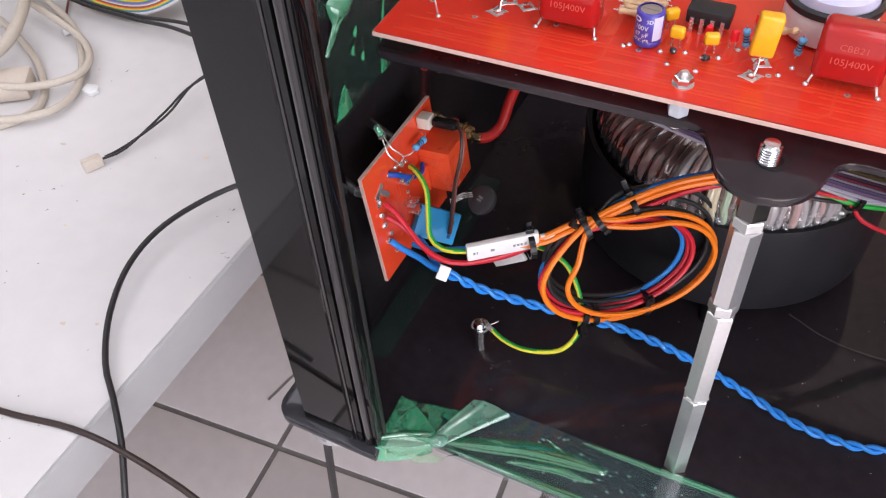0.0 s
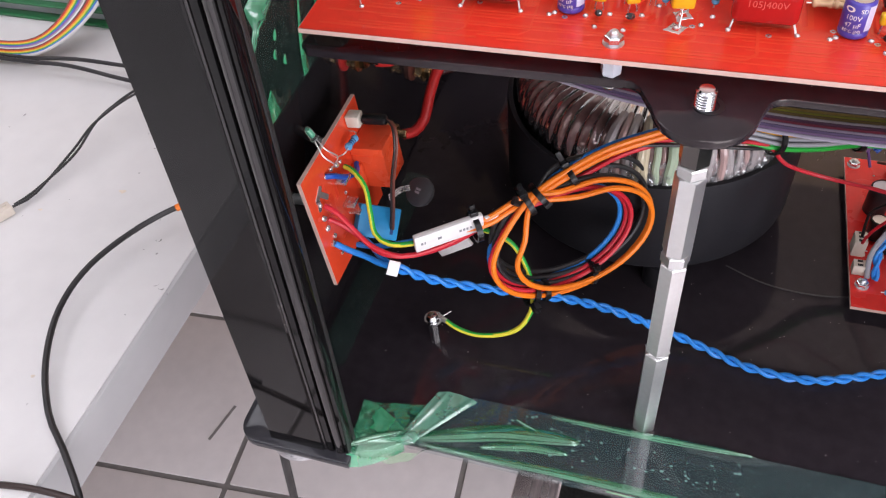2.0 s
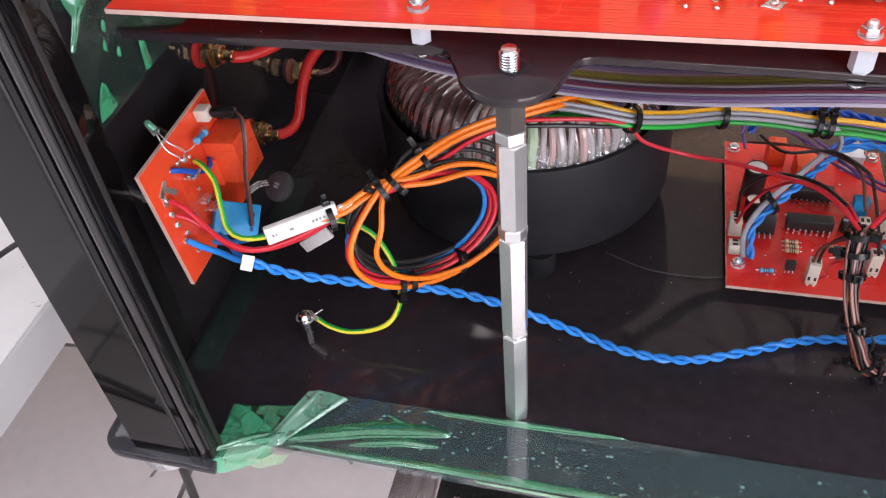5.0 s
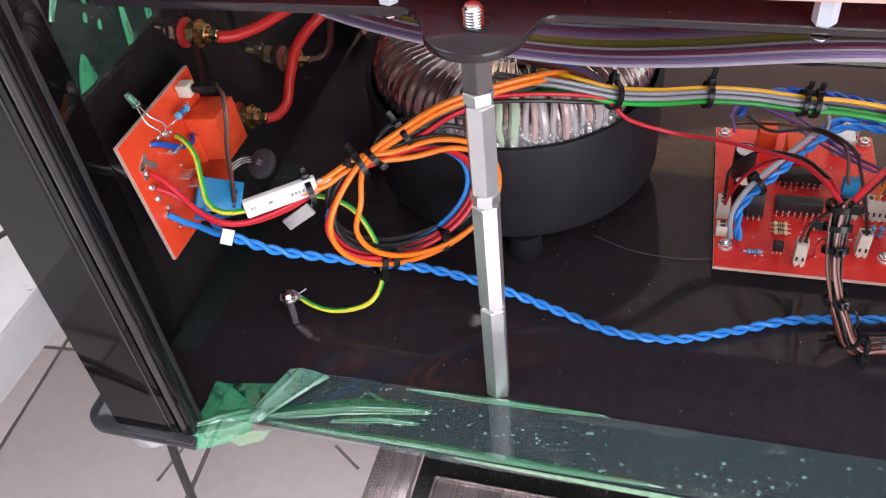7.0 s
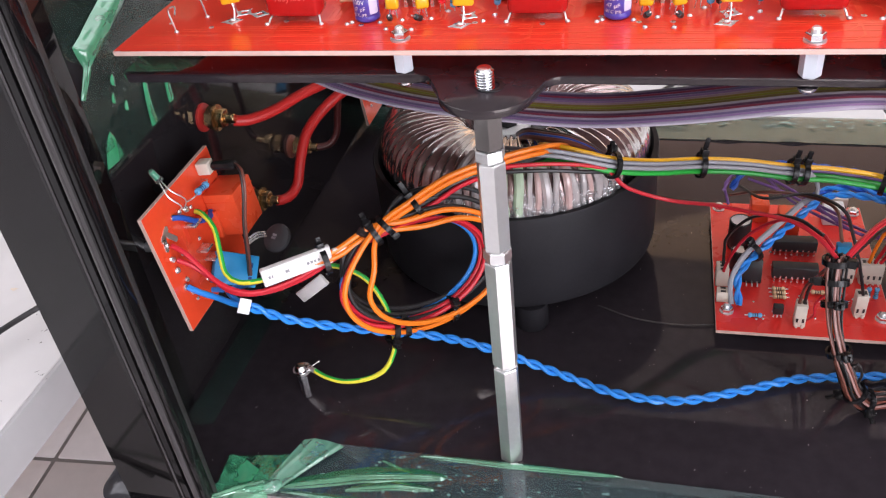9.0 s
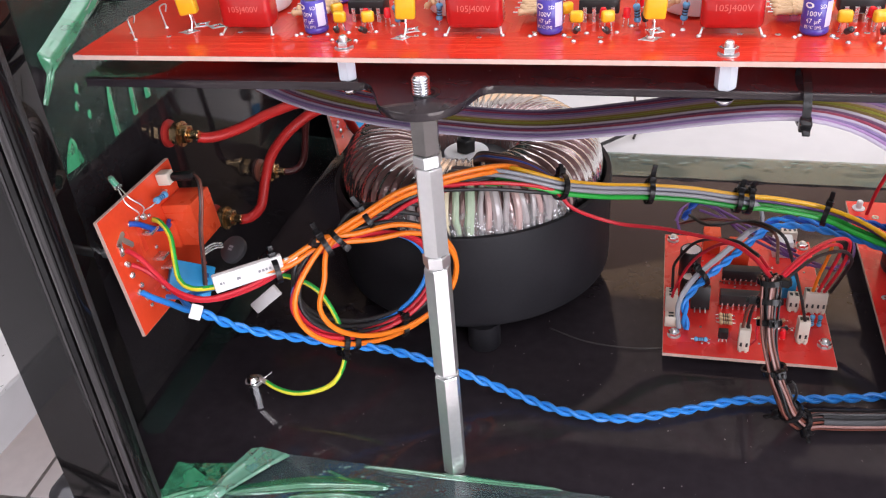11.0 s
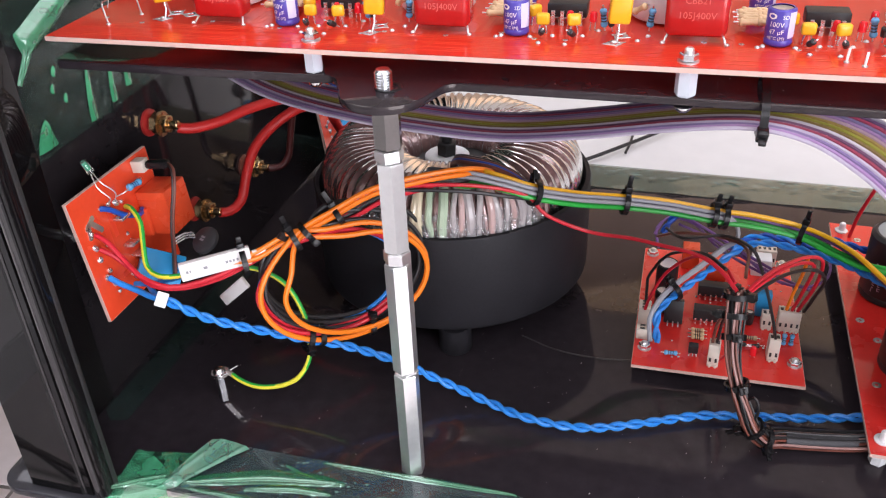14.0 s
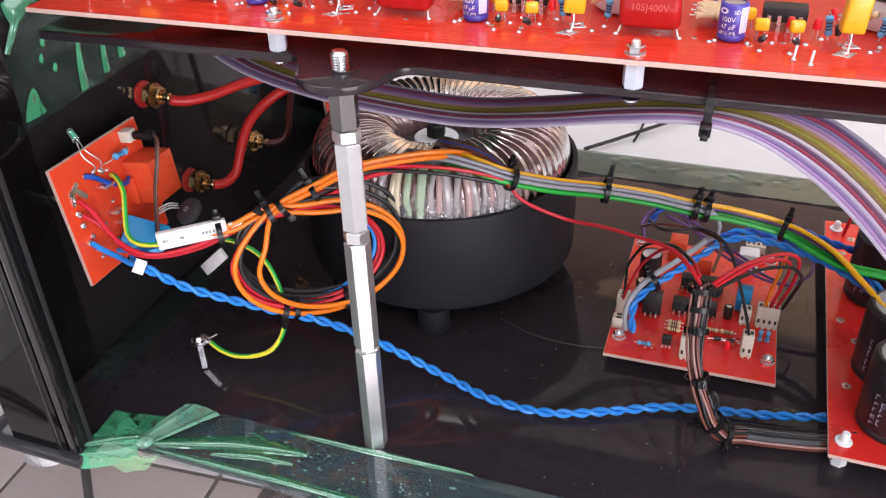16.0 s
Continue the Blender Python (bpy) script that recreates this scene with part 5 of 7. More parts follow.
SLV_A, SLV_B = Vector((-0.0985, 0.0085, 0.0790)), Vector((-0.0735, 0.0275, 0.0805))
TIE_T = Vector((-0.0605, 0.0375, 0.0845))
UP = [Vector((-0.0465, 0.0515, 0.0905)), Vector((-0.032, 0.060, 0.0975)), Vector((-0.014, 0.071, 0.1000)), Vector((0.001, 0.0815, 0.0995)), Vector((0.0090, 0.0920, 0.0950)), Vector((0.0130, 0.1025, 0.0875)), Vector((0.008, 0.116, 0.0790)), Vector((-0.005, 0.130, 0.0725))]


def coil_wire(name, material, r, k, n, du, start, up, turns=1.0, a0=118, lift=0.0, dv=0.0):
    """From the board end through the coil and up over the transformer."""
    pts = list(start)
    steps = int(10 * turns)
    for i in range(steps + 1):
        a = a0 - (360 * turns - 55) * i / steps
        pts.append(on_coil(a, k, n + 0.0012 * i / steps, du, dv))
    pts.append(TIE_T + Vector((0.001, 0.0008, lift)) + CN * (0.6 * n))
    pts += [p + Vector((0, 0, lift)) + CN * (0.45 * n) for p in up]
    part(name, tube(spline(pts, 0.003), r, 8), material, loom, name.replace("_", " "))


R1 = [Vector((-0.1338, 0.0073, 0.0932)), Vector((-0.1290, 0.0075, 0.0900)), Vector((-0.1235, 0.0072, 0.0830)), Vector((-0.1165, 0.0060, 0.0765)), Vector((-0.1080, 0.0060, 0.0730)), Vector((-0.1000, 0.0090, 0.0715)), Vector((-0.0860, 0.0180, 0.0735)), Vector((-0.0720, 0.0290, 0.0790))]
R2 = [Vector((-0.1330, 0.0068, 0.0864)), Vector((-0.1285, 0.0080, 0.0835)), Vector((-0.1225, 0.0090, 0.0775)), Vector((-0.1120, 0.0070, 0.0715)), Vector((-0.1000, 0.0110, 0.0695)), Vector((-0.0860, 0.0195, 0.0715)), Vector((-0.0720, 0.0300, 0.0770))]
B1 = [Vector((-0.1270, 0.0150, 0.0650)), Vector((-0.118, 0.0140, 0.0670)), Vector((-0.105, 0.0150, 0.0715)), Vector((-0.090, 0.0215, 0.0735)), Vector((-0.072, 0.0320, 0.0775))]
O1 = [SLV_B.lerp(SLV_A, 0.3), SLV_B, TIE_T + Vector((0, 0, 0.0016))]
O2 = [SLV_B.lerp(SLV_A, 0.3) - Vector((0, 0.0006, 0.0020)), SLV_B - Vector((-0.001, 0.0006, 0.0022)), TIE_T - Vector((-0.001, 0.0008, 0.0012))]
coil_wire("orange_wire", W_ORANGE, 0.00118, 1.00, 0.0030, 0.03, O1, UP, 1.0, 112, 0.001)
coil_wire("orange_wire", W_ORANGE, 0.00118, 0.86, 0.0050, 0.15, O2, UP, 1.0, 108, -0.0014)
coil_wire("red_wire", W_RED, 0.0011, 0.84, -0.0006, -0.08, R1, [p + Vector((0.002, 0.004, -0.004)) for p in UP[:3]], 1.0, 116)
coil_wire("red_wire", W_RED, 0.0011, 0.88, 0.0018, -0.10, R2, [p + Vector((0.004, 0.004, -0.006)) for p in UP[:3]], 1.0, 118)
coil_wire("blue_wire", W_BLUE, 0.0012, 0.83, -0.0034, -0.10, B1, [p + Vector((0.0, 0.003, 0.0)) for p in UP], 1.0, 114, -0.0022)
for k in range(3):
    st = [TIE_T + Vector((-0.004, -0.003 - 0.001 * k, 0.002)), TIE_T + Vector((0.001, 0.001, -0.001 - 0.001 * k))]
    coil_wire("black_wire", W_BLACK, 0.00108, 0.93 + 0.035 * k, 0.0006 - 0.0022 * k, 0.02 + 0.015 * k, st, [p + Vector((0.002 * k, 0.003, -0.004 - 0.001 * k)) for p in UP[:5]], 1.0, 112, dv=0.10 + 0.10 * k)
# blue feeder and red pair solder ends are hidden on the board; marker sleeve
ax = (SLV_B - SLV_A).normalized()
slv_m = Matrix.Translation(SLV_A) @ (ax.to_track_quat("X", "Z").to_matrix().to_4x4())
slv = part("marker_sleeve", box(0, (SLV_B - SLV_A).length * 0.93, -0.0016, 0.0012, -0.0042, 0.0040, 0.0006, 2), M_SLEEVE, loom, "white marker sleeve with faint print", slv_m)
for k, (x0, w) in enumerate(((0.0024, 0.0009), (0.0038, 0.0005), (0.0095, 0.0016), (0.0186, 0.0010), (0.0201, 0.0010), (0.0216, 0.0008), (0.0232, 0.0008))):
    part("print_bar", box(x0, x0 + w, -0.00172, -0.00164, -0.0006, 0.0006), M_DARKPRINT, slv)
part("sleeve_tail", box(0, 0.006, -0.0009, 0.0009, -0.0012, 0.0012, 0.0005), M_SLEEVE, loom, "", Matrix.Translation(SLV_B - ax * 0.0015) @ ax.to_track_quat("X", "Z").to_matrix().to_4x4())
tie_ring(SLV_B + Vector((-0.0045, -0.0030, -0.0030)), ax, 0.0052, 0.0060, loom, 84, 0.003)
tie_ring(TIE_T + Vector((0.000, 0.000, -0.001)), (0.7, 0.62, 0.32), 0.0046, 0.0062, loom, 100, 0.006)
tie_ring(TIE_T + Vector((0.0045, 0.004, 0.0)), (0.6, 0.55, 0.5), 0.0040, 0.0062, loom, 250, 0.001)
tie_ring(UP[0] + Vector((0.001, 0.001, -0.0025)), (0.7, 0.5, 0.4), 0.0035, 0.0056, loom, 80, 0.006)
tie_ring(on_coil(-62, 0.93, 0.001), CU, 0.0038, 0.0052, loom, 120, 0.002)
tie_ring(on_coil(-100, 0.93, 0.001), CU, 0.0034, 0.0046, loom, 300, 0.001)

# green-yellow earth wire, its sleeve and the earth stud


def striped(line, r, parent, name, label):
    """Yellow insulation with a green stripe along it."""
    bm = tube(line, r, 14)
    bm.normal_update()
    lean = Vector((0.66, 0.55, 0.30)).normalized()
    for f in bm.faces:
        f.material_index = 1 if f.normal.dot(lean) > -0.08 else 0
    return part(name, bm, [W_YELLOW, W_GREEN], parent, label)


earth = thing("earth_wire", "green and yellow striped earth wire to the stud", "cable")
striped(spline([(-0.1335, 0.0295, 0.0945), (-0.1290, 0.0268, 0.0955), (-0.1225, 0.0222, 0.0920), (-0.1190, 0.0160, 0.0840), (-0.1165, 0.0120, 0.0770), (-0.110, 0.0100, 0.0745), (-0.100, 0.0130, 0.0745), (-0.088, 0.0225, 0.0735), (-0.077, 0.0305, 0.0700), (-0.066, 0.0345, 0.0610), (-0.0585, 0.0330, 0.0480), (-0.0552, 0.0290, 0.0385), (-0.0550, 0.0262, 0.0290), (-0.0595, 0.0225, 0.0200), (-0.068, 0.0205, 0.0150), (-0.079, 0.0195, 0.0128), (-0.088, 0.0205, 0.0135), (-0.0935, 0.0222, 0.0150)], 0.0025), 0.00112, earth, "wire", "striped insulation")
part("ferrule", bar_between((-0.0932, 0.0221, 0.0149), (-0.0965, 0.0232, 0.0150), 0.0012, 10), M_TIN, earth)
part("ring_lug", lathe([(0.0018, 0), (0.0042, 0), (0.0042, 0.0008), (0.0018, 0.0008)], 20, Matrix.Translation((-0.0998, 0.0225, 0.0142))), M_TIN, earth)
part("strand", bar_between((-0.0962, 0.0240, 0.0152), (-0.0925, 0.0265, 0.0170), 0.0003, 6), M_TIN, earth)
sl2 = Vector((-0.0965, 0.0345, 0.0490))
ax2 = (Vector((-0.0805, 0.0303, 0.0645)) - sl2).normalized()
part("marker_sleeve", box(-0.0030, 0.0190, -0.0009, 0.0009, -0.0028, 0.0028, 0.0005, 2), M_SLEEVE, earth, "blank grey-white marker sleeve", Matrix.Translation(sl2) @ ax2.to_track_quat("X", "Z").to_matrix().to_4x4())
tie_ring(Vector((-0.0556, 0.0290, 0.0372)), (0.6, 0.5, -0.3), 0.0046, 0.0052, earth, 200, 0.002)
stud = thing("earth_stud", "hex standoff with a screw on the base plate", "standoff", Matrix.Translation((-0.0990, 0.0205, 0)) @ pose(0, 0, 0, -5, -4, 0))
part("standoff", prism(hexagon(0.0043, 10), 0.0003, 0.0138, 0.0003), M_NUT, stud, smooth=20)
part("screw_head", lathe([(0, 0.0152), (0.0028, 0.0152), (0.0030, 0.0158), (0.0022, 0.0176), (0, 0.0180)], 20), M_CHROME, stud)
part("washer", lathe([(0.0018, 0.0143), (0.0036, 0.0143), (0.0036, 0.0150), (0.0018, 0.0150)], 20), M_CHROME, stud)


# ---- twisted pairs ----
def twisted(points, r, pitch, mats_, parent, names, phase=0.0, spread=1.0):
    line = spline(points, 0.0014)
    fr = frames_of(line)
    dist = [0.0]
    for a, b in zip(line, line[1:]):
        dist.append(dist[-1] + (b - a).length)
    n = len(mats_)
    for k, (mt, nm) in enumerate(zip(mats_, names)):
        off = 2 * math.pi * k / n + phase
        out_ = []
        for p, (t, s, u), d in zip(line, fr, dist):
            a = 2 * math.pi * d / pitch + off
            out_.append(p + (s * math.cos(a) + u * math.sin(a)) * (r * spread))
        part(nm, tube(out_, r, 8), mt, parent, nm.replace("_", " "))


pair = thing("twisted_blue_cable", "twisted pair of bright blue wires across the base", "cable")
twisted([(-0.1060, 0.0060, 0.0655), (-0.0985, 0.0105, 0.0575), (-0.0900, 0.0150, 0.0510), (-0.074, 0.0215, 0.0440), (-0.0555, 0.0285, 0.0370), (-0.0390, 0.0340, 0.0318), (-0.020, 0.0390, 0.0235), (0.000, 0.0425, 0.0130), (0.0200, 0.0425, 0.0055), (0.0410, 0.0378, 0.0034), (0.0660, 0.0376, 0.0033), (0.090, 0.0462, 0.0033), (0.1140, 0.0570, 0.0033), (0.137, 0.0618, 0.0033), (0.160, 0.0654, 0.0040), (0.181, 0.0690, 0.0060), (0.20, 0.074, 0.0070)], 0.00104, 0.0158, (W_BLUE, W_BLUE), pair, ("blue_wire", "blue_wire"), 0.0, 1.1)
part("blue_wire", tube(spline([(-0.1322, 0.0065, 0.0729), (-0.1275, 0.0070, 0.0700), (-0.1200, 0.0075, 0.0672), (-0.1130, 0.0060, 0.0662), (-0.1060, 0.0050, 0.0668)], 0.002), 0.0013, 8), W_BLUE, pair, "blue wire")
part("blue_wire", tube(spline([(-0.1270, 0.0200, 0.0640), (-0.1215, 0.0160, 0.0655), (-0.1140, 0.0095, 0.0655), (-0.1060, 0.0070, 0.0642)], 0.002), 0.0013, 8), W_BLUE, pair, "blue wire")
tag_m = Matrix.Translation((-0.1070, 0.0040, 0.0672)) @ pose(0, 0, 0, 55, 25, 20)
part("marker_tag", box(-0.0024, 0.0024, -0.0031, 0.0031, -0.0005, 0.0005, 0.0003), M_SLEEVE, pair, "small blank white tag", tag_m)

# ---- colour harness from the transformer to the supply board ----
harn = thing("wire_harness", "bundle of amber, grey, green and purple wires", "cable")
HL = [(-0.012, 0.122, 0.080), (-0.022, 0.100, 0.0935), (-0.018, 0.084, 0.0965), (-0.002, 0.083, 0.0970), (0.014, 0.086, 0.0940), (0.032, 0.0925, 0.0865), (0.050, 0.106, 0.0780), (0.070, 0.124, 0.0690), (0.0895, 0.130, 0.0655), (0.112, 0.134, 0.0610), (0.130, 0.138, 0.0580), (0.153, 0.142, 0.0520), (0.171, 0.130, 0.0500), (0.185, 0.112, 0.0460), (0.198, 0.094, 0.0420), (0.215, 0.085, 0.030)]


def laid(line, side, up):
    """The line moved to the front and upwards, level with the base."""
    out_ = []
    for p, (t, q, v) in zip(line, frames_of(line)):
        front = t.cross(Vector((0, 0, 1))).normalized()
        out_.append(p + front * side + front.cross(t) * up)
    return out_


HEADS = {
    "amber_wire": [(0.000, 0.112, 0.0800), (-0.001, 0.100, 0.0875), (0.003, 0.0920, 0.0925), (0.011, 0.0888, 0.0935), (0.020, 0.0892, 0.0912)] + HL[5:],
    "purple_wire": [(0.014, 0.122, 0.078), (0.013, 0.108, 0.0860), (0.017, 0.098, 0.0900), (0.024, 0.0935, 0.0895)] + HL[5:],
    "grey_wire": [(-0.016, 0.100, 0.0840), (-0.0145, 0.090, 0.0925), (-0.008, 0.0845, 0.0960), (0.002, 0.0838, 0.0965)] + HL[4:],
    "green_wire": [(-0.006, 0.102, 0.0840), (-0.004, 0.090, 0.0915), (0.003, 0.0840, 0.0940)] + HL[4:12] + [(0.166, 0.1345, 0.0500), (0.181, 0.1255, 0.0490), (0.198, 0.1230, 0.0490), (0.24, 0.120, 0.045)],
}
for nm, mt, s, u, r in (("amber_wire", W_AMBER, -0.0008, 0.0026, 0.0011), ("amber_wire", W_AMBER, -0.0026, 0.0014, 0.0011), ("grey_wire", W_GREY, 0.0012, 0.0020, 0.0012), ("grey_wire", W_GREY, 0.0030, 0.0006, 0.0012), ("grey_wire", W_GREY, 0.0008, -0.0004, 0.0012), ("green_wire", W_GREEN, 0.0027, -0.0018, 0.0012), ("green_wire", W_GREEN, 0.0004, -0.0028, 0.0012), ("green_wire", W_GREEN, -0.0018, -0.0022, 0.0012), ("purple_wire", W_PURPLE, -0.0036, -0.0010, 0.0010)):
    line = laid(spline(HEADS[nm], 0.003), s, u)
    if nm == "grey_wire":
        n = max(i for i, p in enumerate(line) if p.x < 0.117)
        line = spline(line[:n:4] + [line[n], Vector((0.1225, 0.1345 + 0.3 * s, 0.0560 + 0.3 * u)), Vector((0.1232, 0.1325 + 0.4 * s, 0.0490)), Vector((0.1180 + 0.4 * s, 0.1370, 0.0420 + 0.5 * u)), Vector((0.1060 + 0.4 * s, 0.1265, 0.0345 + 0.5 * u)), Vector((0.0950 + 0.4 * s, 0.1150, 0.0295 + 0.4 * u)), Vector((0.0895 + 0.4 * s, 0.1085, 0.0245 + 0.3 * u)), Vector((0.0868 + 0.3 * s, 0.1035, 0.0180)), Vector((0.0880 + 0.3 * s, 0.0998, 0.0078))], 0.003)
        r = 0.00095
    part(nm, tube(line, r, 8), mt, harn, nm.replace("_", " "))
for p, q, t_, tl in (((0.032, 0.0925, 0.0865), (0.05, 0.106, 0.078), 60, 0.002), ((0.070, 0.124, 0.0690), (0.0895, 0.130, 0.0655), 90, 0.006), ((0.111, 0.134, 0.0612), (0.130, 0.138, 0.0580), 95, 0.004), ((0.116, 0.135, 0.0602), (0.135, 0.139, 0.0570), 95, 0.004), ((0.153, 0.142, 0.0520), (0.165, 0.138, 0.0505), 95, 0.005)):
    tie_ring(Vector(p), Vector(q) - Vector(p), 0.0052, 0.0050, harn, t_, tl)
for nm, mt, sh in (("dark_blue_wire", W_NAVY, 0.0), ("brown_wire", W_BROWN, 0.004), ("black_wire", W_BLACK, 0.0075), ("brown_wire", W_BROWN, -0.004)):
    part(nm, tube(spline([(-0.016, 0.124 + sh, 0.0780), (-0.008, 0.108 + 0.6 * sh, 0.0910), (0.002, 0.099 + 0.5 * sh, 0.0955), (0.013, 0.098 + 0.4 * sh, 0.0945), (0.023, 0.099 + 0.3 * sh, 0.0895), (0.031, 0.099, 0.0830)], 0.003), 0.0012, 8), mt, harn, nm.replace("_", " "))
thin = thing("red_black_wires", "thin red and black wires drooping to the control board", "cable")
part("red_wire", tube(spline([(-0.034, 0.062, 0.094), (-0.020, 0.0690, 0.0960), (0.008, 0.0765, 0.0955), (0.0290, 0.0880, 0.0870), (0.0385, 0.0905, 0.0765), (0.0568, 0.0980, 0.0660), (0.0752, 0.0920, 0.0686), (0.0880, 0.0850, 0.0710), (0.1049, 0.0740, 0.0745), (0.1143, 0.0640, 0.0739), (0.1205, 0.0570, 0.0700)], 0.003), 0.0009, 8), W_RED, thin, "thin red wire")
part("black_wire", tube(spline([(-0.034, 0.062, 0.092), (-0.020, 0.0685, 0.0940), (0.004, 0.0750, 0.0930), (0.022, 0.0835, 0.0880), (0.031, 0.0905, 0.0840)], 0.003), 0.0009, 8), W_BLACK, thin, "thin black wire")
part("whisker", tube(spline([(0.026, 0.099, 0.0010), (0.045, 0.0915, 0.0008), (0.066, 0.0895, 0.0010), (0.085, 0.092, 0.0012)], 0.004), 0.00035, 6), W_BLACK, thin, "loose black cable tie tail")

# ---- control board ----
CB = 0.0070
ctrl = thing("control_board", "small red control board with connectors and chips", "circuit board", Matrix.Translation((0.0815, 0.0808, 0)) @ pose(0, 0, 0, 0, 0, 1.2))
part("substrate", box(0, 0.0768, 0, 0.106, CB - 0.0016, CB, 0.0), M_EDGE, ctrl, "pale glass fibre edge")
part("solder_mask", box(0.0002, 0.0766, 0.0002, 0.1058, CB + 0.00002, CB + 0.0001), M_REDPCB, ctrl, "glossy red top")
CZ = CB + 0.0001
for x, y in ((0.0052, 0.0140), (0.0730, 0.0150), (0.0045, 0.100), (0.0725, 0.100)):
    s = inst("nut", ME_NUT, ctrl, at(x, y, CZ + 0.0005, 0, 0, 14))
    inst("washer", ME_WASHER, ctrl, at(x, y, CZ))
    inst("screw_end", ME_SCREWEND, s, Matrix.Translation((0, 0, -0.0012)))
    part("spacer", prism(hexagon(0.0056, 0), 0.0003, CB - 0.0017, 0.0003, Matrix.Translation((x, y, 0))), M_WHITEPL, ctrl, "white nylon spacer")


def header(x, y, n, turn, h=0.0095, wires_up=True):
    c = part("connector", box(-0.00127 * n, 0.00127 * n, -0.0029, 0.0029, 0.0001, h, 0.0004), M_CREAM, ctrl, "cream plug connector", at(x, y, CZ, 0, 0, turn))
    for k in range(n):
        xx = -0.00127 * n + 0.00127 + 0.00254 * k
        part("slot", box(xx - 0.0005, xx + 0.0005, -0.00302, -0.0029, 0.003, 0.0052), M_BLACKPL, c)
        part("slot", box(xx - 0.0007, xx + 0.0007, -0.0012, 0.0012, h, h + 0.0001), M_BLACKPL, c)
        part("latch", box(xx - 0.0006, xx + 0.0006, -0.0037, -0.003, 0.0001, 0.0018, 0.0002), M_CREAM, c)
    return c


header(0.0035, 0.0360, 3, 90, 0.010)
header(0.0035, 0.0225, 2, 90, 0.006)
header(0.0365, 0.0085, 2, -4, 0.0125)
header(0.0630, 0.0180, 2, 2, 0.0125)
header(0.0715, 0.0430, 4, 0, 0.0115)
header(0.0615, 0.0430, 2, 0, 0.0085)
header(0.0640, 0.1020, 4, 0, 0.0095)
part("white_block", box(0.056, 0.066, 0.088, 0.097, CZ, CZ + 0.010, 0.0006), M_WHITEPL, ctrl, "white plastic block")


def radial_can(x, y, r, h, tilt=0):
    c = part("electrolytic_capacitor", lathe([(0, 0.0002), (r - 0.0005, 0.0002), (r, 0.0008), (r, h - 0.0005), (r - 0.0005, h), (r - 0.0008, h)], 24), M_BLACKPL, ctrl, "black electrolytic capacitor", at(x, y, CZ, tilt, 0, 0))
    part("can_top", lathe([(0, h - 0.0003), (r - 0.0008, h - 0.0003), (r - 0.0008, h - 0.0008)], 24), M_ALU, c, "silver can top")


radial_can(0.0127, 0.0665, 0.0055, 0.0170, 3)
radial_can(0.0121, 0.0475, 0.0044, 0.0115, -4)


ME_CHIPPIN = mesh_of("pin", box(-0.0004, 0.0004, -0.0002, 0.0002, 0, 0.0034), M_TIN, 30)


def chip(x, y, n, w, pw=0.0032, h=0.005):
    c = part("integrated_circuit", box(-w, w, -pw, pw, 0.0016, h, 0.0004), M_BLACKPL, ctrl, "black chip in its socket", at(x, y, CZ))
    for s in (-1, 1):
        for k in range(n):
            xx = -w + 0.0012 + (2 * w - 0.0024) * k / (n - 1)
            inst("pin", ME_CHIPPIN, c, at(xx, s * (pw + 0.0004), 0))
    return c


chip(0.0395, 0.0640, 8, 0.0105, 0.0030, 0.0080)
chip(0.0375, 0.0420, 8, 0.0105, 0.0030, 0.0080)
reg = part("regulator", box(-0.0045, 0.0045, -0.002, 0.002, 0.0004, 0.0125, 0.0004), M_BLACKPL, ctrl, "black regulator", at(0.0175, 0.0370, CZ, -14, 0, 0))
for k in range(3):
    part("pin", tube(spline([(-0.0025 + 0.0025 * k, -0.001, 0.0012), (-0.0025 + 0.0025 * k, -0.004, 0.001), (-0.0025 + 0.0025 * k, -0.0052, 0)], 0.001), 0.0004, 6), M_TIN, reg)
tr = part("transistor", box(-0.0022, 0.0022, -0.0016, 0.0016, 0.0022, 0.0068, 0.0004), M_BLACKPL, ctrl, "small black transistor", at(0.0275, 0.0130, CZ, 6, 0, 0))
for k in range(3):
    part("pin", bar_between((-0.0013 + 0.0013 * k, 0, 0.0024), (-0.0018 + 0.0018 * k, -0.001, 0), 0.0003, 6), M_TIN, tr)
for k in range(3):
    axial("resistor", ME_RTAN, 0.0295, 0.0250 + 0.0030 * k, CZ + 0.0016, 0, 90, 0, ctrl, "tan resistor", True)
axial("resistor", ME_RBLUE, 0.0175, 0.0105, CZ + 0.0016, 0, 90, 4, ctrl, "light blue resistor", True)
for k in range(2):
    axial("resistor", ME_RBLUE, 0.0690 + 0.0034 * k, 0.0300, CZ + 0.0030, 0, 0, 0, ctrl, "teal resistor", True)
    axial("diode", ME_DIODE, 0.0500 + 0.006 * k, 0.0235, CZ + 0.0018, 0, 90, 12, ctrl, "black glass diode")
    axial("resistor", ME_RTAN, 0.0470 + 0.007 * k, 0.0300, CZ + 0.0016, 0, 90, 0, ctrl, "tan resistor", True)
lc = inst("led", ME_LED, ctrl, Matrix.Translation((0.0545, 0.0170, CZ - 0.003)), "small red LED")
inst("lead", ME_LEDLEG, lc, Matrix())
part("relay", box(0.020, 0.029, 0.088, 0.0985, CZ, CZ + 0.0115, 0.0006), M_RELAY, ctrl, "small orange relay")
part("relay", box(0.033, 0.043, 0.076, 0.090, CZ, CZ + 0.0110, 0.0006), M_RELAY, ctrl, "small orange relay")
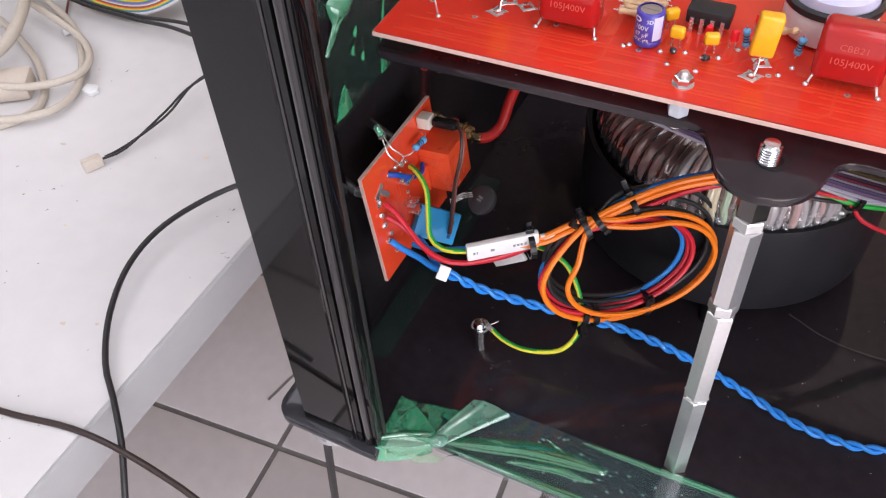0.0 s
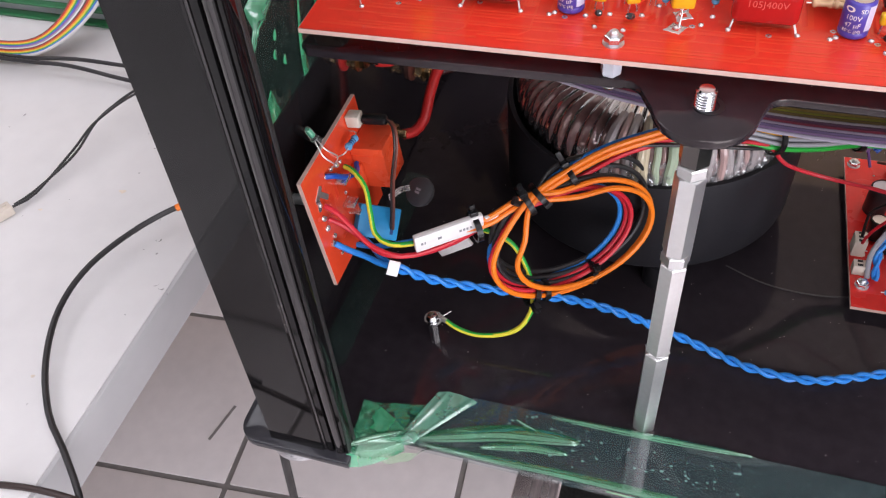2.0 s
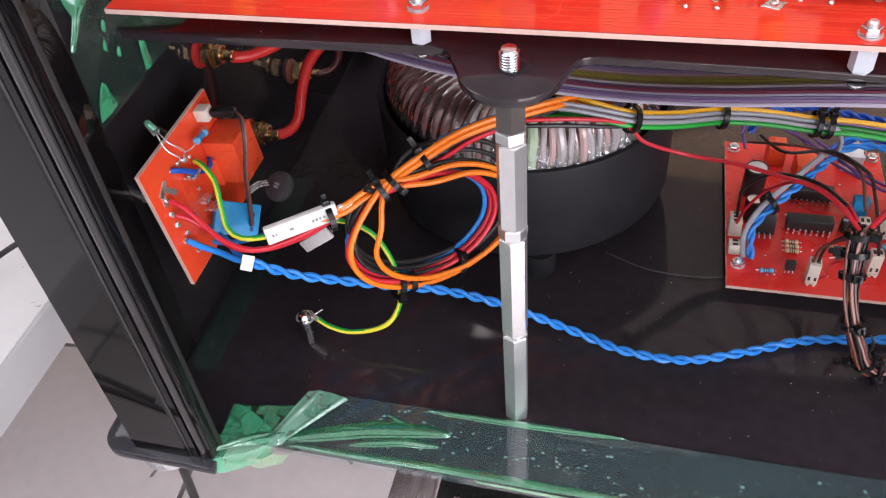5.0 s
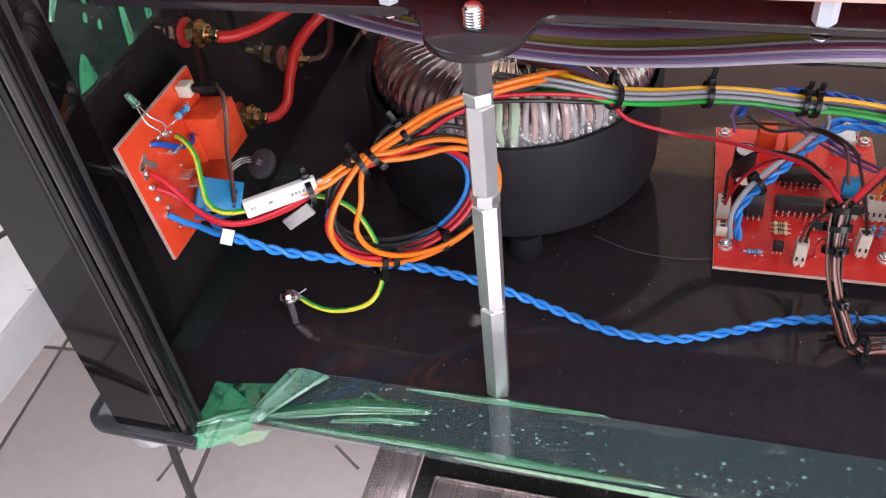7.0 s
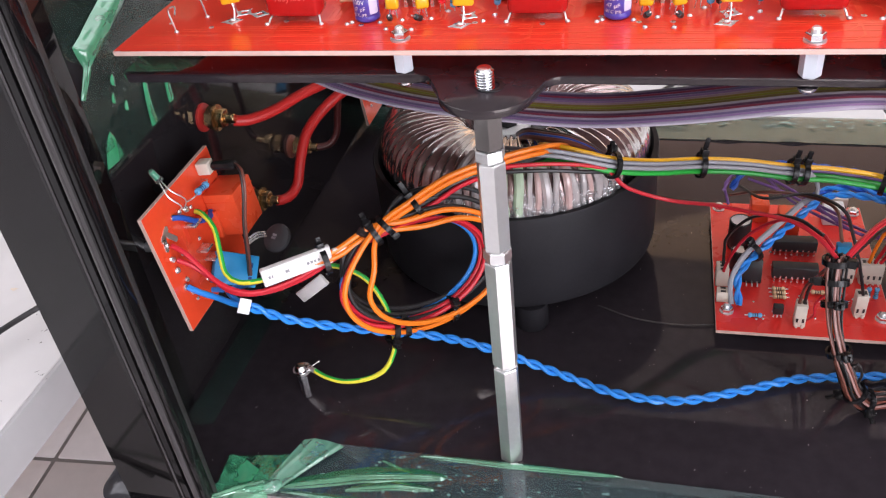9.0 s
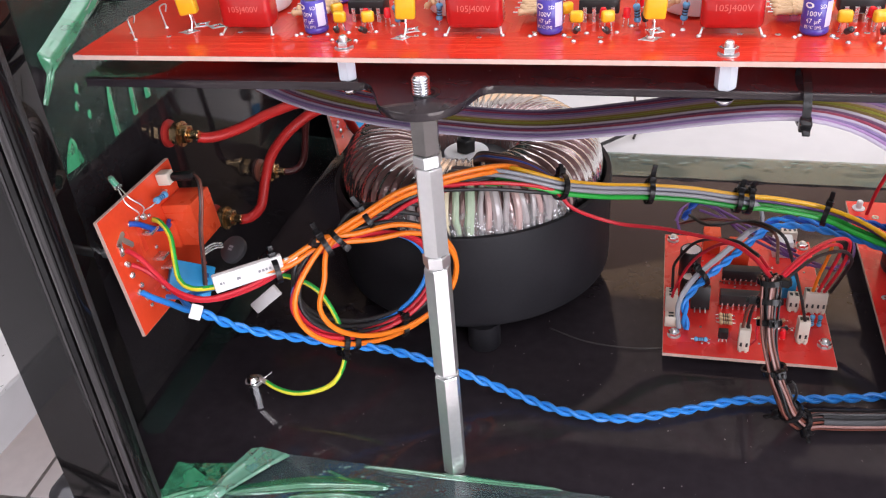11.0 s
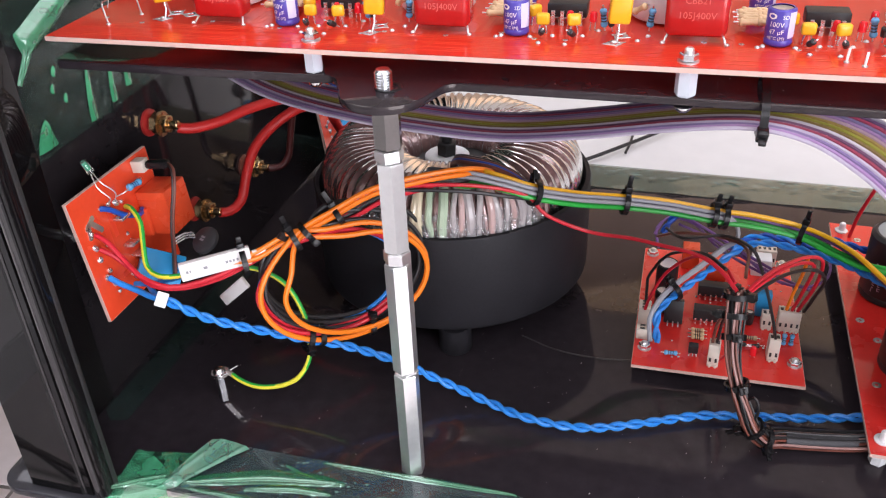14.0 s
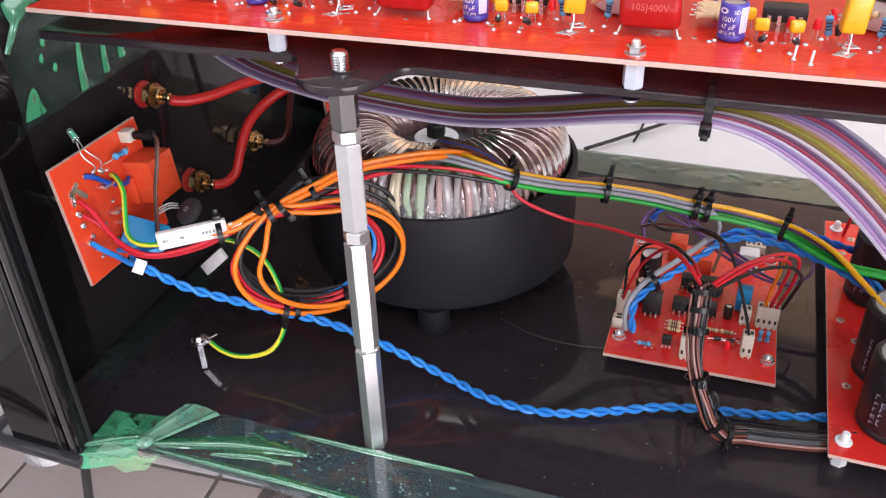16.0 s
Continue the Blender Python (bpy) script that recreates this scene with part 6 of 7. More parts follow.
part("box_capacitor", box(0.0565, 0.0635, 0.0500, 0.0550, CZ + 0.0005, CZ + 0.0140, 0.0005), M_BLUEBOX, ctrl, "blue box capacitor")
radial_can(0.0535, 0.0435, 0.0022, 0.0075)
rng = random.Random(21)
for k in range(40):
    inst("solder_joint", ME_BLOB[k % 3], ctrl, Matrix.Translation((rng.uniform(0.006, 0.071), rng.uniform(0.006, 0.1), CZ + 0.0002)) @ Matrix.Diagonal((0.65, 0.65, 0.65, 1)))

# dark harness hanging over the control board down to the base
drop = thing("control_harness", "tied bundle of dark and brown wires hanging from the control board", "cable")
BL = [(0.1205, 0.0580, 0.0705), (0.1212, 0.0550, 0.0600), (0.1221, 0.0470, 0.0470), (0.1249, 0.0412, 0.0362), (0.1285, 0.0395, 0.0270), (0.1325, 0.0395, 0.0180), (0.1390, 0.0430, 0.0095), (0.1470, 0.0475, 0.0068), (0.158, 0.0495, 0.0062), (0.1766, 0.0531, 0.0062), (0.19, 0.057, 0.008)]
bl = spline(BL, 0.002)
rng = random.Random(4)
cols = [W_BLACK, W_BROWN, W_PINK, W_BLACK, W_BLACK, W_BROWN, W_BLACK, W_PINK, W_BLACK, W_ORANGE, W_BLACK, W_BROWN, W_BLACK, W_PINK, W_BLACK, W_BLACK, W_BROWN, W_BLACK]
for k, mt in enumerate(cols):
    a, rr = 2.4 * k, 0.0004 + 0.00095 * math.sqrt(k)
    ln = offset_line(bl, rr * math.cos(a), rr * math.sin(a))
    n = len(ln)
    ln = [p + Vector((0.0019 * math.sin(i * 0.09 + 2.3 * k), 0.0014 * math.cos(i * 0.07 + 1.7 * k), 0.0)) * math.sin(math.pi * min(1, i / (0.6 * n))) for i, p in enumerate(ln)]
    part("wire", tube(ln, 0.00055, 6), mt, drop)
part("shrink_tube", tube(spline([(0.1478, 0.0476, 0.0062), (0.155, 0.0490, 0.0058), (0.166, 0.0508, 0.0058), (0.1762, 0.0530, 0.0062)], 0.002), 0.0034, 12), M_GREYPL, drop, "grey shrink tubing")
for i, (q, tl, tn) in enumerate(((0.03, 0.001, 40), (0.10, 0.002, 200), (0.17, 0.003, 90), (0.33, 0.002, 120), (0.50, 0.004, 300), (0.57, 0.003, 210))):
    p = bl[int(q * (len(bl) - 1))]
    p2 = bl[int(q * (len(bl) - 1)) + 2]
    tie_ring(p, p2 - p, 0.0043, 0.0040, drop, tn, tl)
part("loop_tail", tube(spline([(0.1285, 0.0390, 0.0290), (0.1320, 0.0385, 0.0330), (0.1345, 0.0385, 0.0270), (0.1330, 0.0390, 0.0190)], 0.002), 0.0006, 6), W_BLACK, drop, "looped tie tail")
FEED = thing("connector_leads", "red, black and purple leads to the control board connectors", "cable")
for nm, mt, pts, r in (
    ("black_lead", W_BLACK, [(0.0845, 0.1170, 0.0165), (0.0842, 0.1190, 0.0260), (0.0850, 0.1170, 0.0350), (0.0935, 0.1030, 0.0560), (0.1070, 0.0800, 0.0720), (0.1160, 0.0660, 0.0740)], 0.0008),
    ("red_lead", W_RED, [(0.0845, 0.1130, 0.0165), (0.0865, 0.1130, 0.0250), (0.0930, 0.1050, 0.0450), (0.1040, 0.0900, 0.0640), (0.1150, 0.0700, 0.0730), (0.1195, 0.0600, 0.0720)], 0.0008),
    ("black_lead", W_BLACK, [(0.0900, 0.1400, 0.0480), (0.0990, 0.1200, 0.0550), (0.1163, 0.1150, 0.0615), (0.1270, 0.0950, 0.0680), (0.1330, 0.0960, 0.0560), (0.1400, 0.0970, 0.0350), (0.1440, 0.0980, 0.0200)], 0.0008),
    ("brown_lead", W_BROWN, [(0.0860, 0.1450, 0.0400), (0.0960, 0.1280, 0.0530), (0.1120, 0.1200, 0.0580), (0.1250, 0.1000, 0.0650), (0.1240, 0.0700, 0.0690)], 0.0008),
    ("red_lead", W_RED, [(0.1245, 0.0600, 0.0690), (0.1300, 0.0680, 0.0705), (0.1385, 0.0820, 0.0690), (0.1500, 0.0980, 0.0650), (0.1585, 0.1090, 0.0570), (0.1590, 0.1160, 0.0400), (0.1550, 0.1235, 0.0195)], 0.0009),
    ("red_lead", W_RED, [(0.1245, 0.0600, 0.0670), (0.1310, 0.0700, 0.0675), (0.1400, 0.0850, 0.0660), (0.1500, 0.1000, 0.0610), (0.1560, 0.1110, 0.0520), (0.1550, 0.1180, 0.0360), (0.1525, 0.1235, 0.0195)], 0.0009),
    ("black_lead", W_BLACK, [(0.1245, 0.0600, 0.0650), (0.1330, 0.0740, 0.0640), (0.1440, 0.0920, 0.0600), (0.1560, 0.1060, 0.0540), (0.1620, 0.1140, 0.0440), (0.1600, 0.1200, 0.0300), (0.1578, 0.1235, 0.0195)], 0.0009),
    ("orange_lead", W_ORANGE, [(0.1500, 0.1235, 0.0195), (0.1510, 0.1215, 0.0300), (0.1530, 0.1190, 0.0430), (0.1540, 0.1190, 0.0520)], 0.0009),
    ("black_lead", W_BLACK, [(0.1185, 0.0895, 0.0200), (0.1190, 0.0860, 0.0330), (0.1200, 0.0720, 0.0520), (0.1210, 0.0600, 0.0640)], 0.0008),
    ("brown_lead", W_BROWN, [(0.1165, 0.0895, 0.0200), (0.1170, 0.0850, 0.0330), (0.1190, 0.0700, 0.0520), (0.1205, 0.0600, 0.0640)], 0.0008),
    ("red_loop", W_RED, [(0.1205, 0.0890, 0.0100), (0.1225, 0.0850, 0.0170), (0.1215, 0.0820, 0.0260), (0.1230, 0.0720, 0.0400), (0.1225, 0.0560, 0.0550)], 0.0006),
    ("purple_lead", W_PURPLE, [(0.1280, 0.1480, 0.0330), (0.1330, 0.1400, 0.0330), (0.1430, 0.1310, 0.0310), (0.1560, 0.1270, 0.0310), (0.1660, 0.1340, 0.0320), (0.1690, 0.1480, 0.0330), (0.1640, 0.1560, 0.0380)], 0.0008),
    ("purple_lead", W_PURPLE, [(0.0840, 0.1640, 0.0300), (0.0900, 0.1720, 0.0360), (0.1040, 0.1700, 0.0350), (0.1160, 0.1580, 0.0300), (0.1300, 0.1450, 0.0290), (0.1480, 0.1340, 0.0270)], 0.0008),
    ("purple_lead", W_PURPLE, [(0.0870, 0.1600, 0.0240), (0.0850, 0.1680, 0.0320), (0.0950, 0.1740, 0.0370), (0.1100, 0.1660, 0.0350), (0.1250, 0.1530, 0.0330), (0.1420, 0.1400, 0.0310)], 0.0008),
    ("purple_lead", W_PURPLE, [(0.0960, 0.1700, 0.0340), (0.1130, 0.1600, 0.0330), (0.1290, 0.1460, 0.0320), (0.1460, 0.1350, 0.0300), (0.1600, 0.1310, 0.0270)], 0.0008),
):
    part(nm, tube(spline(pts, 0.003), r * 0.92, 7), mt, FEED, nm.replace("_", " "))
tw = thing("signal_cable", "twisted blue and grey signal wires over the control board", "cable")
BT_PTS = [(0.0920, 0.0992, 0.0080), (0.0905, 0.1030, 0.0175), (0.0925, 0.1085, 0.0225), (0.0985, 0.1150, 0.0265), (0.1095, 0.1265, 0.0315), (0.1223, 0.1400, 0.0370), (0.1290, 0.1465, 0.0390), (0.1391, 0.1495, 0.0400), (0.1523, 0.1471, 0.0400), (0.1646, 0.1404, 0.0410), (0.1763, 0.1314, 0.0420), (0.1910, 0.1150, 0.0430), (0.205, 0.104, 0.040)]
twisted(BT_PTS, 0.0010, 0.016, (W_BLUE, W_BLUE), tw, ("blue_wire", "blue_wire"), 0.6)
twisted([Vector(p) + Vector((0, 0.004, 0.0015)) for p in BT_PTS[5:]], 0.0010, 0.015, (W_NAVY, W_BLUE), tw, ("dark_blue_wire", "blue_wire"), 2.1)
tie_ring(Vector((0.0970, 0.1155, 0.0280)), (0.6, 0.6, 0.3), 0.0048, 0.0040, tw, 80, 0.002)
twisted([(0.088, 0.166, 0.030), (0.0950, 0.1690, 0.0400), (0.114, 0.1760, 0.0400), (0.140, 0.172, 0.040), (0.155, 0.167, 0.040), (0.18, 0.162, 0.036), (0.2, 0.165, 0.03)], 0.0010, 0.014, (W_NAVY, W_NAVY), tw, ("dark_blue_wire", "dark_blue_wire"))

# ---- supply board ----
SB = 0.0120
psu = thing("supply_board", "red supply board with tall black capacitors", "circuit board")
part("substrate", box(0.1788, 0.42, 0.0400, 0.2285, SB - 0.0016, SB), M_EDGE, psu, "pale glass fibre edge")
part("solder_mask", box(0.1790, 0.4198, 0.0402, 0.2283, SB + 0.00002, SB + 0.0001), M_REDPCB, psu, "glossy red top")
for x, y in ((0.1845, 0.0490), (0.1845, 0.2200), (0.41, 0.049), (0.41, 0.22)):
    part("nylon_screw", lathe([(0, 0.0052), (0.0012, 0.0052), (0.0017, 0.0045), (0.0017, 0.0008), (0.0034, 0.0006), (0.0034, 0), (0, 0)], 18, at(x, y, SB + 0.0002, 4, 3, 0)), M_WHITEPL, psu, "white nylon screw")
    part("spacer", prism(hexagon(0.0060, 10), 0.0003, SB - 0.0017, 0.0004, Matrix.Translation((x, y, 0))), M_WHITEPL, psu, "white nylon spacer")
for x, y in ((0.1865, 0.0845), (0.1850, 0.1330), (0.1910, 0.1180), (0.187, 0.195), (0.192, 0.211)):
    part("via", lathe([(0.0008, 0), (0.0020, 0), (0.0019, 0.0003), (0.0008, 0.0003)], 18, Matrix.Translation((x, y, SB + 0.00012))), M_TIN, psu)


def big_can(x, y):
    R, H = 0.0148, 0.0355
    c = part("supply_capacitor", lathe([(0, 0.0002), (R - 0.0006, 0.0002), (R, 0.001), (R, 0.003), (R - 0.0004, 0.0036), (R, 0.0042), (R, H - 0.0016), (R - 0.0014, H), (R - 0.0026, H + 0.0001)], 40), M_BLACKPL, psu, "tall black supply capacitor", at(x, y, SB + 0.0001))
    part("can_top", lathe([(0, H - 0.0006), (R - 0.0026, H - 0.0006), (R - 0.0026, H)], 32), M_GREYBOX, c, "grey can top")
    rg = random.Random(int(x * 1e4) + int(y * 1e4))
    bm = bmesh.new()
    for a0, z0, n, h in ((-50, 0.006, 5, 0.0022), (-38, 0.008, 4, 0.0016)):
        z = z0
        for q in range(n):
            w, ht, a = rg.uniform(0.0010, h), rg.uniform(0.0010, 0.0030), radians(a0)
            for u0, u1, v0, v1 in ((0, w, 0, 0.0003), (0, w, ht, ht + 0.0003), (0, 0.0003, 0, ht))[rg.randint(0, 1):]:
                bm.faces.new([bm.verts.new(((R + 0.00005) * math.sin(a + t / R), -(R + 0.00005) * math.cos(a + t / R), z + v)) for t, v in ((u0, v0), (u1, v0), (u1, v1), (u0, v1))])
            z += ht + rg.uniform(0.0010, 0.0022)
    part("print_bar", bm, M_LILAC, c, smooth=None)
    return c


for x, y in ((0.2038, 0.0655), (0.2032, 0.1000), (0.2015, 0.1600), (0.2370, 0.0655), (0.2370, 0.1000), (0.2360, 0.1600)):
    big_can(x, y)
part("red_lead", tube(spline([(0.188, 0.214, SB), (0.191, 0.213, 0.030), (0.198, 0.206, 0.055), (0.21, 0.19, 0.07)], 0.004), 0.0010, 8), W_RED, FEED, "red wire")

# ---- flat ribbon of coloured wires under the plate ----
rib = thing("ribbon_cable", "flat multicoloured ribbon cable tied under the mounting plate", "cable")
RC = [(-0.118, 0.088, 0.1520), (-0.100, 0.068, 0.1480), (-0.070, 0.052, 0.1430), (-0.035, 0.042, 0.1405), (0.000, 0.037, 0.1395), (0.030, 0.033, 0.1405), (0.060, 0.024, 0.1480), (0.090, 0.0155, 0.1570), (0.1130, 0.0105, 0.1615), (0.130, 0.0115, 0.1585), (0.1450, 0.0150, 0.1500), (0.160, 0.0200, 0.1370), (0.175, 0.0260, 0.1200), (0.195, 0.034, 0.094)]
RW = [(0.3, 0.9, -0.1), (0.3, 0.9, 0.1), (0.15, 0.95, 0.12), (0.1, 0.97, 0.1), (0.05, 0.99, 0.1), (0.08, 0.98, 0.12), (0.1, 0.97, 0.15), (0.1, 0.96, 0.15), (0.12, 0.95, 0.10), (0.25, 0.9, 0.25), (0.45, 0.75, 0.5), (0.55, 0.6, 0.55), (0.6, 0.55, 0.55), (0.6, 0.5, 0.5)]
RCOL = [(0.45, 0.40, 0.50), (0.36, 0.22, 0.42), (0.22, 0.16, 0.32), (0.48, 0.42, 0.54), (0.30, 0.05, 0.09), (0.15, 0.07, 0.13), (0.52, 0.46, 0.52), (0.20, 0.13, 0.05), (0.27, 0.25, 0.04), (0.31, 0.21, 0.06), (0.42, 0.28, 0.33), (0.34, 0.20, 0.38), (0.20, 0.16, 0.30), (0.34, 0.05, 0.10), (0.13, 0.07, 0.15), (0.32, 0.29, 0.36)]
rc, rw = spline(RC, 0.004), None
n_sub = len(rc)
ctrl_t = [0.0]
for a, b in zip(RC, RC[1:]):
    ctrl_t.append(ctrl_t[-1] + max(2, int((Vector(b) - Vector(a)).length / 0.004)))
rw = []
for i in range(n_sub):
    k = max(j for j in range(len(RC)) if ctrl_t[j] <= i)
    k2 = min(k + 1, len(RC) - 1)
    f = (i - ctrl_t[k]) / max(1, ctrl_t[k2] - ctrl_t[k])
    rw.append(Vector(RW[k]).lerp(Vector(RW[k2]), f).normalized())
for k, c in enumerate(RCOL):
    mt = wire_mat("ribbon_insulation", tuple(0.85 * v for v in c), 0.4)
    off = (k - 3.0) * 0.00128
    part("conductor", tube([p + w * off for p, w in zip(rc, rw)], 0.00066, 6), mt, rib)
tie_ring(Vector((0.1150, 0.0145, 0.1655)), (1, 0.05, -0.05), 0.0105, 0.0055, rib, 202, 0.003)

# ---- tiles ----
A = radians(4.5)
TXU, TYU = Vector((math.cos(A), math.sin(A))), Vector((-math.sin(A), math.cos(A)))
ME_TILE = mesh_of("tile", box(-0.155, 0.155, -0.136, 0.136, -0.008, 0.0, 0.0015), M_TILE, 40)
for i in range(-5, 5):
    for j in range(-4, 6):
        p = Vector((-0.528, 0.240)) + TXU * 0.318 * (i + 0.5) + TYU * 0.280 * (j + 0.5)
        inst("tile", ME_TILE, floor, at(p.x, p.y, FLOOR_Z, 0, 0, 4.5))
vs, fs = [], []
for i in range(-10, 11):
    for j in range(-13, 12):
        p = Vector((-0.528, 0.240)) + TXU * 0.318 * (i + 0.5) + TYU * 0.280 * (j + 0.5)
        if (-5 <= i < 5 and -4 <= j < 6) or max(abs(p.x), abs(p.y)) > 2.8:
            continue
        q = [p + TXU * sx * 0.155 + TYU * sy * 0.136 for sx, sy in ((-1, -1), (1, -1), (1, 1), (-1, 1))]
        n = len(vs)
        vs += [(c.x, c.y, FLOOR_Z - 0.004) for c in q] + [(c.x, c.y, FLOOR_Z) for c in q]
        fs += [(n + 4, n + 5, n + 6, n + 7)] + [(n + k, n + (k + 1) % 4, n + 4 + (k + 1) % 4, n + 4 + k) for k in range(4)]
me = bpy.data.meshes.new("outer_tiles")
me.from_pydata(vs, [], fs)
me.materials.append(M_TILE)
outer = inst("outer_tiles", me, floor, Matrix())
tagged(outer, kind="stuff")
for k, (a, b) in enumerate((((-0.585, 0.300), (-0.573, 0.362)), ((-0.355, 0.406), (-0.310, 0.376)))):
    d = Vector((b[0] - a[0], b[1] - a[1]))
    tagged(part("pen_mark", box(0, d.length, -0.0022, 0.0022, FLOOR_Z + 0.0002, FLOOR_Z + 0.0006), M_GROUT, floor, "", at(a[0], a[1], 0, 0, 0, math.degrees(math.atan2(d.y, d.x)))))

# ---- things on the desk ----
DZ = DESK_Z


def on_desk(pts, r):
    return [(x, y, DZ + r + z) for x, y, z in pts]


c = thing("desk_cable", "black cable curling over the desk edge", "cable")
part("jacket", tube(spline([(-0.232, 0.098, DZ + 0.024), (-0.262, 0.083, DZ + 0.018), (-0.285, 0.062, DZ + 0.013), (-0.298, 0.030, DZ + 0.012), (-0.2985, 0.000, DZ + 0.010), (-0.287, -0.030, DZ + 0.008), (-0.269, -0.055, DZ + 0.006), (-0.2525, -0.069, DZ + 0.004), (-0.236, -0.085, DZ - 0.002), (-0.2255, -0.1030, DZ - 0.02), (-0.222, -0.13, DZ - 0.08)], 0.006), 0.00165, 10), W_BLACK, c)
part("orange_band", tube(spline([(-0.2700, 0.0765, DZ + 0.0163), (-0.2625, 0.0827, DZ + 0.0179)], 0.002), 0.00205, 10), W_ORANGE, c, "orange end band")
c = thing("desk_cable", "black cable lying near the desk edge", "cable")
part("jacket", tube(spline(on_desk([(-0.40, -0.105, 0), (-0.335, -0.0985, 0), (-0.300, -0.0970, 0), (-0.269, -0.0910, 0), (-0.253, -0.0893, 0.0005), (-0.237, -0.0885, -0.001), (-0.2155, -0.0885, -0.006), (-0.192, -0.0895, -0.014), (-0.15, -0.093, -0.04)], 0.0016), 0.006), 0.0016, 10), W_CORD, c)
c = thing("plug_lead", "two core black lead with a cream plug", "cable")
for s in (-1, 1):
    part("core", tube(spline([(-0.3785, 0.0665 + 0.0010 * s, DZ + 0.004), (-0.372 - 0.0008 * s, 0.080 + 0.0010 * s, DZ + 0.0045), (-0.364 + 0.0016 * s, 0.112 - 0.0010 * s, DZ + 0.010), (-0.358, 0.140 + 0.0024 * s, DZ + 0.018), (-0.335, 0.172 + 0.0036 * s, DZ + 0.024), (-0.29, 0.20, DZ + 0.02)], 0.005), 0.0008, 8), W_BLACK, c)
part("plug", box(-0.0060, 0.0060, -0.0036, 0.0036, 0.0004, 0.0070, 0.0008), M_CREAM, c, "cream plug housing", at(-0.3820, 0.0600, DZ, 0, 0, 62))
part("rib", box(-0.0060, 0.0040, -0.0007, 0.0007, 0.0071, 0.0081, 0.0003), M_CREAM, c, "", at(-0.3820, 0.0600, DZ, 0, 0, 62))
c = thing("beige_cable", "coiled thick beige cable with connectors", "cable")
for pts, r in (
    ([(-0.62, 0.22, 0.01), (-0.545, 0.190, 0.006), (-0.495, 0.168, 0.004), (-0.458, 0.135, 0.003), (-0.440, 0.104, 0.003), (-0.446, 0.080, 0.004), (-0.475, 0.062, 0.004), (-0.54, 0.040, 0.006), (-0.60, 0.03, 0.01)], 0.0027),
    ([(-0.60, 0.165, 0.010), (-0.545, 0.150, 0.006), (-0.495, 0.128, 0.002), (-0.462, 0.100, 0.0), (-0.458, 0.078, 0.0), (-0.480, 0.054, 0.0), (-0.55, 0.022, 0.0)], 0.0027),
    ([(-0.60, 0.21, 0.016), (-0.548, 0.180, 0.020), (-0.512, 0.140, 0.022), (-0.500, 0.105, 0.020), (-0.515, 0.070, 0.016), (-0.58, 0.03, 0.01)], 0.0043),
    ([(-0.60, 0.18, 0.030), (-0.555, 0.150, 0.030), (-0.535, 0.110, 0.028), (-0.550, 0.070, 0.024), (-0.60, 0.04, 0.02)], 0.0043),
    ([(-0.60, 0.100, 0.022), (-0.53, 0.086, 0.014), (-0.480, 0.090, 0.010), (-0.452, 0.112, 0.008), (-0.450, 0.135, 0.008), (-0.475, 0.155, 0.010), (-0.54, 0.175, 0.01)], 0.0027),
):
    part("jacket", tube(spline(on_desk(pts, r), 0.006), r, 12), W_BEIGE, c)
part("connector_shell", box(-0.020, 0.020, -0.012, 0.012, 0.0005, 0.014, 0.003), M_CREAM, c, "beige connector shell", at(-0.492, 0.094, DZ, 0, 0, 35))
part("tab", prism([(-0.004, -0.004), (0.005, -0.0055), (0.0075, 0.0), (0.003, 0.0045), (-0.005, 0.003)], 0.0003, 0.0035, 0.0004, at(-0.4385, 0.120, DZ)), M_WHITEPL, thing("plastic_chip", "small white plastic chip on the desk", "plastic chip"))
c = thing("small_connector", "small white connector with a thin lead", "connector")
part("housing", box(-0.006, 0.006, -0.004, 0.004, 0.0003, 0.0055, 0.0006), M_WHITEPL, c, "", at(-0.506, 0.1700, DZ + 0.001, 0, 0, -30))
part("lead", tube(spline(on_desk([(-0.512, 0.176, 0.002), (-0.525, 0.19, 0.002), (-0.54, 0.21, 0.002)], 0.001), 0.005), 0.0010, 6), W_BROWN, c)
c = thing("desk_cable", "pair of black cables crossing the desk", "cable")
for s in (0, 1):
    part("jacket", tube(spline(on_desk([(-0.64, 0.200, 0.012), (-0.56, 0.194, 0.015 + 0.002 * s), (-0.50, 0.190 - 0.003 * s, 0.014), (-0.455, 0.192 - 0.004 * s, 0.012), (-0.42, 0.200 - 0.008 * s, 0.010), (-0.38, 0.205 - 0.014 * s, 0.006), (-0.33, 0.21 - 0.02 * s, 0.002)], 0.0015), 0.006), 0.0015, 8), W_BLACK, c)
c = thing("rainbow_ribbon", "rainbow ribbon cable from the grey unit", "cable")
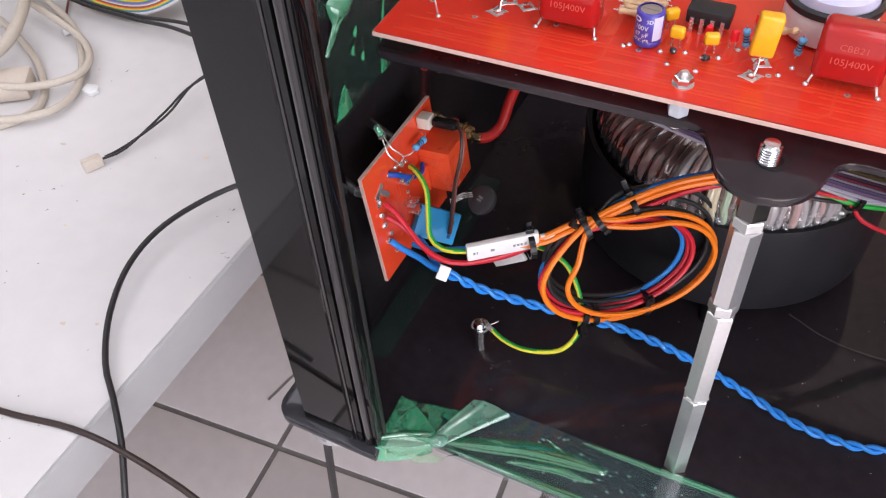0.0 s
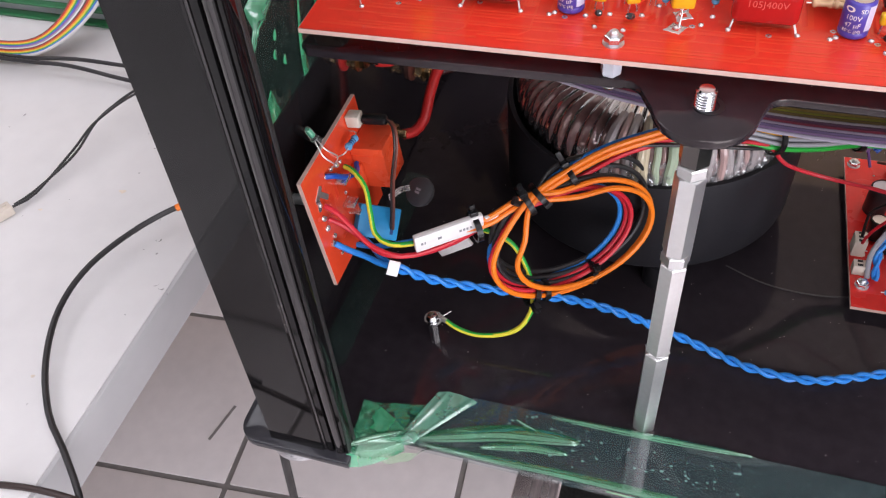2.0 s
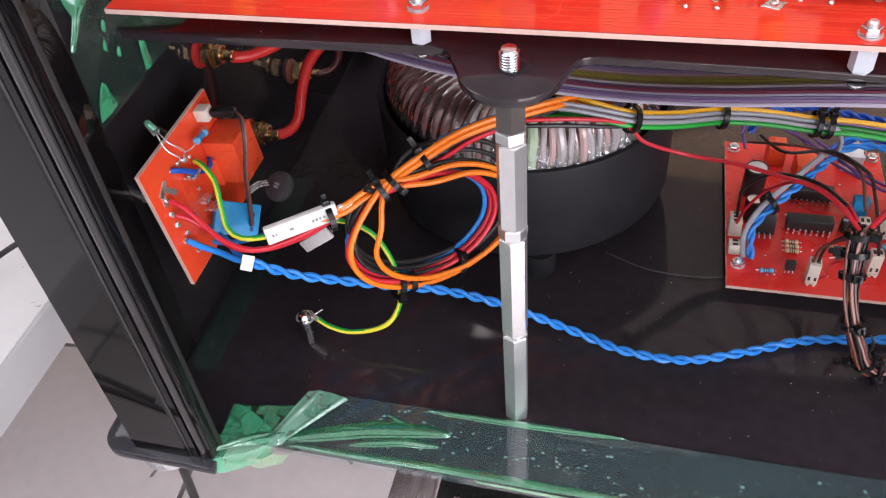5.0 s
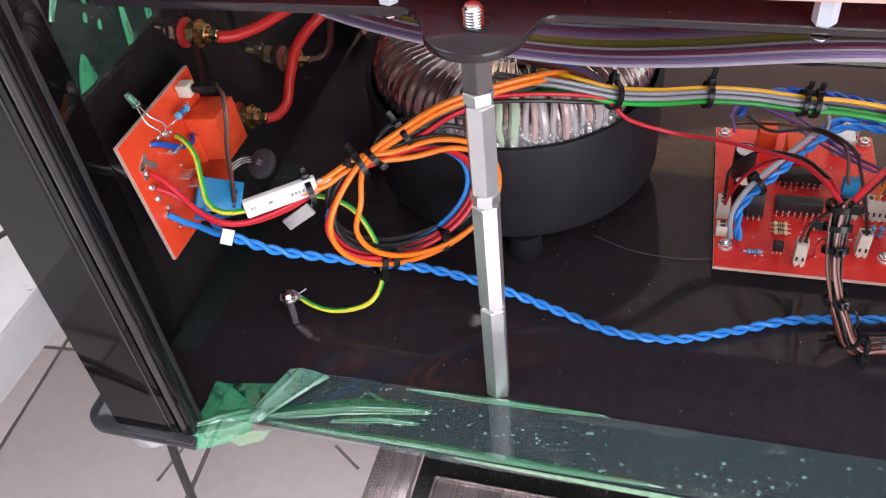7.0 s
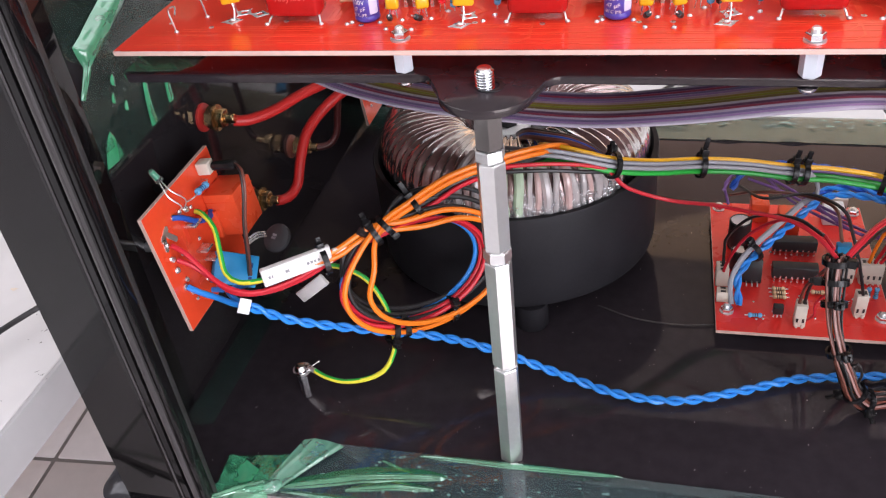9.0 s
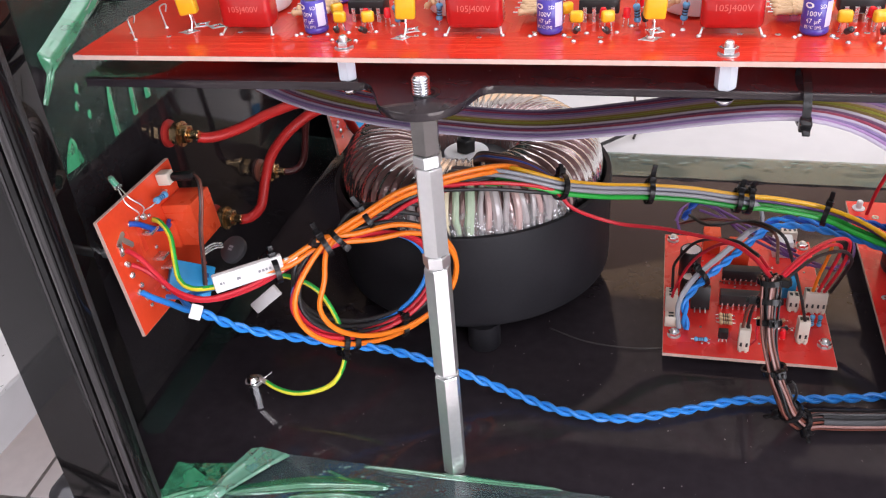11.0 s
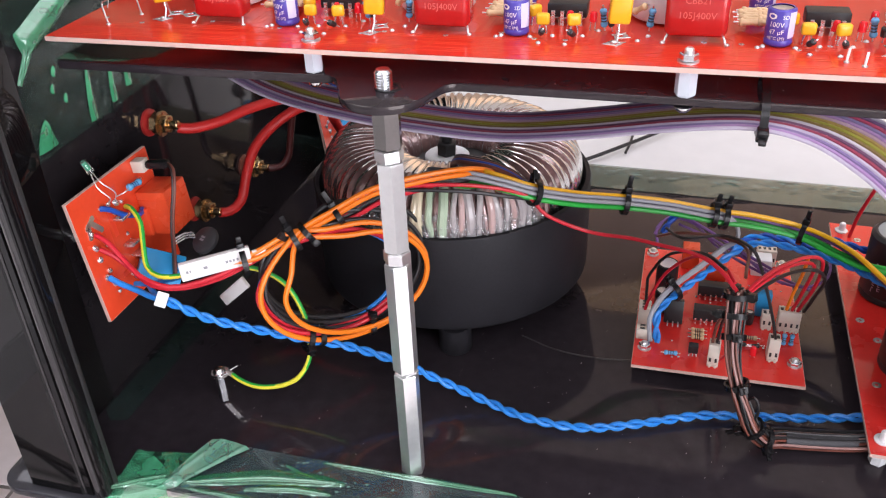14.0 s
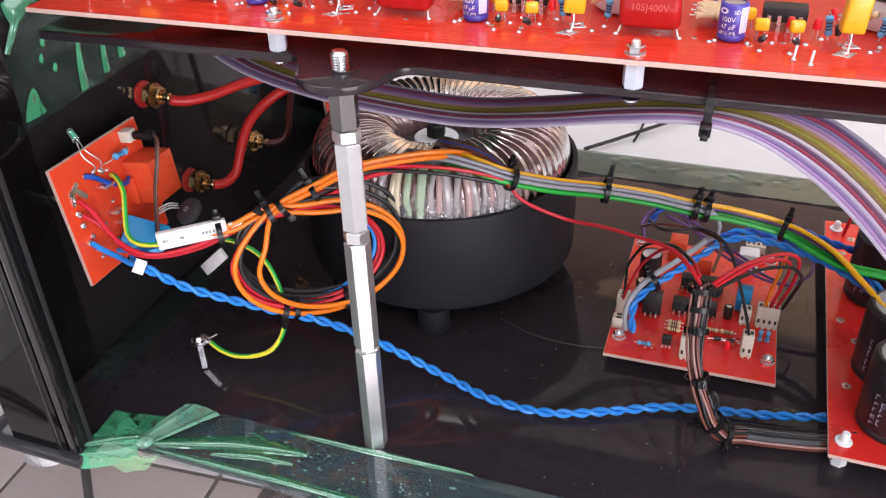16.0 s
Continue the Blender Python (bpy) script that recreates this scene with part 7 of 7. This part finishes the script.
for k, col in enumerate(((0.16, 0.07, 0.04), (0.55, 0.03, 0.03), (0.75, 0.25, 0.02), (0.75, 0.60, 0.05), (0.06, 0.34, 0.08), (0.05, 0.12, 0.50), (0.25, 0.10, 0.35), (0.35, 0.35, 0.36), (0.7, 0.68, 0.68), (0.10, 0.06, 0.05), (0.50, 0.04, 0.03), (0.72, 0.25, 0.02), (0.72, 0.58, 0.05), (0.06, 0.32, 0.08), (0.05, 0.14, 0.48), (0.6, 0.58, 0.58))):
    o = 0.0024 * k
    part("conductor", tube(spline([(-0.62, 0.222 - 0.15 * o, DZ + 0.05), (-0.545, 0.212 - 0.25 * o, DZ + 0.022), (-0.500, 0.210 - 0.4 * o, DZ + 0.010), (-0.462 + 0.4 * o, 0.222 - 0.5 * o, DZ + 0.012), (-0.440 + 0.8 * o, 0.250 - 0.3 * o, DZ + 0.04), (-0.432 + o, 0.27 - 0.2 * o, DZ + 0.10)], 0.006), 0.0011, 6), wire_mat("rainbow_insulation", col, 0.45), c)
c = thing("grey_unit", "open grey enclosure with a green board", "enclosure")
part("shell", box(-0.72, -0.27, 0.262, 0.50, DZ, DZ + 0.030, 0.003), M_GREYBOX, c)
part("board", box(-0.71, -0.28, 0.254, 0.2615, DZ + 0.0005, DZ + 0.0030, 0.0004), M_GREENPCB, c, "green board edge")
part("shelf", box(-0.705, -0.285, 0.255, 0.262, DZ + 0.012, DZ + 0.0135, 0.0003), M_GREENPCB, c, "green board edge")
c = thing("hanging_cable", "black cable hanging from under the chassis", "cable")
part("jacket", tube(spline([(-0.130, 0.060, -0.010), (-0.170, 0.045, -0.016), (-0.198, 0.030, -0.050), (-0.207, 0.025, -0.11), (-0.216, 0.024, -0.18), (-0.235, 0.03, -0.4), (-0.25, 0.05, -0.745)], 0.01), 0.0028, 10), W_BLACK, c)
c = thing("rear_cable", "thin black cable on the desk behind the chassis", "cable")
part("jacket", tube(spline([(0.02, 0.335, DZ + 0.004), (0.045, 0.36, DZ + 0.006), (0.09, 0.42, DZ + 0.006), (0.13, 0.50, DZ + 0.004), (0.15, 0.6, DZ + 0.003)], 0.01), 0.0014, 8), W_BLACK, c)
part("lead", tube(spline([(0.052, 0.362, DZ + 0.002), (0.055, 0.39, DZ + 0.006), (0.049, 0.42, DZ + 0.012), (0.06, 0.46, DZ + 0.006)], 0.01), 0.0010, 6), W_BLACK, c)
